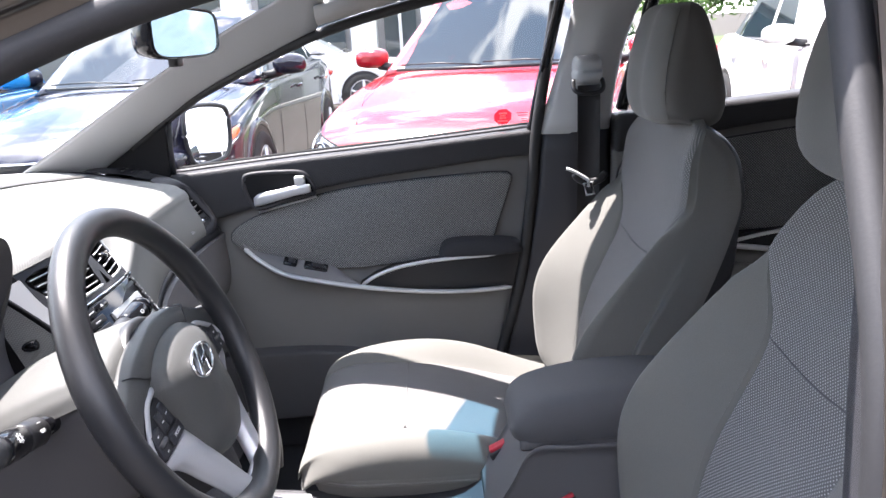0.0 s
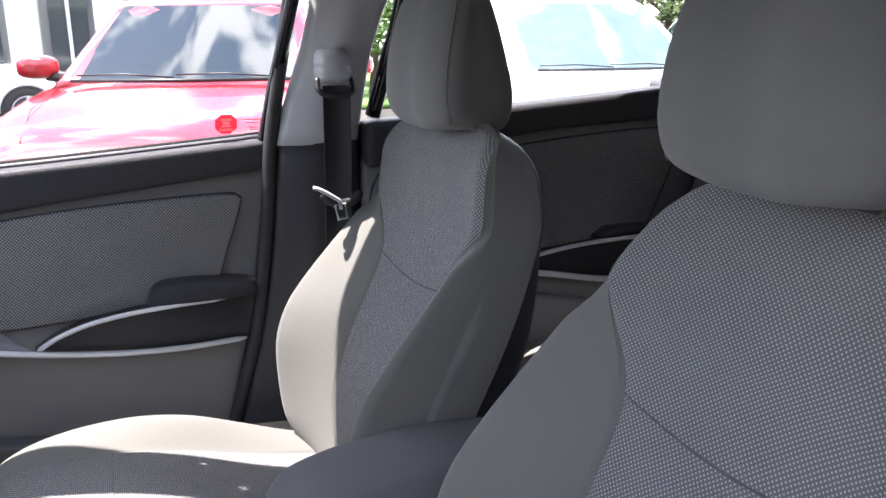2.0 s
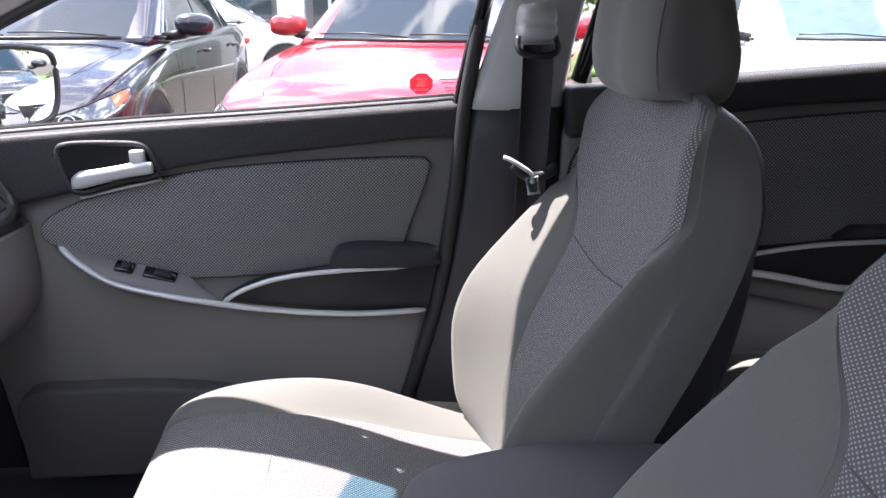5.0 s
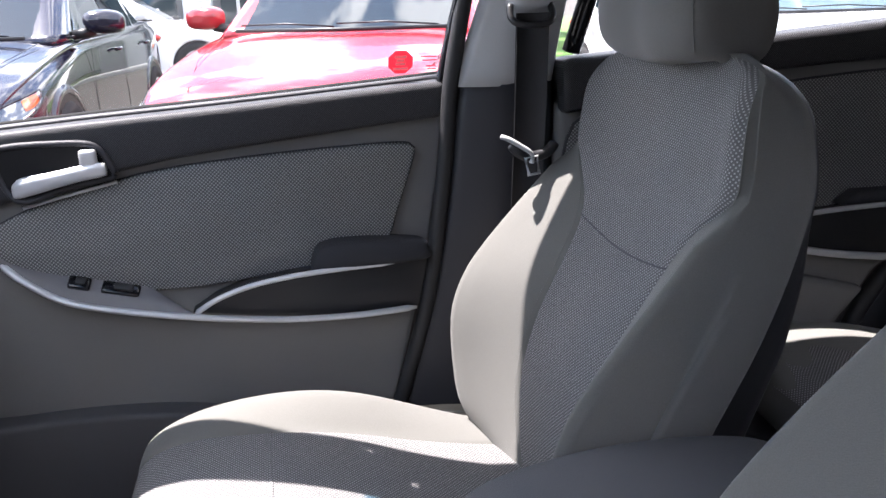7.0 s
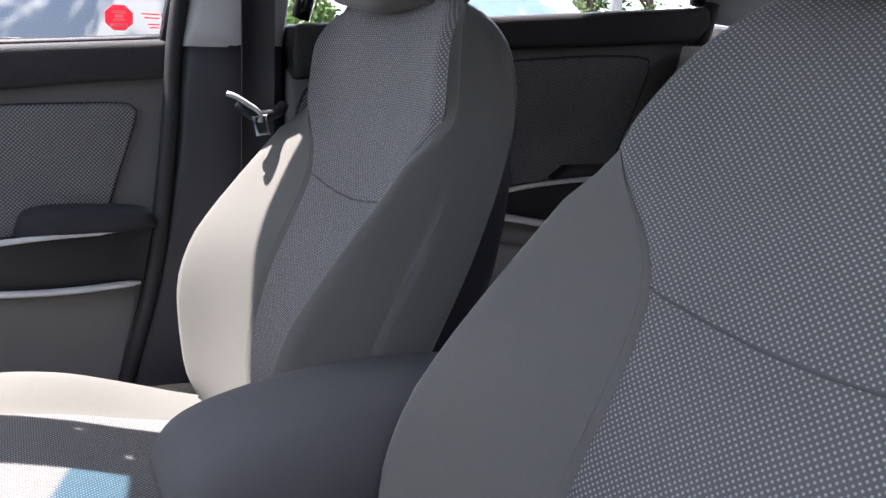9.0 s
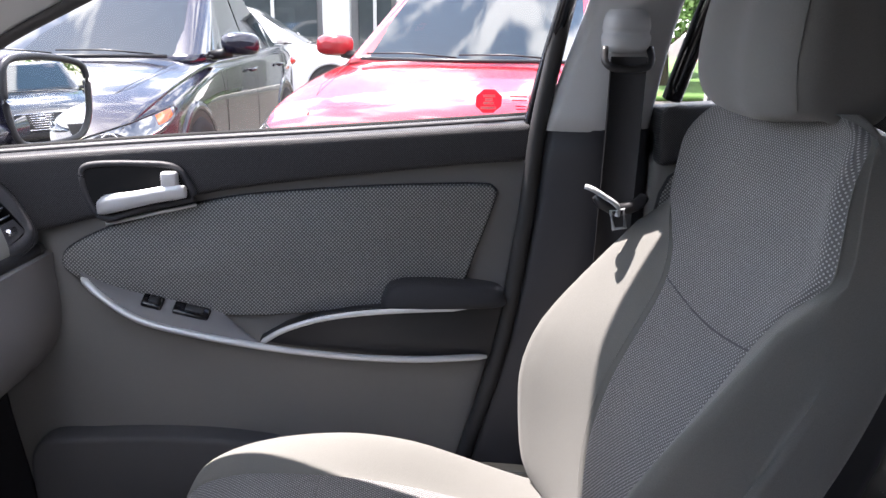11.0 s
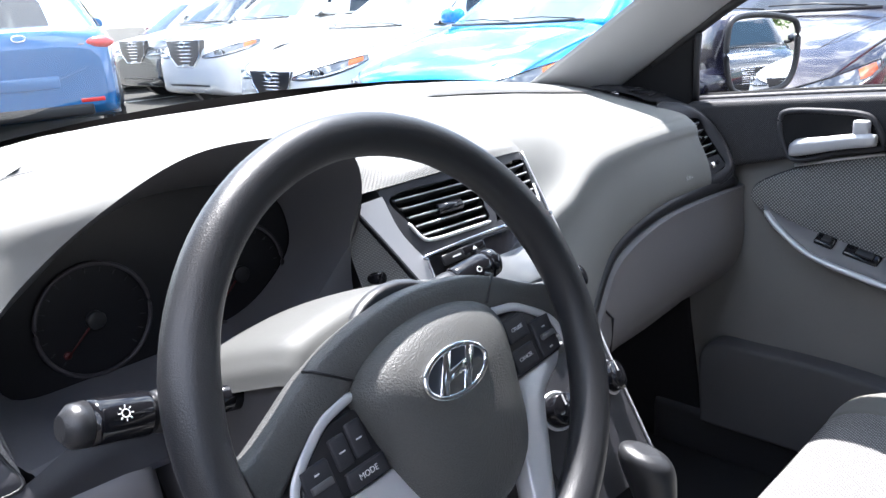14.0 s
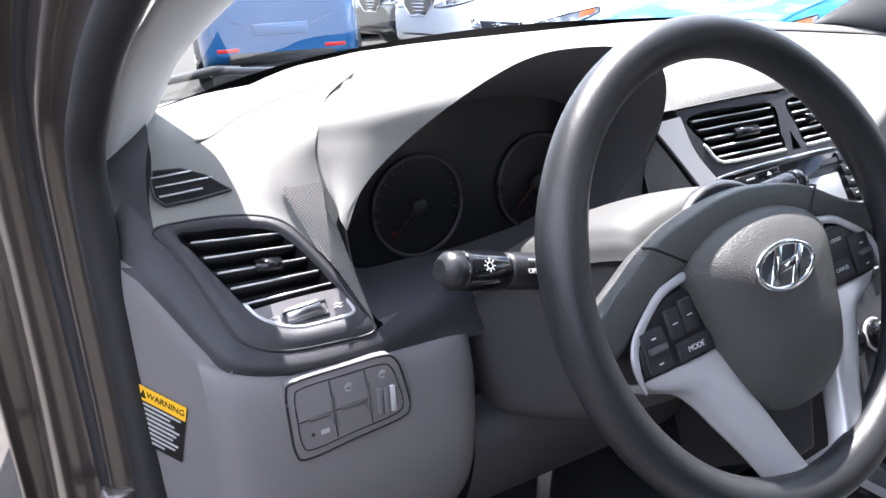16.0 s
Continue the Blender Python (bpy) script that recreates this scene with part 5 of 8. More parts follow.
# stations: y, then windscreen edge, top, brow, upper face, crease, lower bulge, bottom, back
ST = [
    (1.345, (-0.985, 0.978), (-0.78, 0.977), (-0.575, 0.946), (-0.474, 0.838), (-0.436, 0.640), (-0.432, 0.590), (-0.445, 0.54), (-0.58, 0.48)),
    (1.42, (-0.98, 0.978), (-0.78, 0.974), (-0.595, 0.941), (-0.492, 0.848), (-0.466, 0.668), (-0.458, 0.620), (-0.48, 0.56), (-0.58, 0.48)),
    (1.476, (-0.97, 0.977), (-0.78, 0.971), (-0.612, 0.938), (-0.503, 0.871), (-0.484, 0.706), (-0.475, 0.658), (-0.485, 0.57), (-0.58, 0.48)),
    (1.52, (-0.965, 0.976), (-0.78, 0.968), (-0.62, 0.934), (-0.506, 0.884), (-0.492, 0.738), (-0.482, 0.695), (-0.488, 0.58), (-0.59, 0.48)),
    (1.58, (-0.945, 0.972), (-0.775, 0.964), (-0.62, 0.932), (-0.501, 0.892), (-0.489, 0.764), (-0.480, 0.722), (-0.487, 0.59), (-0.60, 0.48)),
    (1.65, (-0.925, 0.968), (-0.77, 0.960), (-0.62, 0.930), (-0.497, 0.896), (-0.479, 0.783), (-0.471, 0.742), (-0.480, 0.60), (-0.60, 0.48)),
    (1.72, (-0.885, 0.961), (-0.755, 0.954), (-0.615, 0.928), (-0.492, 0.898), (-0.469, 0.790), (-0.462, 0.750), (-0.472, 0.61), (-0.61, 0.48)),
    (1.78, (-0.84, 0.953), (-0.745, 0.948), (-0.605, 0.924), (-0.490, 0.896), (-0.461, 0.792), (-0.454, 0.754), (-0.466, 0.62), (-0.62, 0.48)),
    (1.88, (-0.79, 0.945), (-0.72, 0.940), (-0.59, 0.916), (-0.487, 0.880), (-0.455, 0.790), (-0.450, 0.754), (-0.462, 0.62), (-0.62, 0.48)),
]
ST_FINE = spline([[st[0]] + [c for p in st[1:] for c in p] for st in ST], 240)


def stn(y):
    return [(float(np.interp(y, ST_FINE[:, 0], ST_FINE[:, 2 * k + 1])), float(np.interp(y, ST_FINE[:, 0], ST_FINE[:, 2 * k + 2]))) for k in range(8)]


ys = np.linspace(1.345, 1.775, 34)
up_rows, low_rows = [], []
for y in ys:
    P = stn(y)
    # a tight roll between the sunlit top and the upright face below it
    (ax_, az_), (bx_, bz_) = P[3], P[4]
    top_line = spline([P[0], P[1], P[2], (ax_ - 0.032, az_ + 0.0125), (ax_ - 0.011, az_ + 0.0015)], 26)
    face_line = spline([(ax_ - 0.0015, az_ - 0.006), (ax_ + 0.002, az_ - 0.016), (ax_ + 0.004, az_ * 0.72 + bz_ * 0.28), (ax_ * 0.35 + bx_ * 0.65 + 0.004, az_ * 0.35 + bz_ * 0.65), (bx_, bz_), (bx_ - 0.020, bz_ - 0.010)], 20)
    up_rows.append([(a, y, b) for a, b in [*top_line, *face_line]])
for y in np.linspace(1.345, 1.88, 38):
    P = stn(y)
    Q = [(P[4][0] - 0.026, P[4][1] - 0.012), (P[4][0] - 0.008, P[4][1] - 0.016), ((P[4][0] + P[5][0]) / 2 + 0.002, (P[4][1] + P[5][1]) / 2 - 0.002), P[5], P[6], P[7]]
    low_rows.append([(a, y, b) for a, b in spline(Q, 34)])
part("passenger_pad", grid_bm(up_rows), "dash_top", dash, "light grey padded passenger side")
part("corner_fill", grid_bm([[(a, y, b - 0.005) for a, b in spline([stn(1.775)[k] for k in (0, 1, 2)] + [(-0.545, 0.905)], 14)] for y in (1.755, 1.785, 1.815)]), "dark", dash, "charcoal gap cover beside the pad")
part("corner_block", box(-0.84, -0.575, 1.762, 1.935, 0.890, 0.917, 0.004), "dark", dash, "charcoal filler at the end of the dashboard")
part("glove_box", grid_bm(low_rows), "dash_mid", dash, "grey glove box panel")
part("crease_strip", tube([(stn(y)[4][0] - 0.007, y, stn(y)[4][1] - 0.010) for y in np.linspace(1.345, 1.86, 40)], 0.0125, 10), "black", dash, "dark crease above the glove box")
part("glove_seam", tube([(stn(1.475)[5][0] - 0.002, 1.462, 0.668), (stn(1.475)[5][0] + 0.003, 1.478, 0.650), (stn(1.485)[5][0] + 0.003, 1.492, 0.64), (stn(1.485)[6][0] + 0.004, 1.496, 0.58)], 0.002, 6), "dark", dash)
lettering("AIRBAG", 0.011, Matrix.Translation((-0.4705, 1.722, 0.815)) @ Matrix.Rotation(radians(90), 4, "Z") @ Matrix.Rotation(radians(60), 4, "X") @ Matrix.Rotation(radians(8), 4, "Z"), "grey_mark", dash)

# full-width top behind the instruments and above the stack
MEET = np.array([(p[0], p[2]) for p in up_rows[0][:26]])
MEET = np.array([[np.interp(q, np.linspace(0, 1, 26), MEET[:, c]) for c in (0, 1)] for q in np.linspace(0, 1, 30)])
top_rows = []
for y in np.linspace(0.715, 1.345, 40):
    m = 2 * YC - y
    P = stn(max(1.345, m))
    brow_x, brow_z = P[2]
    if y < 1.09:
        line = [P[0], P[1], (-0.74, 0.968), (-0.70, 0.955), (-0.69, 0.90)]
    else:
        line = [P[0], P[1], (brow_x, brow_z), (brow_x + 0.05, brow_z - 0.02), (brow_x + 0.06, brow_z - 0.06)]
    prof = np.array(spline(line, 30))
    if y > 1.09:
        # run into the passenger pad without a step
        k = ((y - 1.09) / 0.255) ** 0.7
        prof = prof * (1 - k) + MEET * k
    prof[:, 1] -= 0.007 * max(0.0, 1 - (y - 0.715) / 0.09)
    top_rows.append([(a, y, b) for a, b in prof])
part("top_pad", grid_bm(top_rows), "dash_top", dash, "light grey sunlit dash top")
# shade of the shallow demister slot near the windscreen, painted as a dark strip
SLOT = [((-0.761, 1.408), (-0.746, 1.392)), ((-0.780, 1.470), (-0.690, 1.360)), ((-0.784, 1.537), (-0.676, 1.415)), ((-0.756, 1.607), (-0.695, 1.530)), ((-0.714, 1.698), (-0.678, 1.647)), ((-0.676, 1.775), (-0.664, 1.757))]


def pad_z(x, y):
    P = stn(min(max(y, 1.345), 1.88))
    c = spline(P[:4], 90)
    return float(np.interp(x, c[:, 0], c[:, 1]))


gr = []
for a, b in SLOT:
    row = []
    for f in np.linspace(0.0, 0.34, 5):
        x, y = a[0] + (b[0] - a[0]) * f, a[1] + (b[1] - a[1]) * f
        row.append((x, y, pad_z(x, y) + 0.0025))
    gr.append(row)
part("demister_shade", grid_bm(smooth_grid(gr, 30, 10)), "slot_shade", dash, "grey strip painted as the shade in the demister slot")


# vents: a dark frame, slats with bright edges and a tab; local x right, y up, z towards the cabin
def vent(parent, corners, slats, m_edge="slat_edge", tab=True, depth=0.03):
    """A louvre between four corners: top left, top right, bottom right, bottom left (as the driver sees them)."""
    tl, tr, br, bl = (np.array(c) for c in corners)
    nrm = np.cross(tr - tl, bl - tl)
    nrm = nrm / np.linalg.norm(nrm)
    if nrm[0] < 0:
        nrm = -nrm
    v = part("vent", grid_bm([[tl - nrm * depth, tr - nrm * depth], [bl - nrm * depth, br - nrm * depth]]), "black", parent, "black louvred air vent")
    for a, b in ((tl, tr), (tr, br), (br, bl), (bl, tl)):
        part("vent_wall", grid_bm([[a, b], [a - nrm * depth, b - nrm * depth]]), "black", v)
    for k in range(slats):
        s = (k + 0.5) / slats
        p, q = tl + (bl - tl) * s, tr + (br - tr) * s
        dwn = (bl - tl) / np.linalg.norm(bl - tl)
        rows = []
        for e in (p, q):
            rows.append([e + nrm * -0.001 - dwn * 0.0012, e + nrm * -0.001 + dwn * 0.0012, e - nrm * 0.02 + dwn * 0.005, e - nrm * 0.02 + dwn * 0.003])
        part("slat", grid_bm(rows, True, True), "black", v)
        part("slat_edge", tube([p * 0.97 + q * 0.03, q * 0.97 + p * 0.03], 0.0011, 5), m_edge, v, "bright slat edge")
    if tab:
        c = (tl + tr + br + bl) / 4 + (tr - tl) * 0.05
        part("vent_tab", tube([c - (tr - tl) * 0.14, c + (tr - tl) * 0.14], 0.0078, 10, flat=0.8), "gloss_black", v, "black vent tab")
    return v


def ring_panel(outer, inner, lift, steps=5, n=72):
    """A padded frame between an outer and an inner loop; lift raises its middle towards the cabin."""
    a, b = spline(outer, n, True), spline(inner, n, True)
    rows = []
    for k in range(steps + 1):
        f = k / steps
        rows.append(a * (1 - f) + b * f + np.array(lift) * math.sin(math.pi * f))
    return grid_bm(np.array(rows), True)


# driver side corner: pale pad, charcoal base, vent panel and thumb wheel
cap = thing("driver_vent_panel", (-0.5, 0.58, 0.8), "charcoal corner panel with louvred vents and thumb wheel", "air vent")
cap.parent = dash
cap.location -= dash.location
del cap["category"]
GROOVE = [(-0.549, 0.510, 0.887), (-0.550, 0.538, 0.889), (-0.550, 0.572, 0.887), (-0.547, 0.601, 0.882), (-0.540, 0.621, 0.873), (-0.526, 0.635, 0.855), (-0.502, 0.652, 0.825), (-0.481, 0.662, 0.799), (-0.467, 0.666, 0.781), (-0.466, 0.631, 0.781), (-0.468, 0.581, 0.786), (-0.478, 0.552, 0.799), (-0.495, 0.541, 0.820), (-0.519, 0.529, 0.850), (-0.537, 0.518, 0.873)]
LOUVRE = [(-0.543, 0.527, 0.881), (-0.543, 0.550, 0.880), (-0.541, 0.580, 0.877), (-0.536, 0.606, 0.870), (-0.527, 0.620, 0.858), (-0.515, 0.632, 0.842), (-0.500, 0.643, 0.823), (-0.489, 0.651, 0.809), (-0.480, 0.653, 0.798), (-0.4785, 0.628, 0.797), (-0.4795, 0.598, 0.799), (-0.487, 0.574, 0.810), (-0.499, 0.562, 0.824), (-0.517, 0.547, 0.847), (-0.532, 0.535, 0.867)]
part("vent_bezel", ring_panel(GROOVE, LOUVRE, (0.003, 0, 0.0025)), "dark", cap, "charcoal vent bezel")
part("bezel_groove", tube(spline(GROOVE, 90, True), 0.0016, 6, True), "black", cap)
part("bezel_lip", tube(spline(LOUVRE[7:13], 30), [0.0008] + [0.0018] * 28 + [0.0008], 6), "silver", cap, "bright lower lip of the vent")
vent(cap, [(-0.543, 0.530, 0.880), (-0.538, 0.612, 0.872), (-0.495, 0.648, 0.817), (-0.493, 0.564, 0.817)], 5)
part("vent_sill", grid_bm(smooth_grid([[(-0.494, 0.562, 0.818), (-0.495, 0.605, 0.819), (-0.495, 0.649, 0.818)], [(-0.479, 0.578, 0.799), (-0.479, 0.61, 0.7965), (-0.480, 0.654, 0.798)]], 4, 10)), "dash_mid", cap, "satin grey vent sill")
part("thumb_wheel", rod((-0.490, 0.594, 0.806), (-0.490, 0.626, 0.808), 0.007, 0.007, 24), "steel", cap, "ribbed thumb wheel")
part("wheel_slot", tube([(-0.487, 0.591, 0.811), (-0.487, 0.630, 0.813), (-0.482, 0.631, 0.802), (-0.482, 0.592, 0.800)], 0.0018, 6, True), "black", cap)
for k in range(3):
    part("mark", tube([(-0.4845, 0.637 + 0.003 * q, 0.802 + 0.003 * k + 0.0010 * math.sin(q * 2.2)) for q in range(4)], 0.0005, 5), "white_mark", cap)
part("mark", tube([(-0.483, 0.580, 0.8035), (-0.483, 0.587, 0.8035), (-0.4875, 0.587, 0.809), (-0.4875, 0.580, 0.809)], 0.0005, 5, True), "white_mark", cap)
# base that wraps round the panel down to the knee panel
base_top = [(-0.565, 0.493, 0.915), (-0.549, 0.510, 0.887), (-0.537, 0.518, 0.873), (-0.519, 0.529, 0.850), (-0.495, 0.541, 0.820), (-0.478, 0.552, 0.799), (-0.468, 0.581, 0.786), (-0.466, 0.631, 0.781), (-0.467, 0.666, 0.781), (-0.485, 0.72, 0.790), (-0.50, 0.79, 0.785)]
base_mid = [(-0.565, 0.483, 0.900), (-0.548, 0.492, 0.875), (-0.530, 0.500, 0.858), (-0.510, 0.512, 0.834), (-0.487, 0.527, 0.806), (-0.468, 0.543, 0.788), (-0.458, 0.580, 0.775), (-0.457, 0.632, 0.770), (-0.460, 0.668, 0.768), (-0.470, 0.72, 0.775), (-0.490, 0.79, 0.768)]
base_low = [(-0.572, 0.476, 0.885), (-0.553, 0.478, 0.862), (-0.532, 0.489, 0.850), (-0.511, 0.505, 0.824), (-0.487, 0.521, 0.797), (-0.471, 0.536, 0.778), (-0.462, 0.580, 0.766), (-0.463, 0.632, 0.760), (-0.464, 0.668, 0.757), (-0.466, 0.72, 0.753), (-0.468, 0.79, 0.750)]
part("corner_bezel", grid_bm(smooth_grid([base_top, base_mid, base_low], 10, 70)), "dark", cap, "charcoal corner base")
part("corner_cap", grid_bm(smooth_grid([[(-0.70, 0.545, 0.958), (-0.66, 0.538, 0.945), (-0.61, 0.523, 0.930), (-0.58, 0.515, 0.912), (-0.549, 0.510, 0.887)], [(-0.68, 0.505, 0.955), (-0.64, 0.500, 0.942), (-0.60, 0.492, 0.928), (-0.575, 0.492, 0.908), (-0.548, 0.492, 0.875)], [(-0.66, 0.47, 0.945), (-0.62, 0.470, 0.935), (-0.59, 0.470, 0.92), (-0.575, 0.474, 0.90), (-0.556, 0.476, 0.86)]], 10, 30)), "dark", cap, "charcoal end of the dashboard")
pad_rows = [
    [(-0.86, 0.58, 0.948), (-0.86, 0.62, 0.952), (-0.85, 0.66, 0.958), (-0.83, 0.72, 0.964), (-0.80, 0.82, 0.968)],
    [(-0.70, 0.545, 0.944), (-0.70, 0.59, 0.947), (-0.69, 0.63, 0.951), (-0.675, 0.665, 0.955), (-0.655, 0.722, 0.965)],
    [(-0.62, 0.530, 0.930), (-0.62, 0.575, 0.933), (-0.62, 0.615, 0.935), (-0.60, 0.645, 0.940), (-0.575, 0.676, 0.950)],
    [(-0.575, 0.515, 0.908), (-0.578, 0.560, 0.911), (-0.575, 0.605, 0.908), (-0.556, 0.634, 0.902), (-0.547, 0.6615, 0.906)],
    [(-0.549, 0.510, 0.887), (-0.550, 0.566, 0.8875), (-0.544, 0.612, 0.878), (-0.512, 0.648, 0.838), (-0.470, 0.669, 0.783)]]
pad_grid = smooth_grid(pad_rows, 30, 30)
part("corner_pad", grid_bm(pad_grid), "dash_top", cap, "light grey sunlit corner pad")
# ribbed defroster strip that follows the top of the pads
pad_bvh = []
for grid_ in (pad_grid, np.array(top_rows)):
    h_, w_ = grid_.shape[:2]
    pad_bvh.append(BVHTree.FromPolygons([tuple(v) for v in grid_.reshape(-1, 3)], [(a * w_ + b, a * w_ + b + 1, a * w_ + w_ + b + 1, a * w_ + w_ + b) for a in range(h_ - 1) for b in range(w_ - 1)]))


def top_z(x, y):
    hits = [b.ray_cast(Vector((x, y, 1.2)), Vector((0, 0, -1)))[0] for b in pad_bvh]
    return max([h.z for h in hits if h] + [0.94])


STRIP = [((-0.73, 0.981), (-0.727, 0.968)), ((-0.793, 0.96), (-0.745, 0.922)), ((-0.833, 0.923), (-0.755, 0.877)), ((-0.836, 0.83), (-0.74, 0.786)), ((-0.801, 0.727), (-0.712, 0.698)), ((-0.749, 0.652), (-0.679, 0.634)), ((-0.714, 0.61), (-0.648, 0.598)), ((-0.68, 0.584), (-0.636, 0.577))]
strip_xy = smooth_grid([[(*a, 0.0), (*(np.array(a) * 0.5 + np.array(b) * 0.5), 0.0), (*b, 0.0)] for a, b in STRIP], 60, 8)
part("defrost_grille", grid_bm([[(p[0], p[1], top_z(p[0], p[1]) + 0.0008) for p in r] for r in strip_xy]), "rib_grey", dash, "grey ribbed defroster strip")
part("ribbed_strip", grid_bm(pad_grid[22:, 20:] + np.array((0.0012, -0.0005, 0.0012))), "dash_weave", cap, "ribbed grey strip beside the vent")
DVL = [(-0.605, 0.527, 0.9215), (-0.600, 0.550, 0.921), (-0.584, 0.567, 0.915), (-0.567, 0.5835, 0.9024), (-0.564, 0.550, 0.900), (-0.563, 0.525, 0.8997), (-0.572, 0.519, 0.906), (-0.590, 0.521, 0.915)]
dv = part("defroster_vent", grid_bm([[(a, b, c + 0.004) for a, b, c in DVL], [(-0.582, 0.545, 0.9155)] * 8], True), "matt_black", cap, "black side defroster vent")
part("vent_edge", tube([(a, b, c + 0.003) for a, b, c in DVL], 0.0016, 6, True), "dark", dv)
for f, e in ((0.15, 0.558), (0.5, 0.572), (0.85, 0.560)):
    part("slat", tube([(-0.600 + 0.034 * f, 0.523, 0.9235 - 0.017 * f), (-0.598 + 0.034 * f, e, 0.9250 - 0.017 * f)], 0.0011, 5), "silver", dv)

# passenger side corner vent
pc = thing("passenger_vent_panel", (-0.5, 1.83, 0.85), "charcoal passenger vent panel", "air vent")
pc.parent = dash
pc.location -= dash.location
del pc["category"]
P_OUT = [(-0.563, 1.772, 0.921), (-0.535, 1.826, 0.914), (-0.500, 1.856, 0.880), (-0.470, 1.858, 0.836), (-0.455, 1.845, 0.806), (-0.455, 1.806, 0.789), (-0.468, 1.766, 0.792), (-0.495, 1.762, 0.838), (-0.525, 1.762, 0.880)]
P_IN = [(-0.531, 1.790, 0.889), (-0.518, 1.832, 0.891), (-0.499, 1.836, 0.862), (-0.476, 1.834, 0.834), (-0.463, 1.830, 0.815), (-0.465, 1.804, 0.806), (-0.475, 1.780, 0.807), (-0.491, 1.777, 0.828), (-0.512, 1.781, 0.860)]
part("vent_bezel", ring_panel(P_OUT, P_IN, (0.004, -0.002, 0.003)), "dark", pc, "charcoal vent bezel")
part("bezel_groove", tube(spline(P_OUT, 70, True), 0.0015, 6, True), "black", pc)
vent(pc, [(-0.531, 1.789, 0.889), (-0.518, 1.832, 0.891), (-0.478, 1.832, 0.832), (-0.489, 1.778, 0.826)], 5)
part("vent_sill", grid_bm([[(-0.489, 1.778, 0.826), (-0.478, 1.832, 0.832)], [(-0.466, 1.782, 0.803), (-0.462, 1.831, 0.814)]]), "dark", pc)
part("thumb_wheel", rod((-0.474, 1.797, 0.817), (-0.472, 1.818, 0.819), 0.006), "chrome", pc, "ribbed thumb wheel")
part("corner_base", grid_bm(smooth_grid([
    [(-0.72, 1.80, 0.945), (-0.64, 1.80, 0.935), (-0.58, 1.785, 0.925), (-0.540, 1.822, 0.914), (-0.500, 1.856, 0.880), (-0.470, 1.858, 0.836), (-0.455, 1.845, 0.806), (-0.455, 1.806, 0.789)],
    [(-0.71, 1.86, 0.944), (-0.64, 1.85, 0.937), (-0.585, 1.845, 0.925), (-0.545, 1.862, 0.908), (-0.508, 1.876, 0.876), (-0.478, 1.876, 0.832), (-0.462, 1.868, 0.800), (-0.458, 1.84, 0.784)],
    [(-0.70, 1.90, 0.935), (-0.64, 1.895, 0.928), (-0.60, 1.89, 0.915), (-0.565, 1.89, 0.895), (-0.53, 1.89, 0.865), (-0.50, 1.89, 0.825), (-0.485, 1.888, 0.79), (-0.48, 1.88, 0.77)]], 10, 40)), "dark", pc, "charcoal end of the dashboard")
dv = part("defroster_vent", grid_bm([[(-0.650, 1.812, 0.9405), (-0.648, 1.850, 0.9415)], [(-0.588, 1.800, 0.9295), (-0.588, 1.848, 0.9295)]]), "black", pc, "black side defroster vent")
for f in (0.2, 0.5, 0.8):
    part("slat", tube([(-0.65 + 0.062 * f, 1.810, 0.9410 - 0.011 * f), (-0.648 + 0.060 * f, 1.849, 0.9418 - 0.012 * f)], 0.0018, 5), "dark", dv)

# instrument hood and dials
RIM = [(-0.474, 0.674, 0.786), (-0.496, 0.661, 0.868), (-0.512, 0.688, 0.900), (-0.506, 0.727, 0.934), (-0.480, 0.772, 0.971), (-0.463, 0.830, 1.000), (-0.455, 0.885, 1.007), (-0.460, 0.960, 0.999), (-0.480, 1.022, 0.973), (-0.498, 1.046, 0.925), (-0.520, 1.040, 0.865), (-0.530, 0.97, 0.800), (-0.525, 0.86, 0.778), (-0.510, 0.76, 0.776)]
rim_out = RIM[1:11]
seam = [(-0.507, 0.6595, 0.881), (-0.545, 0.662, 0.908), (-0.567, 0.667, 0.934), (-0.588, 0.683, 0.957), (-0.660, 0.735, 0.9675), (-0.72, 0.83, 0.973), (-0.715, 0.95, 0.978), (-0.68, 1.05, 0.973), (-0.66, 1.085, 0.94), (-0.64, 1.085, 0.87)]
hood_rows = [[(x - 0.004, y - 0.003, z - 0.012) for x, y, z in seam]]
for f in (0.0, 0.12, 0.3, 0.5, 0.7, 0.88, 0.96, 1.0):
    row = []
    for k, (a, r) in enumerate(zip(seam, rim_out)):
        swell = np.array((0.003, -0.003, 0.003) if k < 4 else (0.004, 0.004 if k > 7 else 0.0, 0.009))
        row.append(tuple(np.array(a) * (1 - f) + np.array(r) * f + swell * math.sin(math.pi * f)))
    hood_rows.append(row)
hood = part("instrument_hood", grid_bm(smooth_grid(hood_rows, 40, 60)), "dash_top", dash, "light grey instrument hood")
back = [(-0.605, 0.868 + (p[1] - 0.866) * 0.84, 0.862 + (p[2] - 0.885) * 0.70) for p in RIM]
part("hood_lining", grid_bm(np.array([spline(RIM, 80, True), spline([tuple(np.array(a) * 0.90 + np.array(b) * 0.10 + np.array((0.002, 0, 0))) for a, b in zip(RIM, back)], 80, True), spline(back, 80, True)]), True), "surround", dash, "charcoal inner hood")
cl = part("cluster_face", slab([(p[1], p[2]) for p in spline(back, 60, True)], -0.611, -0.607, "yz", 0.0), "dial", dash, "unlit black instrument face")
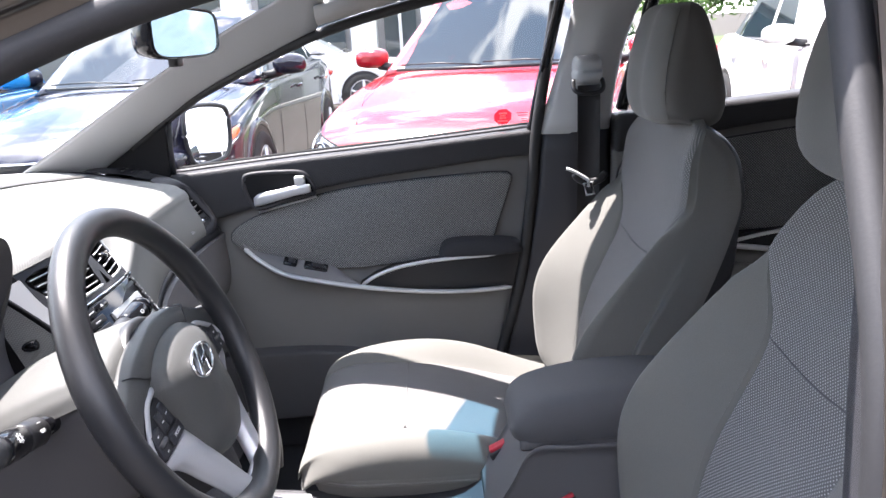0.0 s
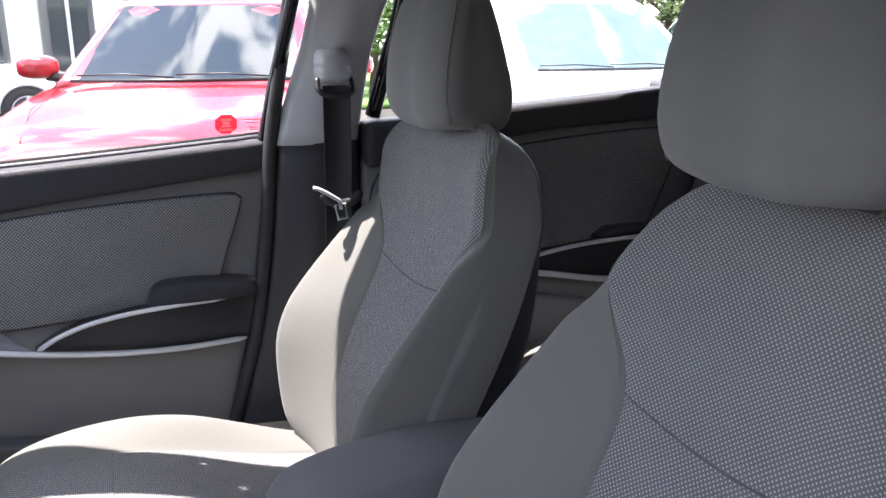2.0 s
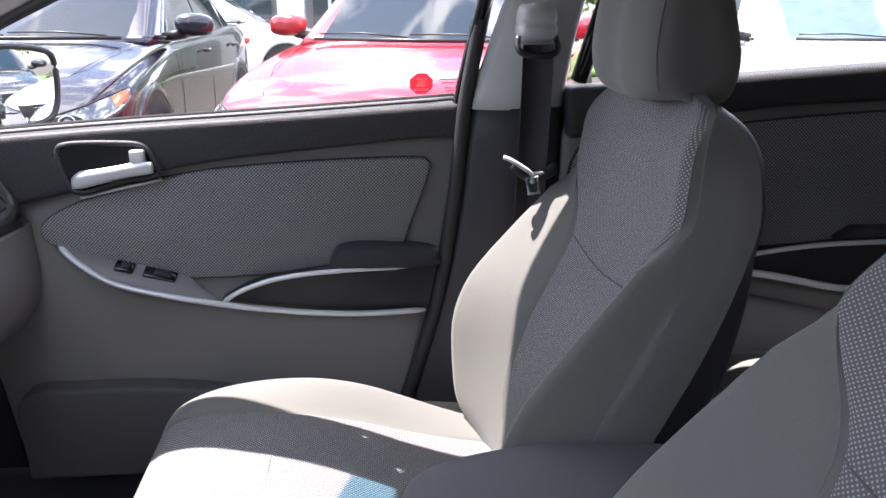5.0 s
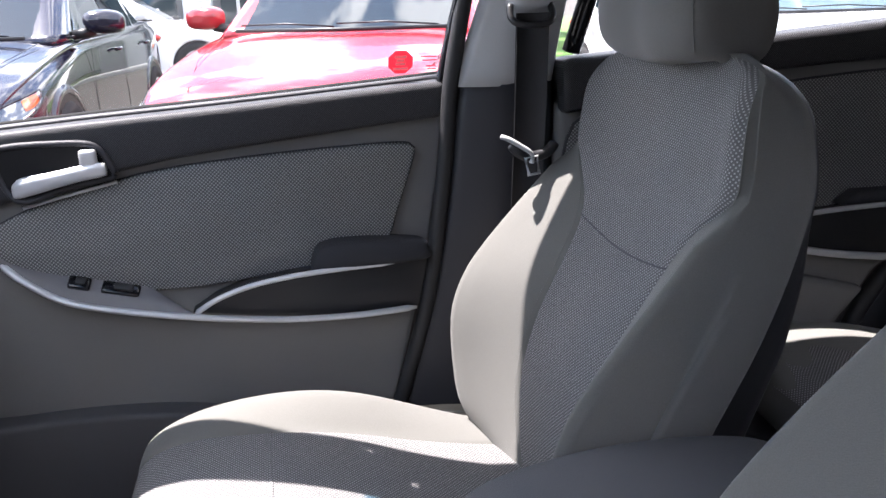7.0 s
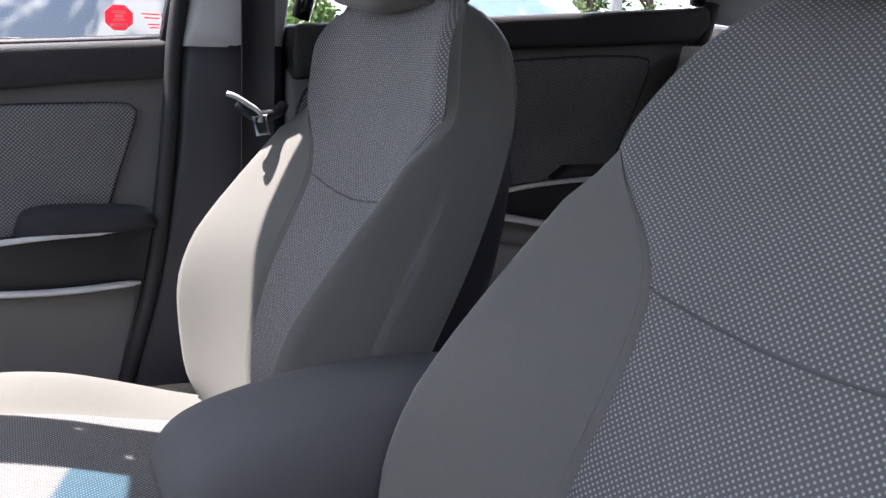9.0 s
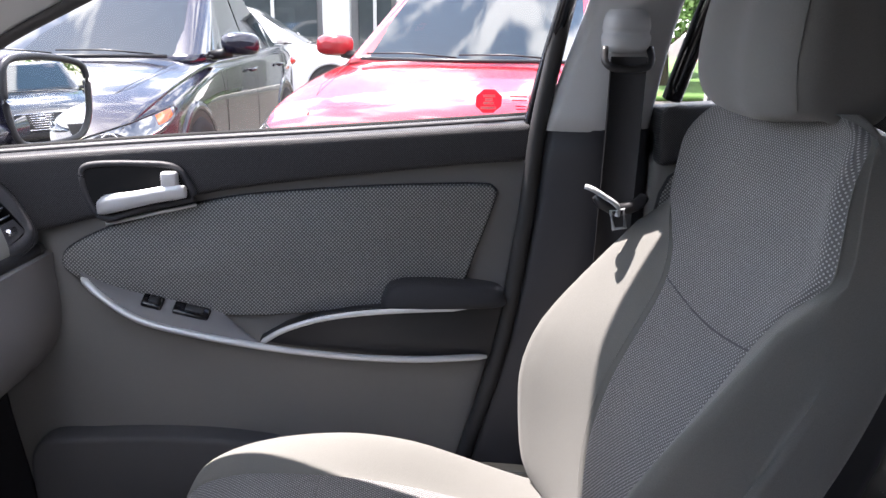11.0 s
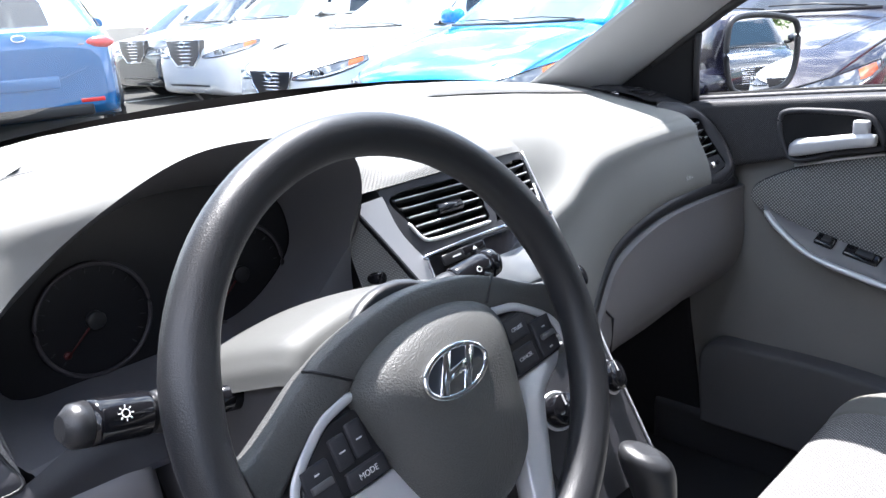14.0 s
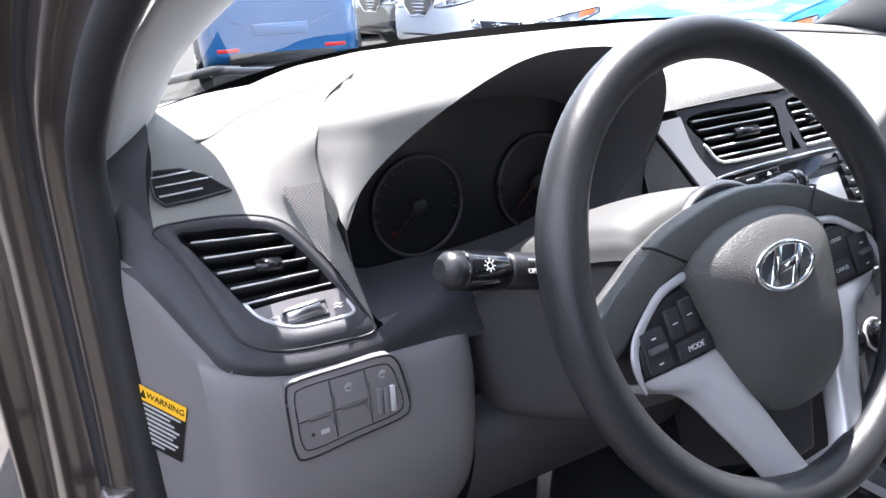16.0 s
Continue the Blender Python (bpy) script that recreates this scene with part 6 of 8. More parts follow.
part("lower_bezel", grid_bm(smooth_grid([[(p[0] + 0.002, p[1], p[2] + 0.002) for p in RIM[10:] + RIM[:1]], [(-0.522, 1.04, 0.82), (-0.515, 0.97, 0.775), (-0.505, 0.86, 0.762), (-0.490, 0.76, 0.764), (-0.470, 0.677, 0.780)], [(-0.51, 1.04, 0.76), (-0.49, 0.97, 0.745), (-0.478, 0.86, 0.738), (-0.470, 0.76, 0.745), (-0.465, 0.672, 0.760)]], 12, 30)), "surround", dash, "charcoal panel below the instruments")
for gy in (0.792, 0.952):
    ring = part("dial_ring", tube([(-0.603, gy + 0.055 * math.cos(q), 0.842 + 0.055 * math.sin(q)) for q in np.linspace(0, 2 * math.pi, 48, endpoint=False)], 0.0022, 8, True), "ring_dull", cl, "dull dark dial ring")
    for k in range(17):
        q = radians(225 - 270 * k / 16)
        part("tick", tube([(-0.606, gy - 0.046 * math.cos(q), 0.842 + 0.046 * math.sin(q)), (-0.606, gy - 0.051 * math.cos(q), 0.842 + 0.051 * math.sin(q))], 0.0006, 4), "ring_dull", cl)
    q = radians(222)
    part("needle", tube([(-0.603, gy, 0.842), (-0.603, gy + 0.044 * math.cos(q) * 0.98, 0.842 + 0.044 * math.sin(q))], [0.0014, 0.0006], 6), "needle_dull", cl, "dark red dial needle")
    part("needle_hub", rod((-0.606, gy, 0.842), (-0.598, gy, 0.842), 0.009), "black", cl)
part("warning_lamp", rod((-0.607, 0.762, 0.815), (-0.604, 0.762, 0.815), 0.004), "needle_dull", cl, "small red warning mark")
part("trip_button", rod((-0.520, 1.056, 0.822), (-0.490, 1.057, 0.828), 0.007), "gloss_black", dash, "black trip button")
# ribbed strip along the near side of the hood, beside the stack
part("weave_panel", grid_bm(smooth_grid([[(-0.532, 1.046, 0.902), (-0.527, 1.044, 0.860), (-0.510, 1.044, 0.815), (-0.488, 1.045, 0.760)], [(-0.533, 1.054, 0.900), (-0.499, 1.068, 0.860), (-0.461, 1.084, 0.813), (-0.422, 1.102, 0.766)]], 8, 20)), "dash_weave", dash, "ribbed grey trim beside the column")

# driver's lower panel with the switch bank, side cover and warning label
lp = []
for y, xs in ((0.515, 0.020), (0.525, 0.009), (0.545, 0.001), (0.60, -0.004), (0.70, -0.004), (0.755, 0.0), (0.772, 0.02)):
    zt = at_z([(0.515, 0.785), (0.545, 0.776), (0.58, 0.768), (0.65, 0.759), (0.772, 0.751)], y)
    lp.append([(-0.500 - xs, y, zt + 0.002), (-0.468 - xs, y, zt), (-0.457 - xs, y, zt - 0.03), (-0.455 - xs, y, 0.69), (-0.458 - xs, y, 0.64), (-0.475 - xs, y, 0.58), (-0.53 - xs, y, 0.50)])
part("knee_panel", grid_bm(smooth_grid(lp, 24, 30)), "dash_mid", dash, "grey driver knee panel")
part("knee_panel", grid_bm(smooth_grid([[(-0.50, y, 0.66), (-0.47, y, 0.64), (-0.47, y, 0.60), (-0.50, y, 0.53), (-0.56, y, 0.48)] for y in (0.765, 0.85, 0.92, 1.0, 1.08)], 14, 24)), "shroud", dash, "charcoal panel below the column")
BANK = spline([(0.573, 0.757), (0.581, 0.765), (0.625, 0.7655), (0.664, 0.7645), (0.676, 0.756), (0.682, 0.735), (0.686, 0.708), (0.675, 0.698), (0.630, 0.694), (0.585, 0.690), (0.575, 0.700), (0.573, 0.728)], 72, True)
BX = -0.4478
bank = part("switch_bank", slab([tuple(p) for p in BANK], -0.470, BX, "yz", 0.0015), "dash_mid", dash, "grey switch bank")
part("bank_groove", tube([(BX - 0.0006, a, b) for a, b in BANK], 0.0012, 6, True), "black", bank)
INNER = [((a - 0.629) * 0.88 + 0.629, (b - 0.729) * 0.80 + 0.729) for a, b in BANK]
part("bank_groove", tube([(BX, a, b) for a, b in INNER], 0.0007, 6, True), "black", bank)
for y0, z0, y1, z1 in ((0.614, 0.702, 0.611, 0.757), (0.648, 0.704, 0.644, 0.757), (0.581, 0.7265, 0.648, 0.7290)):
    part("switch_gap", tube([(BX + 0.0001, y0, z0), (BX + 0.0001, y1, z1)], 0.0007, 5), "black", bank)
for y0, y1, z in ((0.589, 0.609, 0.7268), (0.618, 0.643, 0.7282)):
    part("switch_lip", box(BX - 0.001, BX + 0.0022, y0, y1, z - 0.0016, z + 0.0016, 0.001), "bin_grey", bank)
for y, z0, z1 in ((0.6125, 0.715, 0.742), (0.6462, 0.716, 0.745)):
    part("switch_lip", box(BX - 0.001, BX + 0.0018, y - 0.0013, y + 0.0013, z0, z1, 0.001), "bin_grey", bank)
for y in (0.656, 0.6625, 0.669):
    part("dimmer_wheel", box(BX - 0.001, BX + 0.0025, y - 0.0027, y + 0.0027, 0.709, 0.735, 0.001), "dash_mid" if y < 0.668 else "silver", bank, "ribbed dimmer wheel")
for y, z in ((0.628, 0.746), (0.661, 0.748)):
    for r_, q0, q1 in ((0.0034, 0.4, 5.2), (0.0018, -0.6, 3.4)):
        part("mark", tube([(BX + 0.0003, y + r_ * math.cos(q), z + r_ * math.sin(q)) for q in np.linspace(q0, q1, 9)], 0.0005, 5), "grey_mark", bank)
part("switch_lamp", rod((BX - 0.001, 0.592, 0.7115), (BX + 0.0004, 0.592, 0.7115), 0.0017, sides=10, bevel=0.0), "black", bank)
part("mark", box(BX, BX + 0.0003, 0.599, 0.607, 0.709, 0.7135, 0.0), "grey_mark", bank)
side = []
for x, y, zt in ((-0.578, 0.4576, 0.885), (-0.555, 0.473, 0.868), (-0.53, 0.4910, 0.850), (-0.505, 0.5085, 0.817), (-0.485, 0.5225, 0.795), (-0.466, 0.536, 0.778)):
    side.append([(x - 0.004, y + 0.002, zt + 0.004), (x, y, zt - 0.02), (x, y, (zt + 0.70) / 2), (x, y, 0.68), (x - 0.006, y, 0.60), (x - 0.02, y, 0.54), (x - 0.06, y, 0.45)])
part("side_cover", grid_bm(smooth_grid(side, 16, 30)), "dash_mid", dash, "grey dashboard side cover")
wl_ = thing("warning_label", (-0.555, 0.478, 0.70), "black and yellow warning label on the side cover", "label")
lab_m = Matrix.Translation((-0.5345, 0.4862, 0.7235)) @ Matrix(((0.81, 0, 0.585, 0), (0.585, 0, -0.81, 0), (0, 1, 0, 0), (0, 0, 0, 1))) @ Matrix.Rotation(radians(-17), 4, "Z")
part("label_sheet", moved(box(-0.026, 0.026, -0.036, 0.024, 0.0, 0.0008, 0.0), lab_m), "label_black", wl_)
part("label_head", moved(box(-0.026, 0.026, 0.010, 0.0245, 0.0009, 0.0014, 0.0), lab_m), "yellow", wl_, "yellow warning heading")
lettering("WARNING", 0.0085, lab_m @ Matrix.Translation((0.004, 0.0175, 0.0016)), "label_black", wl_)
part("warning_triangle", moved(slab([(-0.024, 0.0135), (-0.0165, 0.0135), (-0.0202, 0.0215)], 0.0015, 0.002, "xy", 0.0), lab_m), "label_black", wl_)
for k in range(9):
    w = 0.021 - (0.008 if k in (1, 8) else 0.0) - 0.003 * (k % 3)
    part("print_bar", moved(box(-0.022, w, 0.0055 - 0.0047 * k, 0.0076 - 0.0047 * k, 0.0009, 0.0012, 0.0), lab_m), "grey_mark", wl_)

# centre stack
stack = thing("centre_stack", (-0.45, YC, 0.6), "charcoal centre stack with vents, radio and climate knobs", "car stereo")
SX = Matrix(((0, -0.51, 0.86, -0.46), (1, 0, 0, YC), (0, 0.86, 0.51, 0.885), (0, 0, 0, 1)))  # local: right, up the slope, out


def bend(p):
    """A place on the stack's face, which curves back towards its two sides."""
    return tuple(SX @ Vector((p[0], p[1], p[2] - 2.1 * p[0] ** 2)))


def on_stack(bm):
    for v in bm.verts:
        v.co = Vector(bend(v.co))
    return bm


def sheet(outline_l, outline_r, h, n=24, m=9):
    """A curved face between a left and a right edge, both from top to bottom."""
    L, R = spline(outline_l, n), spline(outline_r, n)
    return grid_bm([[bend((*(a + (b - a) * f), h)) for f in np.linspace(0, 1, m)] for a, b in zip(L, R)])


EDGE_R = [(0.126, 0.056), (0.124, 0.0), (0.122, -0.07), (0.117, -0.120), (0.106, -0.165), (0.088, -0.21), (0.080, -0.36)]
# the face in pieces round the two vents
part("stack_face", sheet([(-x, -0.024 if k == 0 else y) for k, (x, y) in enumerate(EDGE_R[1:])], [(x, -0.024 if k == 0 else y) for k, (x, y) in enumerate(EDGE_R[1:])], 0.0, 30, 15), "dark", stack, "charcoal stack panel")
for sg in (-1, 1):
    outer = [(sg * 0.126, 0.056), (sg * 0.125, 0.02), (sg * 0.124, -0.024), (sg * 0.07, -0.026), (sg * 0.008, -0.026), (0.0, 0.0), (0.0, 0.045), (sg * 0.06, 0.053)]
    inner = [(sg * 0.117, 0.044), (sg * 0.111, 0.012), (sg * 0.102, -0.013), (sg * 0.065, -0.017), (sg * 0.020, -0.019), (sg * 0.015, 0.0), (sg * 0.012, 0.034), (sg * 0.06, 0.041)]
    rows = []
    for f in np.linspace(0, 1, 4):
        a = np.array([np.linspace(p, q, 9)[:-1] for p, q in zip(outer, outer[1:] + outer[:1])]).reshape(-1, 2)
        b = spline(inner, len(a), True)
        rows.append([bend((*(p + (q - p) * f), 0.0)) for p, q in zip(a, b)])
    part("vent_frame", grid_bm(rows, True), "dark", stack, "charcoal vent frame")
    cs_ = [bend((x, y, 0.0)) for x, y in ((sg * 0.118, 0.045), (sg * 0.013, 0.036), (sg * 0.019, -0.019), (sg * 0.103, -0.014))]
    vent(stack, cs_, 5)
    part("vent_lip", tube([bend((x, y, 0.001)) for x, y in spline([(sg * 0.112, 0.010), (sg * 0.104, -0.012), (sg * 0.090, -0.018), (sg * 0.05, -0.021), (sg * 0.018, -0.022)], 30)], [0.001] + [0.0022] * 28 + [0.001], 6), "silver", stack, "bright lower lip of the vent")
part("stack_brow", grid_bm(smooth_grid([[bend((x, 0.050 + 0.007 * (x / 0.12) ** 2, 0.002)) for x in np.linspace(-0.15, 0.128, 9)], [bend((x, 0.068 + 0.004 * (x / 0.12) ** 2, -0.004)) for x in np.linspace(-0.15, 0.128, 9)], [(-0.56 - 0.6 * x * x, YC + x, 0.955) for x in np.linspace(-0.15, 0.130, 9)], [(-0.66, YC + x, 0.968) for x in np.linspace(-0.15, 0.134, 9)]], 12, 24)), "dash_weave", stack, "ribbed grey brow above the vents")
part("silver_wing", sheet([(-0.156, 0.050), (-0.142, 0.0), (-0.126, -0.06), (-0.108, -0.12), (-0.098, -0.165)], [(-0.126, 0.048), (-0.123, 0.0), (-0.104, -0.06), (-0.094, -0.12), (-0.090, -0.165)], 0.003), "silver", stack, "satin silver side trim")
part("wing_edge", tube([bend((x, y, 0.0025)) for x, y in spline([(-0.156, 0.050), (-0.142, 0.0), (-0.126, -0.06), (-0.108, -0.12), (-0.098, -0.165)], 30)], 0.002, 6), "dark", stack)
part("chrome_edge", tube([bend((x, y, 0.002)) for x, y in spline(EDGE_R, 40)], 0.0019, 8), "silver", stack, "silver edge line")
radio = part("radio", on_stack(slab([tuple(p) for p in spline([(-0.108, -0.034), (-0.05, -0.036), (0.05, -0.036), (0.108, -0.034), (0.110, -0.07), (0.104, -0.115), (0.090, -0.145), (0.0, -0.150), (-0.090, -0.145), (-0.104, -0.115), (-0.110, -0.07)], 60, True)], -0.006, 0.005, "xy", 0.002)), "gloss_black", stack, "gloss black radio face")
part("radio_rim", tube([bend((x, y, 0.0055)) for x, y in spline([(-0.112, -0.036), (-0.106, -0.032), (0.0, -0.033), (0.106, -0.032), (0.112, -0.036)], 40)], 0.0020, 6), "chrome", radio, "bright radio top edge")
part("radio_rim", tube([bend((x, y, 0.0045)) for x, y in spline([(0.112, -0.036), (0.113, -0.07), (0.107, -0.115), (0.092, -0.149), (0.0, -0.154), (-0.092, -0.149), (-0.107, -0.115), (-0.113, -0.07), (-0.112, -0.036)], 60)], 0.0014, 6), "silver", radio, "silver radio surround")
part("disc_slot", on_stack(box(-0.060, 0.060, -0.050, -0.044, 0.004, 0.0075, 0.0)), "black", radio)
part("display", on_stack(slab([(-0.052, -0.062), (0.052, -0.062), (0.050, -0.105), (-0.050, -0.105)], 0.002, 0.0062, "xy", 0.001)), "lcd", radio, "grey radio display")
for kx in (-0.078, 0.078):
    kb = part("knob", on_stack(rod((kx, -0.122, 0.004), (kx, -0.122, 0.024), 0.015, 0.0125, 32)), "gloss_black", radio, "black knob with chrome ring")
    part("knob_ring", on_stack(tube([(kx + 0.0152 * math.cos(q), -0.122 + 0.0152 * math.sin(q), 0.009) for q in np.linspace(0, 2 * math.pi, 28, endpoint=False)], 0.0015, 6, True)), "chrome", kb)
for sg in (-1, 1):
    for k in range(4):
        b = part("radio_button", on_stack(box(sg * 0.083 - 0.016, sg * 0.083 + 0.016, -0.050 - 0.0155 * k, -0.038 - 0.0155 * k, 0.004, 0.0072, 0.0015)), "black", radio)
        part("mark", on_stack(box(sg * 0.083 - 0.005, sg * 0.083 + 0.005, -0.0450 - 0.0155 * k, -0.0432 - 0.0155 * k, 0.0072, 0.0075, 0.0)), "white_mark", b)
haz = part("hazard_button", on_stack(box(-0.075, -0.045, -0.048, -0.038, 0.003, 0.0075, 0.002)), "gloss_black", stack, "gloss black hazard button")
part("mark", on_stack(slab([(-0.063, -0.0455), (-0.057, -0.0455), (-0.060, -0.041)], 0.0075, 0.0078, "xy", 0.0)), "white_mark", haz)
for kx, ky, r in ((-0.052, -0.245, 0.020), (0.0, -0.25, 0.018), (0.052, -0.245, 0.020)):
    kb = part("climate_knob", on_stack(rod((kx, ky, -0.002), (kx, ky, 0.022), r, r * 0.86, 36)), "gloss_black", stack, "black climate knob with silver ring")
    part("knob_ring", on_stack(tube([(kx + r * math.cos(q), ky + r * math.sin(q), 0.006) for q in np.linspace(0, 2 * math.pi, 32, endpoint=False)], 0.002, 6, True)), "silver", kb)
    part("pointer", on_stack(box(kx - 0.001, kx + 0.001, ky + 0.004, ky + r * 0.8, 0.022, 0.0226, 0.0)), "white_mark", kb)
for k in range(3):
    b = part("climate_button", on_stack(box(-0.08 + 0.06 * k, -0.044 + 0.06 * k, -0.192, -0.172, 0.0, 0.005, 0.002)), "black", stack)
    part("mark", on_stack(box(-0.072 + 0.06 * k, -0.054 + 0.06 * k, -0.183, -0.1805, 0.005, 0.0054, 0.0)), "white_mark", b)
for sg in (-1, 1):
    part("flank_panel", grid_bm(smooth_grid([[bend((sg * x, y, -0.001)) for x, y in EDGE_R], [(-0.62, YC + sg * 0.135, 0.94), (-0.60, YC + sg * 0.134, 0.88), (-0.58, YC + sg * 0.130, 0.80), (-0.56, YC + sg * 0.128, 0.72), (-0.54, YC + sg * 0.126, 0.66), (-0.52, YC + sg * 0.122, 0.58), (-0.48, YC + sg * 0.118, 0.46)]], 6, 24)), "dark", stack, "charcoal stack flank")

# ---- steering column, stalks and wheel ----
col = thing("steering_column", (-0.42, 0.886, 0.76), "charcoal steering column with light and wiper stalks", "steering column")
ax = Vector((math.cos(radians(24)), 0, math.sin(radians(24))))
upv = Vector((-math.sin(radians(24)), 0, math.cos(radians(24))))
C0 = Vector((-0.241, 0.878, 0.863))


def colp(a, b, h):
    """A place on the column: right, up and towards the driver from the wheel's centre."""
    return tuple(C0 + Vector((0, 1, 0)) * a + upv * (b - 0.024) + ax * (h - 0.022))


cs = []
for h, w, t, bt in ((-0.020, 0.070, 0.060, 0.050), (-0.035, 0.090, 0.078, 0.062), (-0.10, 0.098, 0.086, 0.078), (-0.16, 0.096, 0.084, 0.085), (-0.24, 0.092, 0.075, 0.085), (-0.30, 0.085, 0.06, 0.08)):
    cs.append([colp(-w, -bt * 0.5, h), colp(-w, t * 0.45, h), colp(-w * 0.75, t * 0.88, h), colp(0, t * 1.02, h), colp(w * 0.75, t * 0.88, h), colp(w, t * 0.45, h), colp(w, -bt * 0.5, h), colp(w * 0.7, -bt, h), colp(-w * 0.7, -bt, h)])
part("column_shroud", loft(cs, 20, 40), "shroud", col, "charcoal lower column shroud")
# sun on the column's top is put into this cover's lighter grey
cu = []
for h, w, t in ((-0.004, 0.070, 0.060), (-0.012, 0.092, 0.080), (-0.045, 0.102, 0.088), (-0.10, 0.106, 0.092), (-0.16, 0.104, 0.090), (-0.24, 0.094, 0.077), (-0.30, 0.087, 0.062)):
    cu.append([colp(-w * 0.97, t * 0.60, h), colp(-w * 0.90, t * 0.78, h), colp(-w * 0.70, t * 0.94, h), colp(0, t * 1.05, h), colp(w * 0.70, t * 0.94, h), colp(w * 0.90, t * 0.78, h), colp(w * 0.97, t * 0.60, h)])
part("upper_cover", grid_bm(smooth_grid(cu, 20, 40)), "col_sun_grey", col, "upper column cover, lighter grey for its sunlit top")
for nm, sg, p0, p1 in (("light_stalk", -1, Vector((-0.345, 0.815, 0.838)), Vector((-0.338, 0.662, 0.877))), ("wiper_stalk", 1, Vector((-0.362, 0.926, 0.841)), Vector((-0.352, 1.087, 0.866)))):
    def at(f):
        return tuple(p0 + (p1 - p0) * f)
    st = part(nm, tube([at(0.0), at(0.40)], [0.009, 0.010], 14), "gloss_black", col, "black multi-function stalk")
    part("collar", tube([at(0.38), at(0.42), at(0.60), at(0.63)], [0.0115, 0.0145, 0.0145, 0.0135], 20), "black", st)
    part("grip", tube([at(0.63), at(0.66), at(0.86), at(0.90)], [0.0135, 0.0150, 0.0150, 0.0145], 20), "gloss_black", st)
    part("tip", tube([at(0.90), at(0.96), at(1.0)], [0.0148, 0.0140, 0.008], 20), "leather" if sg < 0 else "gloss_black", st)
    d = (p1 - p0).normalized() * sg
    nrm = Vector((0.85, 0, 0.52))
    nrm = (nrm - d * nrm.dot(d)).normalized()
    vy = nrm.cross(d)
    def face(f, up=0.0):
        c = p0 + (p1 - p0) * f + nrm * 0.0153 + vy * up
        return Matrix(((d.x, vy.x, nrm.x, c.x), (d.y, vy.y, nrm.y, c.y), (d.z, vy.z, nrm.z, c.z), (0, 0, 0, 1)))
    cm = face(0.78)
    part("mark", moved(tube([(0.0026 * math.cos(q), 0.0026 * math.sin(q), 0) for q in np.linspace(0, 2 * math.pi, 14, endpoint=False)], 0.0004, 5, True), cm), "white_mark", st)
    for k in range(8 if sg < 0 else 0):
        q = k * math.pi / 4
        part("mark", moved(tube([(0.0036 * math.cos(q), 0.0036 * math.sin(q), 0), (0.0052 * math.cos(q), 0.0052 * math.sin(q), 0)], 0.0004, 5), cm), "white_mark", st)
    lettering("OFF", 0.0055, face(0.52, 0.003 if sg > 0 else -0.004) @ Matrix.Translation((0, 0, -0.0004)), "white_mark", st)
    part("mark", moved(box(-0.003, 0.003, -0.0006, 0.0006, -0.0006, 0.0002, 0.0), face(0.52, -0.006 if sg > 0 else 0.005)), "white_mark", st)

wheel = thing("steering_wheel", tuple(C0), "black leatherette steering wheel with silver spokes", "steering wheel")
spin = radians(4)
WM = Matrix.Translation(C0) @ Matrix(((0, -math.sin(radians(24)), math.cos(radians(24)), 0), (1, 0, 0, 0), (0, math.cos(radians(24)), math.sin(radians(24)), 0), (0, 0, 0, 1))) @ Matrix.Rotation(spin, 4, "Z")


def on_rim(bm):
    return moved(bm, WM)


def on_cover(bm):
    """The emblem stands on the dome of the cover."""
    return moved(bm, WM @ Matrix.Translation((0.008, -0.009, -0.0070)))


def on_wheel(bm):
    """The hub and spokes sit a little lower and deeper than the rim."""
    return moved(bm, WM @ Matrix.Translation((0.014, -0.004, -0.0235)))


RW = 0.174
ringp, ringr = [], []
for q in np.linspace(0, 2 * math.pi, 96, endpoint=False):
    grip = 0.0012 * sum(math.exp(-((((q - c + math.pi) % (2 * math.pi)) - math.pi) / 0.2) ** 2) for c in (radians(20), radians(160)))
    ringp.append((RW * math.cos(q), RW * math.sin(q), 0.0))
    ringr.append(0.0165 + grip)
part("rim", on_rim(tube(ringp, ringr, 18, True, up=(0, 0, 1))), "leather", wheel, "grained black wheel rim")
part("hub", on_wheel(rod((0, 0, -0.05), (0, 0, 0.0), 0.06, 0.07, 32, 0.006)), "black", wheel)
# air bag cover
half_cov = [(0.0, 0.042), (0.030, 0.039), (0.056, 0.031), (0.072, 0.020), (0.077, 0.004), (0.073, -0.022), (0.067, -0.046), (0.060, -0.074), (0.046, -0.098), (0.021, -0.113), (0.0, -0.116)]
cov = half_cov + [(-x, y) for x, y in half_cov[-2:0:-1]]
cr_ = spline(cov, 72, True)
rows = []
for s, h in ((1.0, -0.012), (1.0, 0.0060), (0.985, 0.0135), (0.95, 0.0205), (0.88, 0.0280), (0.75, 0.0350), (0.55, 0.0410), (0.3, 0.0445), (0.1, 0.0455)):
    rows.append([(x * s - 0.004 * (1 - s), -0.02 + (y + 0.02) * s - 0.004 * (1 - s), h) for x, y in cr_])
part("airbag_cover", on_wheel(grid_bm(rows, True, True)), "cover_grey", wheel, "grained charcoal air bag cover")
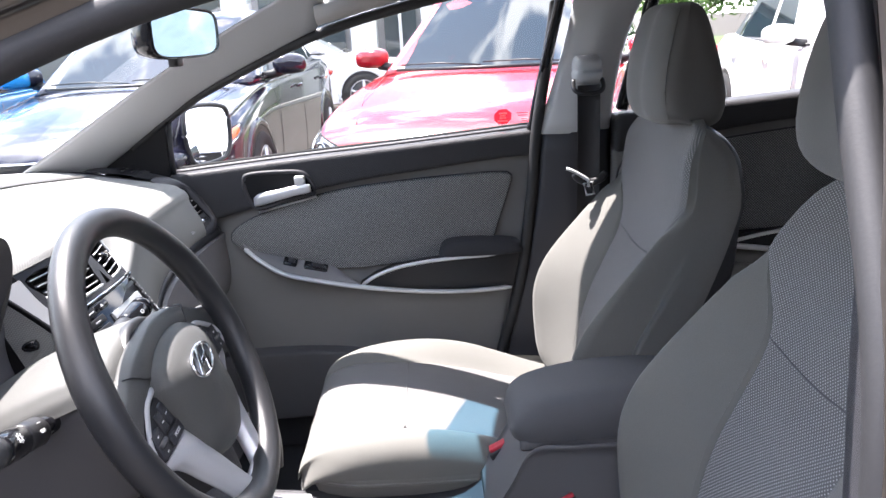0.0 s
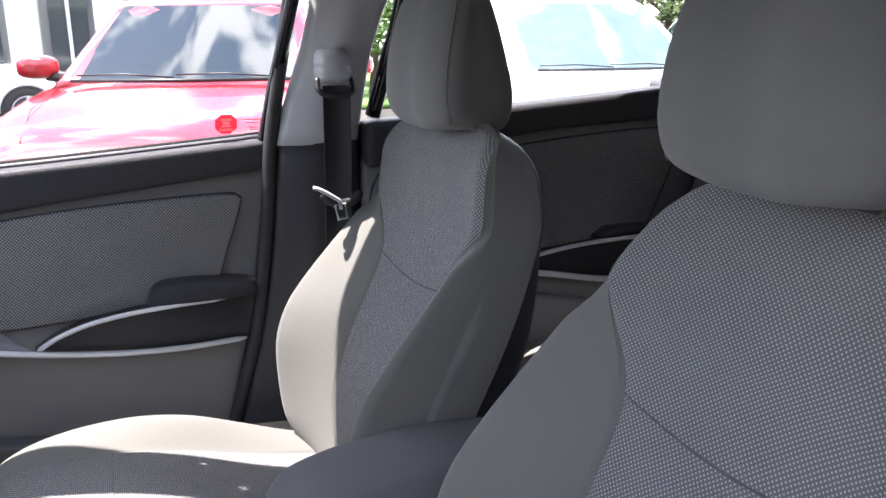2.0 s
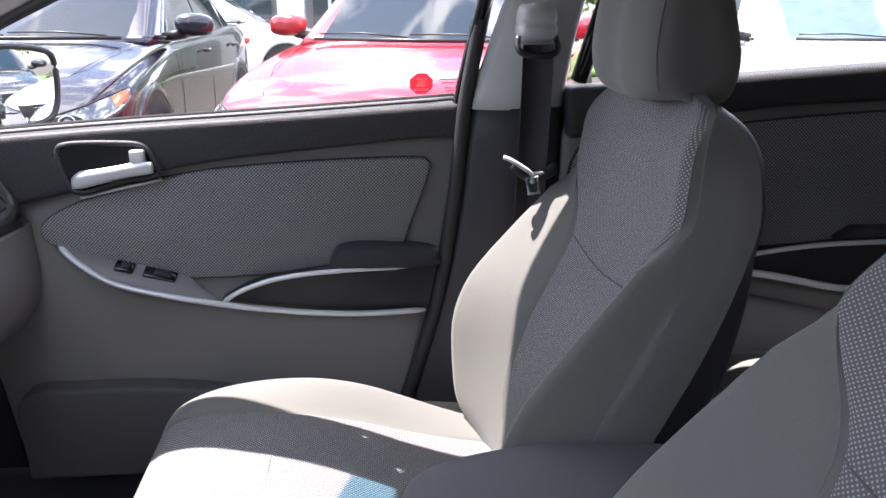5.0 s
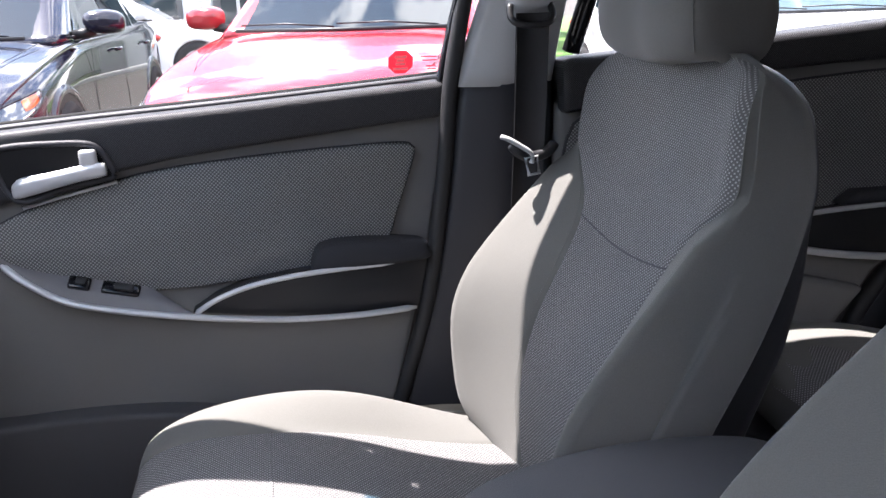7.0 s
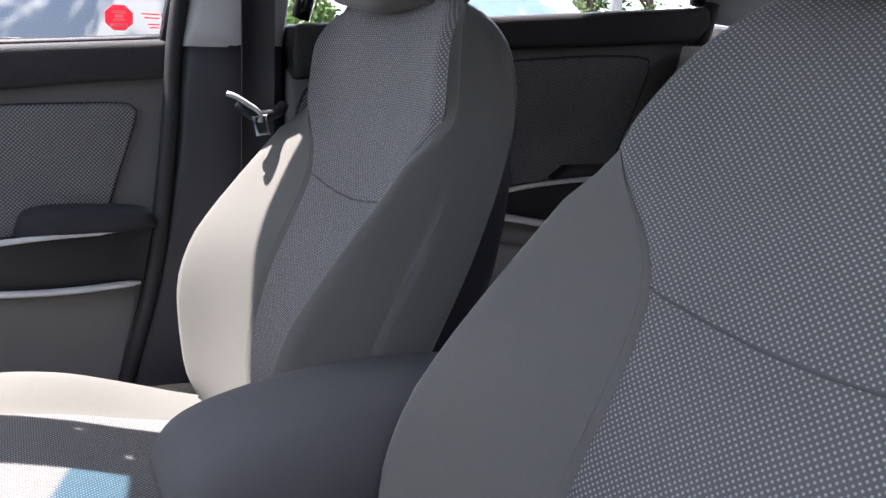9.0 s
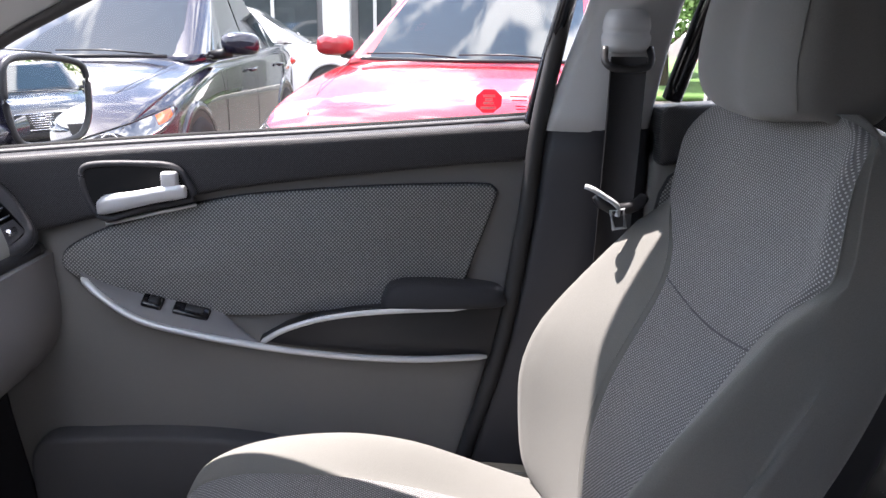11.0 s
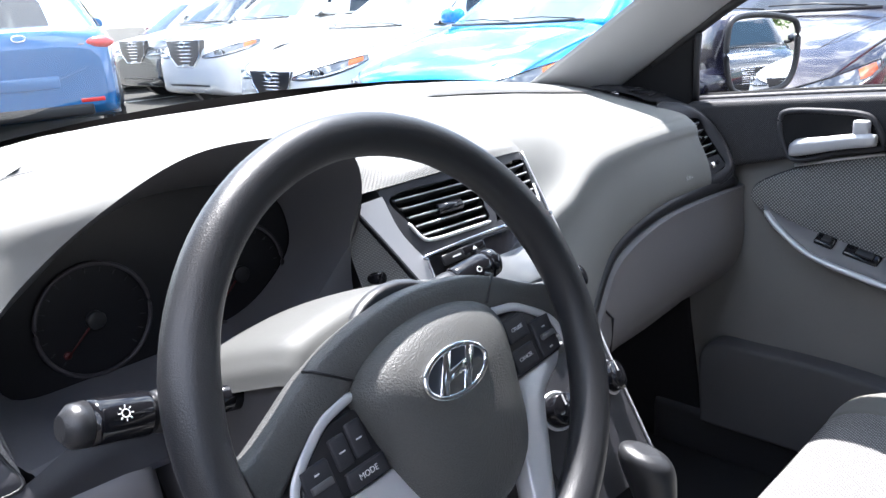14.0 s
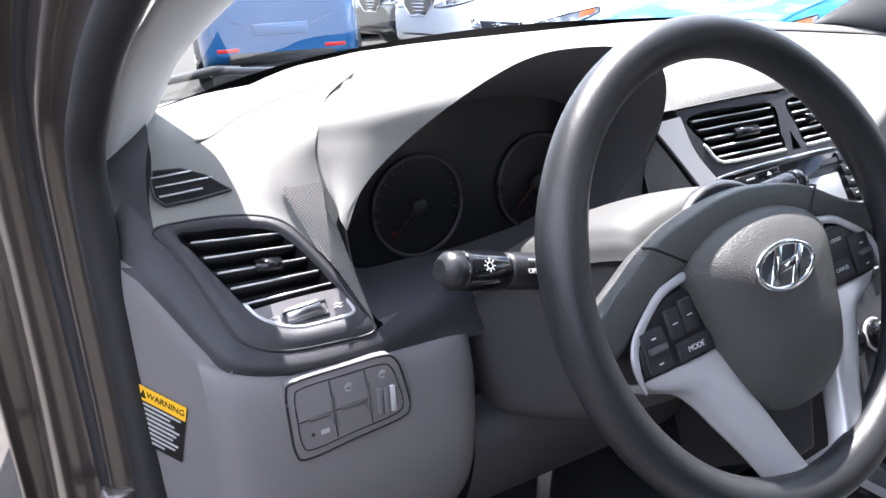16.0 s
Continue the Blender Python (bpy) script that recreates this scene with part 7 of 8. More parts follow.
# shoulder panel over the cover, running out to the rim on both sides
sh_rows = []
for x, yt, yb, h in ((-0.166, 0.006, -0.022, 0.014), (-0.150, 0.010, -0.022, 0.010), (-0.125, 0.022, -0.008, 0.008), (-0.098, 0.036, 0.006, 0.010), (-0.060, 0.049, 0.020, 0.014), (0.0, 0.057, 0.030, 0.016), (0.060, 0.049, 0.020, 0.014), (0.098, 0.036, 0.006, 0.010), (0.125, 0.022, -0.008, 0.008), (0.150, 0.010, -0.022, 0.010), (0.166, 0.006, -0.022, 0.014)):
    sh_rows.append([(x, yt, h - 0.022), (x, yt, h - 0.004), (x, yt - 0.005, h + 0.001), (x, (yt + yb) / 2, h + 0.003), (x, yb, h), (x, yb - 0.004, h - 0.022)])
part("shoulder_panel", on_wheel(loft(sh_rows, 60, 24)), "cover_grey", wheel, "grained charcoal upper spoke panel")
for sg in (-1, 1):
    part("panel_seam", on_wheel(tube([(sg * 0.072, 0.021, 0.0165), (sg * 0.094, 0.038, 0.0125), (sg * 0.096, 0.040, 0.004)], 0.0012, 6)), "black", wheel)
    corners = [(0.072, 0.007), (0.100, 0.006), (0.130, -0.012), (0.140, -0.030), (0.138, -0.049), (0.064, -0.048)]
    pod = []
    for k, p in enumerate(corners):
        a, b = np.array(corners[k - 1]), np.array(corners[(k + 1) % 6])
        p = np.array(p)
        for q in (p + (a - p) * 0.5, p + (a - p) * 0.14, p + (b - p) * 0.14):
            pod.append((sg * q[0], q[1]))
    pod_s = [tuple(p) for p in spline(pod, 50, True)]
    part("pod_base", on_wheel(slab([(x * 1.0 + sg * 0.002, y * 1.0) for x, y in pod_s], -0.012, 0.008, "xy", 0.002)), "leather", wheel)
    pd_ = part("switch_pod", on_wheel(slab([(sg * 0.103 + 0.92 * (x - sg * 0.103), -0.022 + 0.88 * (y + 0.022)) for x, y in pod_s], 0.006, 0.0125, "xy", 0.002)), "black", wheel, "black button pod")
    half_rim = spline([(sg * 0.073, 0.012), (sg * 0.100, 0.0065), (sg * 0.120, -0.005), (sg * 0.134, -0.016), (sg * 0.1405, -0.025), (sg * 0.1430, -0.038), (sg * 0.1415, -0.054)], 40)
    part("pod_rim", on_wheel(tube([(x, y, 0.0125) for x, y in half_rim], [0.002] + [0.0036] * 30 + [0.0036 - 0.0003 * k for k in range(9)], 10, flat=0.55)), "silver", wheel, "satin silver pod surround")
    if sg < 0:
        btns = [((-0.0905, -0.077), (-0.027, -0.003), None), ((-0.106, -0.0925), (-0.028, -0.006), None), ((-0.104, -0.070), (-0.045, -0.031), "MODE"), ((-0.134, -0.111), (-0.044, -0.014), None)]
    else:
        btns = [((0.080, 0.106), (-0.020, 0.000), "CRUISE"), ((0.076, 0.104), (-0.043, -0.025), "CANCEL"), ((0.110, 0.134), (-0.044, -0.012), None)]
    for (a0, a1), (b0, b1), word in btns:
        bt_ = part("button", on_wheel(box(min(a0, a1), max(a0, a1), b0, b1, 0.010, 0.0150, 0.002)), "dark", pd_)
        if word:
            lettering(word, 0.0058 if word == "MODE" else 0.0044, WM @ Matrix.Translation((0.014, -0.004, -0.0235)) @ Matrix.Translation(((a0 + a1) / 2, (b0 + b1) / 2, 0.0152)), "white_mark", bt_)
        else:
            part("mark", on_wheel(box((a0 + a1) / 2 - 0.0025, (a0 + a1) / 2 + 0.0025, (b0 + b1) / 2 - 0.0005, (b0 + b1) / 2 + 0.0005, 0.0150, 0.0153, 0.0)), "white_mark", bt_)
    part("toggle", on_wheel(box(min(sg * 0.114, sg * 0.131), max(sg * 0.114, sg * 0.131), -0.0305, -0.0255, 0.0145, 0.0185, 0.0015)), "bin_grey", pd_, "raised toggle bar")
    for zz_ in (-0.0205, -0.0385):
        part("mark", on_wheel(box(sg * 0.1225 - 0.002, sg * 0.1225 + 0.002, zz_ - 0.0006, zz_ + 0.0006, 0.0150, 0.0153, 0.0)), "white_mark", pd_)
    # lower silver spokes
    lo = []
    for y, xi, xo, hh in ((-0.047, 0.060, 0.142, 0.0075), (-0.056, 0.058, 0.130, 0.0095), (-0.066, 0.056, 0.106, 0.0115), (-0.080, 0.052, 0.094, 0.0130), (-0.100, 0.043, 0.083, 0.0145), (-0.125, 0.034, 0.069, 0.0165), (-0.150, 0.024, 0.057, 0.0185), (-0.168, 0.014, 0.049, 0.0195)):
        lo.append([(sg * xi, y, hh - 0.014), (sg * (xi + 0.001), y, hh - 0.001), (sg * (xi + 0.006), y, hh + 0.003), (sg * (xi + (xo - xi) * 0.55), y, hh + 0.004), (sg * (xo - 0.006), y, hh), (sg * xo, y, hh - 0.006), (sg * xo, y, hh - 0.014)])
    part("lower_spoke", on_wheel(loft(lo, 26, 28)), "silver", wheel, "satin silver lower spoke")
part("spoke_bridge", on_wheel(loft([[(x, -0.157, 0.008), (x, -0.155, 0.018), (x, -0.163, 0.023), (x, -0.172, 0.019), (x, -0.172, 0.008)] for x in (-0.042, -0.015, 0.015, 0.042)], 10, 16)), "silver", wheel)
part("lower_infill", on_wheel(slab([(-0.045, -0.085), (0.045, -0.085), (0.014, -0.158), (-0.014, -0.158)], -0.02, -0.002, "xy", 0.004)), "dark", wheel, "charcoal lower spoke infill")
em = [(-0.002 + 0.0305 * math.cos(q), 0.0160 * math.sin(q)) for q in np.linspace(0, 2 * math.pi, 48, endpoint=False)]
eb = part("emblem", on_cover(tube([(x, y, 0.0280) for x, y in em], 0.0022, 8, True)), "chrome", wheel, "oval chrome emblem")
part("emblem_ground", on_cover(slab(em, 0.0200, 0.0276, "xy", 0.0)), "satin_dark", eb)
for pts in ([(-0.0235, -0.0095), (-0.0160, -0.0128), (0.0015, 0.0142), (-0.0060, 0.0150)], [(0.0235, 0.0095), (0.0160, 0.0128), (-0.0015, -0.0142), (0.0060, -0.0150)], [(-0.0135, -0.0050), (-0.0085, 0.0022), (0.0135, 0.0050), (0.0085, -0.0022)]):
    part("emblem_bar", on_cover(slab([(x - 0.002, y) for x, y in pts], 0.027, 0.0298, "xy", 0.0008)), "chrome", eb)

# ---- mirrors ----
rv = thing("rear_view_mirror", (-0.27, 1.2, 1.21), "black rear view mirror hung from the windscreen", "mirror")
rvm = Matrix.Translation((-0.285, 1.202, 1.216)) @ Matrix.Rotation(radians(-11), 4, "Z") @ Matrix.Rotation(radians(1.0), 4, "Y")
ro = [(0.098 * math.copysign(abs(math.cos(q)) ** 0.45, math.cos(q)), 0.034 * math.copysign(abs(math.sin(q)) ** 0.5, math.sin(q))) for q in np.linspace(0, 2 * math.pi, 48, endpoint=False)]
rr_ = []
for s, h in ((0.90, 0.006), (0.97, 0.010), (1.0, 0.004), (0.99, -0.006), (0.9, -0.024), (0.6, -0.036), (0.2, -0.038)):
    rr_.append([(h, a * (s if s > 0.95 else s), b * s) for a, b in ro])
part("housing", moved(grid_bm(rr_, True, False), rvm), "gloss_black", rv, "black mirror housing")
part("mirror_glass", moved(slab([(a * 0.93, b * 0.90) for a, b in ro], 0.005, 0.0075, "yz", 0.0), rvm), "mirror", rv)
part("lever", moved(box(-0.02, -0.006, -0.012, 0.008, -0.045, -0.03, 0.003), rvm), "black", rv)
part("stem", tube([(-0.31, 1.20, 1.225), (-0.335, 1.205, 1.255), (-0.36, YC, 1.285)], [0.012, 0.010, 0.016], 10), "black", rv)

dm = thing("door_mirror", (-0.52, 2.0, 0.95), "dark exterior door mirror reflecting parked cars", "mirror")
sm = Matrix.Translation((-0.514, 2.072, 0.981)) @ Matrix.Rotation(radians(-21), 4, "Z") @ Matrix.Rotation(radians(-2.5), 4, "Y")
so = spline([(-0.088, 0.035), (-0.075, 0.062), (-0.02, 0.068), (0.06, 0.060), (0.092, 0.045), (0.094, 0.0), (0.082, -0.04), (0.05, -0.062), (-0.03, -0.066), (-0.075, -0.055), (-0.090, -0.01)], 56, True) * np.array((1.0, 1.1))
sr = []
for s, h in ((0.93, 0.0), (1.0, 0.006), (1.07, 0.0), (1.10, -0.02), (1.06, -0.06), (0.9, -0.095), (0.55, -0.115), (0.15, -0.12)):
    sr.append([(h, a * s, b * s) for a, b in so])
part("housing", moved(grid_bm(sr, True, False), sm), "paint_navy", dm, "dark painted mirror housing")
part("mirror_glass", moved(slab([(a * 0.95, b * 0.95) for a, b in so], 0.001, 0.004, "yz", 0.0), sm), "mirror", dm)
part("glass_surround", moved(tube([(0.004, a * 0.985, b * 0.985) for a, b in so], 0.006, 8, True), sm), "black", dm, "black glass surround")
part("foot", tube([(-0.60, 1.90, 0.935), (-0.575, 1.97, 0.935), (-0.55, 2.03, 0.945)], [0.03, 0.026, 0.03], 12), "paint_navy", dm)
# wipers on the windscreen
for y0, x0, y1, x1 in ((1.45, -1.05, 1.02, -1.03), (0.85, -1.03, 0.55, -0.90)):
    wp = thing("wiper", (x0, y0, 0.97), "black windscreen wiper at rest", "wiper", "wipers")
    part("wiper_arm", tube([(x0 - 0.03, y0, 0.948), ((x0 + x1) / 2 - 0.04, (y0 + y1) / 2, 0.966), (x1 - 0.035, y1, 0.962)], 0.006, 8), "black", wp)
    part("blade", tube([(x0 - 0.02, y0 - 0.1, 0.962), ((x0 + x1) / 2 - 0.03, (y0 + y1) / 2, 0.970), (x1 - 0.025, y1, 0.960)], 0.005, 6), "rubber", wp)


# ---- the car park ----
def ground_sheet():
    bm = bmesh.new()
    for x, y in ((-900, -900), (900, -900), (900, 900), (-900, 900)):
        bm.verts.new((x, y, 0))
    bm.faces.new(bm.verts)
    return bm


single("ground", ground_sheet(), "asphalt", "sun-bleached asphalt of the car park", "ground", kind="structure")
for k in range(11):
    x = 4.6 - 2.35 * k
    single("parking_line", moved(box(-0.05, 0.05, -2.4, 2.4, 0.004, 0.006, 0.0), Matrix.Translation((x, 6.3 + 0.09 * k, 0)) @ Matrix.Rotation(radians(-6), 4, "Z")), "line", "worn white parking bay line", "road marking", "bay lines", "structure")
single("kerb", box(-30, 3.2, 18.0, 18.25, 0.0, 0.14, 0.03), "kerb", "pale concrete kerb before the building", "kerb", kind="structure")
single("verge", box(3.4, 60, 14.5, 40, 0.0, 0.10, 0.05), "grass", "grass verge with trees", "grass", kind="structure")


def ell(center, size, rot, seg=16):
    bm = bmesh.new()
    bmesh.ops.create_uvsphere(bm, u_segments=seg, v_segments=seg // 2 + 2, radius=1)
    for f in bm.faces:
        f.smooth = True
    return moved(bm, Matrix.Translation(center) @ Euler([radians(a) for a in rot]).to_matrix().to_4x4() @ Matrix.Diagonal((*size, 1)))


def make_car(nm, label, paint_name, C, heading, L=4.45, W=1.76, H=1.45, suv=False, screen="car_glass", sill_black=False):
    """A parked car, built nose to +x and then turned; heading in degrees, C its middle on the ground."""
    T = Matrix.Translation((C[0], C[1], 0)) @ Matrix.Rotation(radians(heading), 4, "Z")
    car = thing(nm, (0, 0, 0), label, "car", "parked cars")

    def put(n, bm, m_name, par=None, lab=""):
        return part(n, bm, m_name, par or car, lab)
    h = L / 2
    w = W / 2
    hz = 0.15 if suv else 0.0
    bz = 0.22 if suv else 0.17
    belt_z = 0.93 + hz
    lz = 0.86 if suv else 0.61
    # stations: x, bottom, shoulder height, centre height, half width, shoulder half width
    S = [(h, bz + 0.16, 0.50 + hz * 0.8, 0.56 + hz, w * 0.60, w * 0.52), (h - 0.04, bz + 0.05, 0.58 + hz, 0.64 + hz, w * 0.80, w * 0.68), (h - 0.16, bz, 0.65 + hz, 0.72 + hz, w * 0.92, w * 0.80), (h - 0.40, bz, 0.74 + hz, 0.80 + hz, w * 0.985, w * 0.86), (h - 0.75, bz, 0.82 + hz, 0.875 + hz, w, w * 0.885), (h - 1.18, bz, 0.89 + hz, 0.935 + hz, w, w * 0.90), (h - 1.5, bz, 0.915 + hz, 0.94 + hz, w, w * 0.915),
         (0.0, bz, belt_z, belt_z + 0.01, w, w * 0.92), (-h + 1.2, bz, belt_z + 0.03, belt_z + 0.04, w, w * 0.915), (-h + 0.75, bz, belt_z + 0.045, belt_z + 0.07, w * 0.99, w * 0.90), (-h + 0.3, bz + 0.04, belt_z + 0.04, belt_z + 0.085, w * 0.95, w * 0.84), (-h + 0.08, bz + 0.10, belt_z - 0.02, belt_z + 0.05, w * 0.88, w * 0.76), (-h, bz + 0.18, belt_z - 0.16, belt_z - 0.12, w * 0.78, w * 0.66)]
    secs = []
    for x, zb, zs, zt, ww, ws in S:
        zm = (zb + zs) / 2
        secs.append([(x, 0, zb), (x, -ww * 0.88, zb), (x, -ww * 0.985, zb + 0.09), (x, -ww, zm), (x, -ww * 0.985, zs - 0.10), (x, -ws - 0.035, zs - 0.02), (x, -ws, zs + 0.004), (x, -ws * 0.6, (zs + zt) / 2 + 0.018), (x, 0, zt), (x, ws * 0.6, (zs + zt) / 2 + 0.018), (x, ws, zs + 0.004), (x, ws + 0.035, zs - 0.02), (x, ww * 0.985, zs - 0.10), (x, ww, zm), (x, ww * 0.985, zb + 0.09), (x, ww * 0.88, zb)])
    shell = loft(secs, 44, 64)
    tree = BVHTree.FromBMesh(shell)
    put("body", shell, paint_name)

    def skin(sg, turn, z, lift=0.006):
        """The place on the nose at a height, as seen from a point inside it; turn in degrees away from straight ahead."""
        d = Vector((math.cos(radians(turn)), sg * math.sin(radians(turn)), 0))
        o = Vector((h - 1.0, sg * w * 0.30, z))
        hit = tree.ray_cast(o + d * 3, -d)
        return tuple(hit[0] + d * lift) if hit[0] else tuple(o + d * 0.9)

    def lamp_band(sg, rows, lift):
        """A patch on the nose; rows of (turn, low, high)."""
        fine = spline(rows, 22)
        return [[skin(sg, a, lo + (hi - lo) * k / 5 + hz, lift) for k in range(6)] for a, lo, hi in fine]
    # greenhouse
    xr0, xr1 = (h - 2.05, -h + (0.75 if suv else 1.30))
    xc, xd = h - 1.20, -h + (0.18 if suv else 0.55)
    rz = H
    roofw = w * 0.70
    bw = w * 0.90
    cage = []
    for s, z in ((0.0, belt_z - 0.02), (0.35, 0), (0.7, 0), (0.9, 0), (0.97, 0), (1.0, 0)):
        z = belt_z - 0.02 + (rz - belt_z + 0.02) * (s if s < 0.9 else 0.9 + (s - 0.9) * 1.0)
        f = s if s <= 0.9 else 0.9 + (s - 0.9) * 2.2
        xa, xb = xc + (xr0 - xc) * min(f, 1.15), xd + (xr1 - xd) * min(f, 1.1)
        ww = bw + (roofw - bw) * min(f, 1.25)
        cage.append([(xa - 0.12, -ww, z), (xa - 0.03, -ww * 0.75, z), (xa, 0, z), (xa - 0.03, ww * 0.75, z), (xa - 0.12, ww, z), ((xa + xb) / 2 + 0.3, ww * 1.01, z), ((xa + xb) / 2 - 0.3, ww * 1.01, z), (xb + 0.14, ww * 0.97, z), (xb + 0.02, ww * 0.7, z), (xb, 0, z), (xb + 0.02, -ww * 0.7, z), (xb + 0.14, -ww * 0.97, z), ((xa + xb) / 2 - 0.3, -ww * 1.01, z), ((xa + xb) / 2 + 0.3, -ww * 1.01, z)])
    put("roof", loft(cage, 18, 64), paint_name)

    def on_cage(s, yf, front=True):
        xa = xc + (xr0 - xc) * s if front else xd + (xr1 - xd) * s
        ww = bw + (roofw - bw) * s
        z = belt_z - 0.02 + (rz - belt_z + 0.02) * s
        sg = 1 if front else -1
        return (xa - sg * 0.035 * abs(yf) ** 1.3 * 1.6 + sg * 0.014, yf * ww * 0.86, z + 0.004)
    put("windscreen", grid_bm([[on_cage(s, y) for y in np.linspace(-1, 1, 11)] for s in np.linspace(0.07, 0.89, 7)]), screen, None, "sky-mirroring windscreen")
    put("rear_window", grid_bm([[on_cage(s, y, False) for y in np.linspace(-0.95, 0.95, 9)] for s in np.linspace(0.12, 0.86, 5)]), "car_glass", None, "tinted rear window")
    for sg in (-1, 1):
        mid = (xc + xd) / 2 + 0.05
        wins = [[(xc - 0.34, 0.10), (mid + 0.06, 0.10), (mid + 0.04, 0.86), (xr0 - 0.10, 0.86)], [(mid - 0.04, 0.10), (xd + 0.55, 0.10), (xd + (0.55 if suv else 0.62), 0.5), (xr1 + 0.18, 0.86), (mid - 0.05, 0.86)], [(xd + 0.49, 0.12), (xd + 0.27, 0.14), (xr1 + 0.08, 0.74), (xd + (0.50 if suv else 0.56), 0.52)]]
        for poly in wins:
            bm = bmesh.new()
            vs = []
            for x, s in poly:
                ww = (bw + (roofw - bw) * s) * 1.008 + 0.008
                vs.append(bm.verts.new((x, sg * ww, belt_z - 0.02 + (rz - belt_z + 0.02) * s)))
            bm.faces.new(vs)
            put("side_window", bm, "car_glass", None, "tinted side window")
        put("belt_trim", tube([(xc - 0.25, sg * (bw + 0.012), belt_z + 0.012), (0, sg * (bw * 1.01 + 0.014), belt_z + 0.015), (xd + 0.3, sg * (bw * 0.98 + 0.012), belt_z + 0.03)], 0.010, 6), "black")
        # door mirrors
        mr = put("door_mirror", moved(loft([[(x, y * k, z * k) for y, z in ((-0.115, 0.045), (-0.06, 0.072), (0.03, 0.075), (0.105, 0.05), (0.122, 0.0), (0.10, -0.055), (0.0, -0.07), (-0.09, -0.058), (-0.122, -0.01))] for x, k in ((-0.055, 0.88), (-0.05, 0.97), (-0.02, 1.0), (0.03, 0.94), (0.065, 0.72), (0.080, 0.3))], 14, 36), Matrix.Translation((xc - 0.36, sg * (w + 0.10), belt_z + 0.09)) @ Matrix.Rotation(radians(sg * 12), 4, "Z") @ Matrix.Diagonal((1, sg, 1, 1))), paint_name, None, "painted door mirror")
        put("mirror_foot", tube([(xc - 0.34, sg * (bw + 0.0), belt_z + 0.02), (xc - 0.36, sg * (w + 0.04), belt_z + 0.04)], 0.03, 8), "black", mr)
        # lamps
        LAMP = [(7, 0.535, 0.553), (13, 0.530, 0.580), (20, 0.535, 0.615), (28, 0.550, 0.650), (36, 0.580, 0.680), (45, 0.625, 0.705), (53, 0.675, 0.722)]
        hl = put("headlamp", grid_bm(lamp_band(sg, LAMP, 0.005)), "lamp_glass", None, "clear wraparound headlamp")
        fine = spline(LAMP, 22)
        rim_pts = [skin(sg, a, lo + hz, 0.006) for a, lo, hi in fine] + [skin(sg, a, hi + hz, 0.006) for a, lo, hi in fine[::-1]]
        put("lamp_edge", tube(rim_pts, 0.0055, 6, True), "gloss_black", hl)
        put("lamp_strip", tube([skin(sg, a, lo + 0.016 + hz, 0.010) for a, lo, hi in fine[2:19]], 0.007, 6), "chrome", hl, "bright running lamp strip")
        eye_at = Vector(skin(sg, 25, 0.588 + hz, 0.006))
        face_m = Matrix.Translation(eye_at) @ Matrix.Rotation(radians(sg * 24), 4, "Z")
        put("lamp_bay", ell(tuple(eye_at), (0.012, 0.080, 0.040), (0, 0, sg * 25)), "gloss_black", hl)
        put("lamp_ring", moved(tube([(0.008, 0.037 * math.cos(q), 0.037 * math.sin(q)) for q in np.linspace(0, 2 * math.pi, 24, endpoint=False)], 0.006, 6, True), face_m), "chrome", hl)
        put("lamp_eye", ell(tuple(eye_at), (0.022, 0.027, 0.027), (0, 0, sg * 24)), "lamp_glass", hl)
        put("indicator", grid_bm(lamp_band(sg, [(41, 0.640, 0.686), (45, 0.650, 0.700), (50, 0.676, 0.710)], 0.008)), "amber", hl, "amber indicator")
        fb = put("fog_bay", ell((h - 0.14, sg * w * 0.66, 0.42 + hz * 0.6), (0.06, 0.16, 0.07), (0, 0, -sg * 25)), "black", None, "black fog lamp bay")
        put("fog_lamp", ell((h - 0.10, sg * w * 0.66, 0.42 + hz * 0.6), (0.04, 0.05, 0.045), (0, 0, -sg * 25)), "lamp_glass", fb)
        tl = put("tail_lamp", ell((-h + 0.16, sg * w * 0.72, belt_z - 0.10), (0.15, 0.22, 0.075), (0, 0, sg * 24)), "tail_red", None, "red tail lamp")
        put("reverse_lens", ell((-h + 0.07, sg * w * 0.58, belt_z - 0.11), (0.06, 0.08, 0.03), (0, 0, sg * 14)), "lamp_glass", tl)
        put("reflector", box(-h - 0.004, -h + 0.06, sg * w * 0.62 - 0.11, sg * w * 0.62 + 0.11, 0.43, 0.47, 0.006), "tail_red")
        put("door_seam", tube([(xc - 0.36, sg * (w + 0.001), belt_z - 0.06), (xc - 0.34, sg * (w + 0.003), 0.5), (xc - 0.28, sg * (w - 0.004), 0.27)], 0.0015, 5), "black")
        put("door_seam", tube([(-0.22, sg * (w + 0.001), belt_z - 0.06), (-0.22, sg * (w + 0.003), 0.5), (-0.2, sg * (w - 0.004), 0.27)], 0.0015, 5), "black")
        for xh in (0.05, -0.98):
            put("door_handle", tube([(xh, sg * (w + 0.012), belt_z - 0.10), (xh - 0.09, sg * (w + 0.028), belt_z - 0.095), (xh - 0.18, sg * (w + 0.012), belt_z - 0.09)], 0.012, 8), paint_name)
        # wheels
        R = 0.35 if suv else 0.315
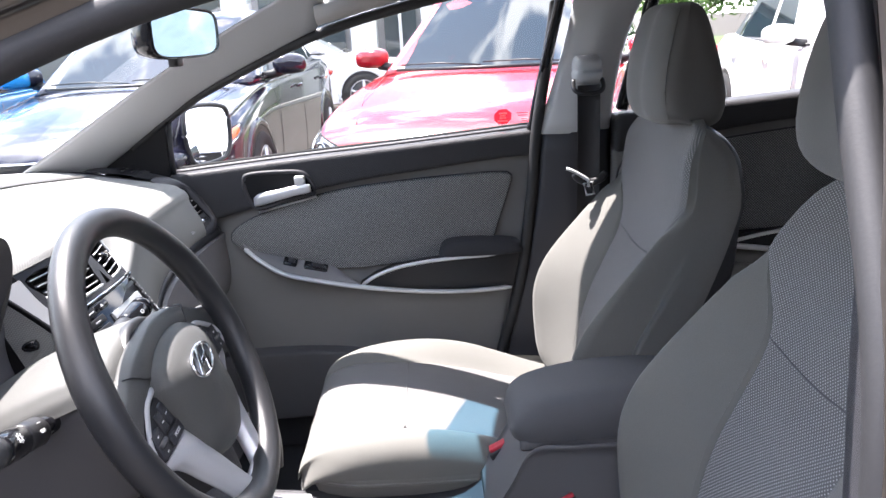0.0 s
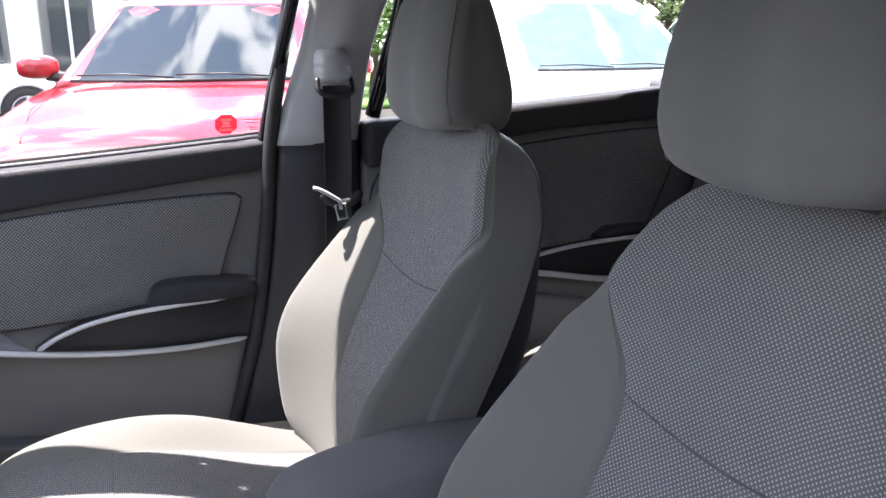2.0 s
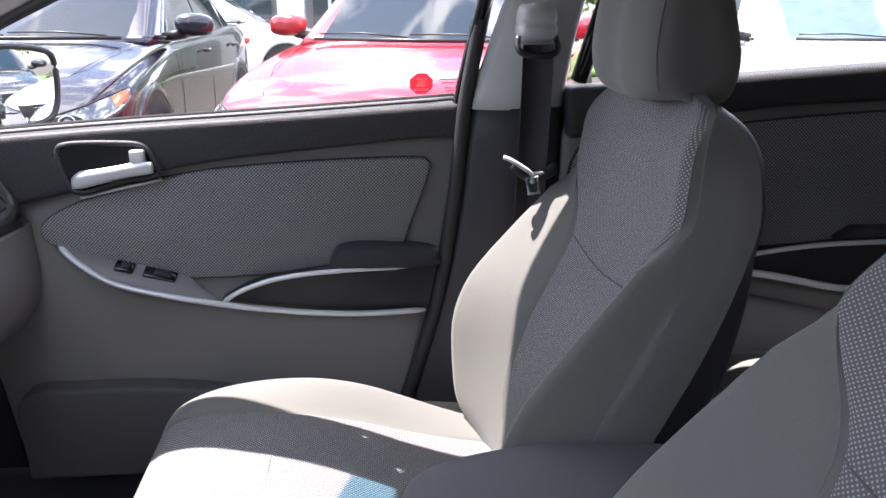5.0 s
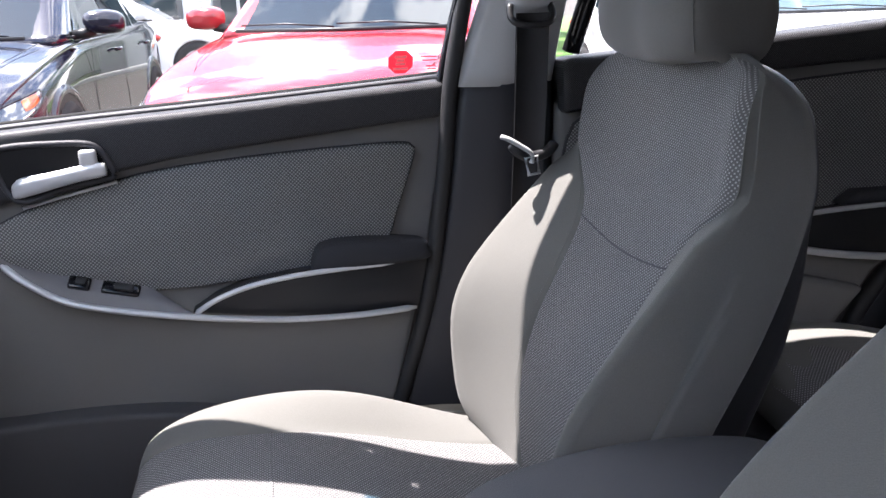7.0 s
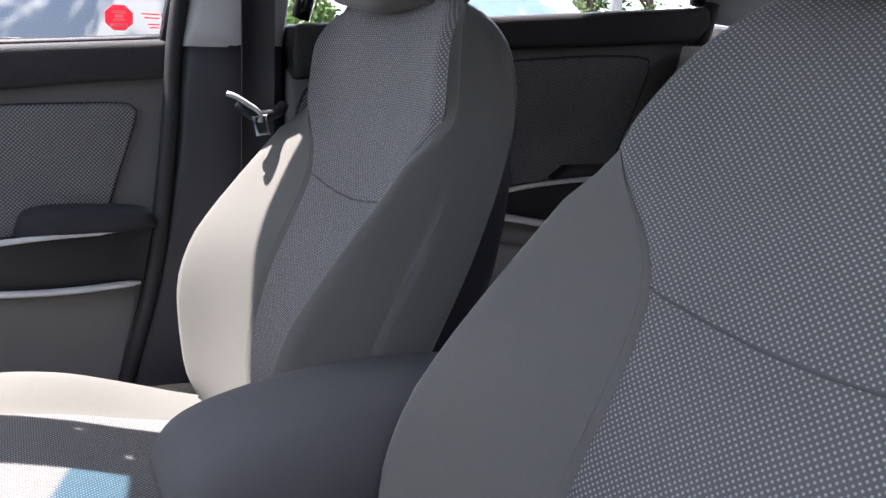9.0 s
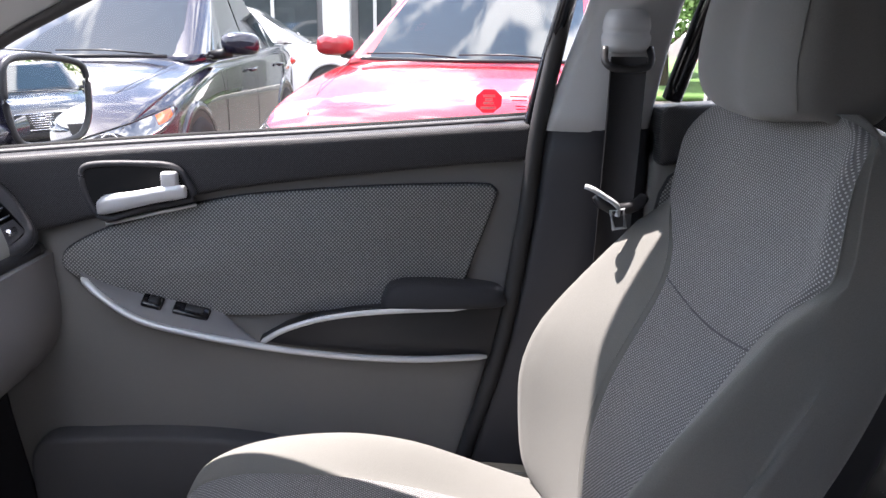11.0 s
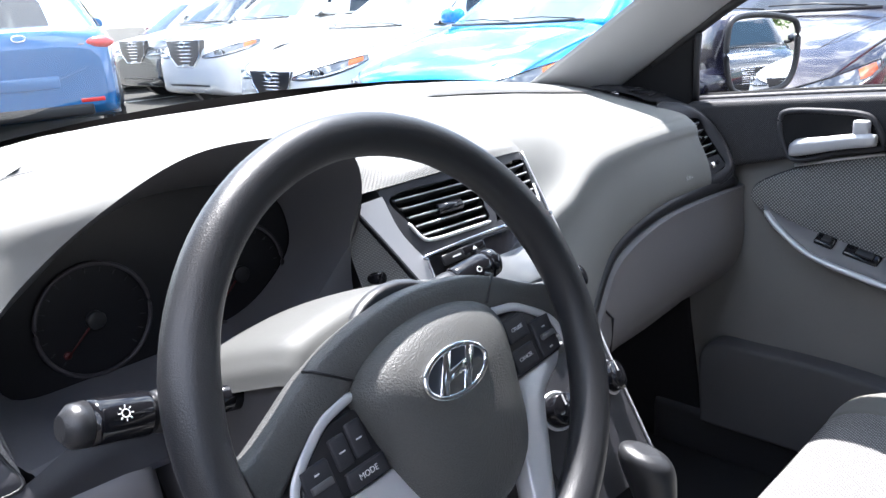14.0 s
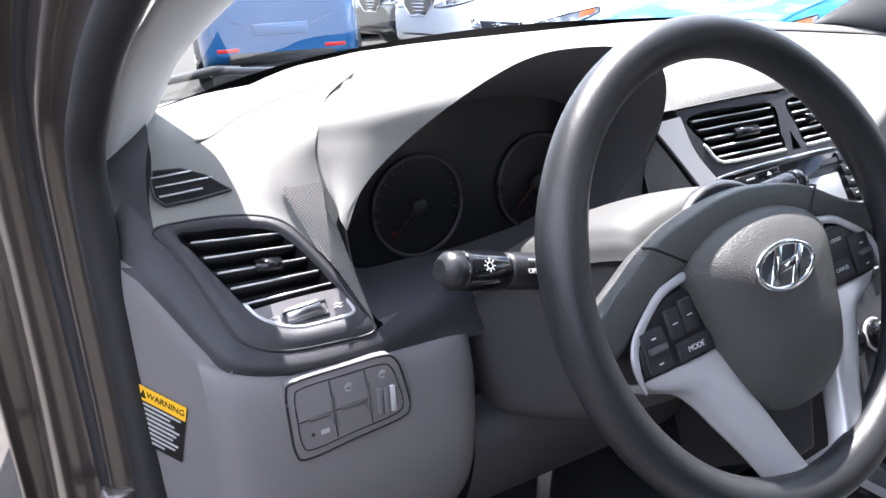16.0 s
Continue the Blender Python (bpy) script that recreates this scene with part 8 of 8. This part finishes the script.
        for xw in (h - 0.90, -h + 0.92):
            wh = put("wheel", tube([(xw, sg * (w - 0.16), R), (xw, sg * (w - 0.012), R)], 0.24, 28), "black")
            put("arch", moved(tube([(math.cos(q) * (R + 0.055), 0, math.sin(q) * (R + 0.055)) for q in np.linspace(-0.25, math.pi + 0.25, 30)], 0.035, 8), Matrix.Translation((xw, sg * (w - 0.02), R))), paint_name if not suv else "black", wh)
            put("well", rod((xw, sg * (w - 0.10), R + 0.01), (xw, sg * (w + 0.004), R + 0.01), R + 0.045, R + 0.045, 36, 0.0), "black", wh, "dark wheel well")
            put("tyre", moved(tube([((R - 0.06) * math.cos(q), 0, (R - 0.06) * math.sin(q)) for q in np.linspace(0, 2 * math.pi, 36, endpoint=False)], 0.068, 12, True), Matrix.Translation((xw, sg * (w - 0.035), R))), "tyre", wh)
            rm = put("rim", rod((xw, sg * (w - 0.03), R), (xw, sg * (w + 0.014), R), R - 0.105, R - 0.125, 36, 0.006), "black", wh)
            put("rim_edge", moved(tube([((R - 0.105) * math.cos(q), 0, (R - 0.105) * math.sin(q)) for q in np.linspace(0, 2 * math.pi, 36, endpoint=False)], 0.012, 8, True), Matrix.Translation((xw, sg * (w + 0.012), R))), "rim", wh)
            for k in range(5):
                q = k * 2 * math.pi / 5 + 0.3
                put("spoke", tube([(xw, sg * (w + 0.022), R), (xw + (R - 0.11) * math.cos(q), sg * (w + 0.018), R + (R - 0.11) * math.sin(q))], [0.03, 0.022], 8), "rim", wh)
    # nose
    if suv:
        go = [(-0.40, 0.90), (0.40, 0.90), (0.36, 0.70), (0.20, 0.58), (-0.20, 0.58), (-0.36, 0.70)]
    else:
        go = [(-0.38, 0.61), (0.38, 0.61), (0.34, 0.48), (0.22, 0.36), (-0.22, 0.36), (-0.34, 0.48)]
    gx = h + 0.004
    gr_ = put("grille", slab(go, gx - 0.08, gx + 0.012, "yz", 0.012), "black", None, "black grille with chrome bars")
    zt = max(z for _, z in go)
    for k in range(7):
        z = zt - 0.030 - 0.036 * k * (1.25 if suv else 1)
        yl = at_z(sorted([(zz, yy) for yy, zz in go if yy > 0]), z) - 0.02
        if z > min(zz for _, zz in go) + 0.02:
            put("grille_bar", tube([(gx - 0.012, -yl, z), (gx + 0.018, 0, z), (gx - 0.012, yl, z)], 0.011, 6, flat=0.8), "chrome", gr_)
    put("grille_edge", tube([(gx + 0.006, a, b) for a, b in go], 0.010, 6, True), "chrome", gr_)
    put("badge", moved(tube([(0, 0.065 * math.cos(q), 0.034 * math.sin(q)) for q in np.linspace(0, 2 * math.pi, 24, endpoint=False)], 0.008, 6, True), Matrix.Translation((gx + 0.022, 0, zt - 0.05))), "chrome", None, "oval chrome badge")
    put("lower_intake", slab([(-0.55, 0.33 + hz * 0.6), (0.55, 0.33 + hz * 0.6), (0.48, 0.24 + hz * 0.6), (-0.48, 0.24 + hz * 0.6)], h - 0.12, h - 0.006, "yz", 0.01), "black", None, "black lower intake")
    # bonnet seams, wipers
    for sg in (-1, 1):
        put("bonnet_seam", tube([(h - 0.20, sg * w * 0.60, 0.712 + hz), (h - 0.6, sg * w * 0.72, 0.83 + hz), (h - 1.15, sg * w * 0.80, 0.922 + hz)], 0.002, 5), "black")
    put("scuttle", tube([(xc + 0.035, -bw * 0.80, belt_z + 0.022), (xc + 0.085, 0, belt_z + 0.02), (xc + 0.035, bw * 0.80, belt_z + 0.022)], 0.011, 8), "black", None, "black scuttle")
    for y0, y1 in ((0.55, -0.05), (-0.05, -0.62)):
        put("wiper", tube([(xc + 0.03, y0, belt_z + 0.035), (xc + 0.0, (y0 + y1) / 2, belt_z + 0.055), (xc - 0.03, y1, belt_z + 0.05)], 0.0055, 6), "black", None, "black wiper")
    # tail
    put("rear_badge", moved(tube([(0, 0.06 * math.cos(q), 0.03 * math.sin(q)) for q in np.linspace(0, 2 * math.pi, 20, endpoint=False)], 0.008, 6, True), Matrix.Translation((-h - 0.002, 0, belt_z - 0.02))), "chrome", None, "oval chrome badge")
    put("plate_recess", box(-h - 0.01, -h + 0.05, -0.28, 0.28, 0.58, 0.70, 0.01), paint_name)
    put("boot_seam", tube([(-h - 0.004, -w * 0.60, 0.75), (-h - 0.008, 0, 0.565), (-h - 0.004, w * 0.60, 0.75)], 0.002, 5), "black")
    put("bumper_insert", box(-h - 0.012, -h + 0.2, -w * 0.62, w * 0.62, bz + 0.08, bz + 0.20, 0.03), "black", None, "black bumper insert")
    car.matrix_basis = T
    return car


make_car("red_car", "bright red parked car facing the window", "paint_red", (0.78, 6.34), -109, H=1.46)
make_car("dark_sedan", "glossy blue-black parked sedan", "paint_navy", (-1.90, 6.69), -92.5, H=1.43)
make_car("white_suv", "sunlit white parked car with a card behind its windscreen", "paint_white", (3.72, 6.60), -97, L=4.5, W=1.84, H=1.52, screen="car_glass_sky")
make_car("blue_car", "bright sky blue parked car", "paint_cyan", (-3.95, 6.60), -88, H=1.44, screen="car_glass_sky")
make_car("white_sedan", "white parked sedan with chrome grille", "paint_white", (-6.38, 7.26), -94.4, H=1.44, screen="car_glass_sky")
make_car("white_suv", "white parked sport utility car with large grille", "paint_white", (-9.35, 7.95), -90, L=4.5, W=1.85, H=1.68, suv=True, screen="car_glass_sky")
make_car("dark_suv", "slate grey parked sport utility car", "paint_slate", (-11.7, 8.4), -90, L=4.5, W=1.85, H=1.68, suv=True)
make_car("maroon_car", "maroon parked car among others", "paint_maroon", (-14.3, 8.9), -92, H=1.5)
make_car("blue_sedan", "blue parked sedan seen from behind", "paint_blue", (-10.1, 3.95), 163, H=1.53, suv=True)
make_car("white_hatchback", "white parked car before the building", "paint_white", (-2.3, 13.2), 2, H=1.46)
make_car("silver_car", "silver white parked car in the same row", "paint_pearl", (6.9, 7.7), -108, H=1.46)
make_car("grey_car", "slate grey parked car across the lane", "paint_slate", (13.0, 7.9), -160, H=1.45)
make_car("white_car", "white parked car across the lane", "paint_white", (9.2, 3.0), 178, H=1.45)


# ---- building, trees, post ----
bd_ = thing("showroom", (-4, 21, 0), "white showroom with grey panels and dark glazing", "building")
part("wall", box(-24, 3.3, 21.0, 33.0, 0.0, 5.2, 0.02), "panel_grey", bd_, "grey panel wall")
part("fascia", box(-24.2, 3.4, 20.6, 21.0, 3.3, 5.2, 0.03), "render_white", bd_, "white fascia band")
for x in (-16, -12.2, -8.4, -4.6, -1.5, 0.25, 2.2):
    part("column", box(x - 0.32, x + 0.32, 20.4, 21.0, 0.0, 3.3, 0.02), "render_white", bd_, "white column")
for x0, x1 in ((-15.5, -12.7), (-11.7, -8.9), (-7.9, -5.1), (-4.1, -2.0), (-1.0, -0.2), (0.7, 1.8)):
    wpart = part("window", box(x0, x1, 20.85, 20.95, 0.35, 3.1, 0.0), "shop_glass", bd_, "dark shop window")
    part("window_bar", box((x0 + x1) / 2 - 0.04, (x0 + x1) / 2 + 0.04, 20.78, 20.86, 0.35, 3.1, 0.005), "render_white", wpart)
    part("window_bar", box(x0, x1, 20.78, 20.86, 2.2, 2.28, 0.005), "render_white", wpart)
part("canopy", box(2.4, 8.6, 20.8, 24, 2.55, 2.9, 0.02), "render_white", bd_, "white side canopy")
part("annex", box(3.4, 6.0, 24.0, 32, 0.0, 3.6, 0.02), "render_white", bd_, "white annex")


def leaf_cloud(center, radius, n, size, seed, squash=1.0):
    """Many small leaves round a limb end."""
    r = random.Random(seed)
    verts, faces = [], []
    for _ in range(n):
        d = Vector((r.gauss(0, 1), r.gauss(0, 1), r.gauss(0, 1))).normalized() * radius * r.random() ** 0.4
        p = Vector(center) + Vector((d.x, d.y, d.z * squash))
        a = Vector((r.gauss(0, 1), r.gauss(0, 1), r.gauss(0, 1))).normalized()
        b = a.orthogonal().normalized()
        s = size * r.uniform(0.6, 1.3)
        k = len(verts)
        verts += [tuple(p - a * s), tuple(p + b * s * 0.45), tuple(p + a * s), tuple(p - b * s * 0.45)]
        faces.append((k, k + 1, k + 2, k + 3))
    return verts, faces


def make_tree(x, y, height, spread, seed, conifer=False):
    r = random.Random(seed)
    tree = thing("tree", (x, y, 0), "dark green conifer on the verge" if conifer else "leafy green tree in sun", "tree", "trees")
    part("trunk", tube([(x, y, 0), (x + 0.05, y, height * 0.4), (x - 0.05, y + 0.05, height * 0.95)], [0.16, 0.11, 0.03], 10), "bark", tree, "brown trunk")
    verts, faces = [], []
    n = 46 if conifer else 40
    for k in range(n):
        f = k / n
        if conifer:
            z = height * (0.08 + 0.9 * f)
            rad = spread * (1 - f) * r.uniform(0.6, 1.05)
            size = 0.34 * (1.15 - f)
        else:
            z = height * (0.22 + 0.75 * r.random())
            rad = spread * math.sqrt(max(0.05, 1 - ((z / height - 0.58) / 0.45) ** 2)) * r.uniform(0.3, 1.0)
            size = r.uniform(0.4, 0.75)
        q = r.uniform(0, 2 * math.pi)
        c = (x + rad * math.cos(q), y + rad * math.sin(q), z)
        if k % 3 == 0:
            part("limb", tube([(x, y, max(0.3, z - 0.7)), (x + rad * 0.5 * math.cos(q), y + rad * 0.5 * math.sin(q), z - 0.25), c], [0.05, 0.03, 0.012], 6), "bark", tree)
        v, fc = leaf_cloud(c, size, 210, 0.085 if not conifer else 0.075, seed * 100 + k, 0.75)
        faces += [tuple(i + len(verts) for i in q4) for q4 in fc]
        verts += v
    me = bpy.data.meshes.new("crown")
    me.from_pydata(verts, [], faces)
    me.materials.append(M["needle_leaf" if conifer else "leaf"])
    crown = new("crown", me)
    crown.parent = tree
    crown.location = (-x, -y, 0)
    return tree


for k, (x, y, hh, sp, con) in enumerate(((5.5, 17.5, 5.5, 2.0, False), (8.2, 16.8, 5.2, 1.9, False), (10.6, 17.4, 6.4, 1.9, True), (12.4, 16.4, 6.6, 1.7, True), (14.8, 17.0, 5.6, 2.1, False), (17.5, 16.2, 6.2, 2.2, False), (21, 15.6, 6.5, 2.0, True), (24.5, 14.0, 6.2, 2.3, False), (3.6, 27.5, 7.0, 2.4, False), (27, 10.5, 6.5, 2.4, False), (22, -4, 7, 2.5, False))):
    make_tree(x, y, hh, sp, 11 + k, con)
lamp = thing("lamp_post", (10.9, 13.6, 0), "pale grey car park lamp post", "lamp post")
part("post", rod((10.9, 13.6, 0.0), (10.9, 13.6, 7.0), 0.13, 0.10, 16), "panel_grey", lamp)
part("footing", rod((10.9, 13.6, 0.0), (10.9, 13.6, 0.7), 0.28, 0.26, 20, 0.02), "kerb", lamp, "concrete footing")
part("lamp_head", box(10.2, 10.9, 13.45, 13.75, 6.95, 7.08, 0.03), "panel_grey", lamp)

# an added wall, out of view, holds back sky light behind the open door
single("sky_block_wall", box(-14, 16, -4.2, -4.0, 0.0, 3.1, 0.02), "wall_dark", "added unseen wall that blocks sky light behind the open door", "wall", kind="structure")
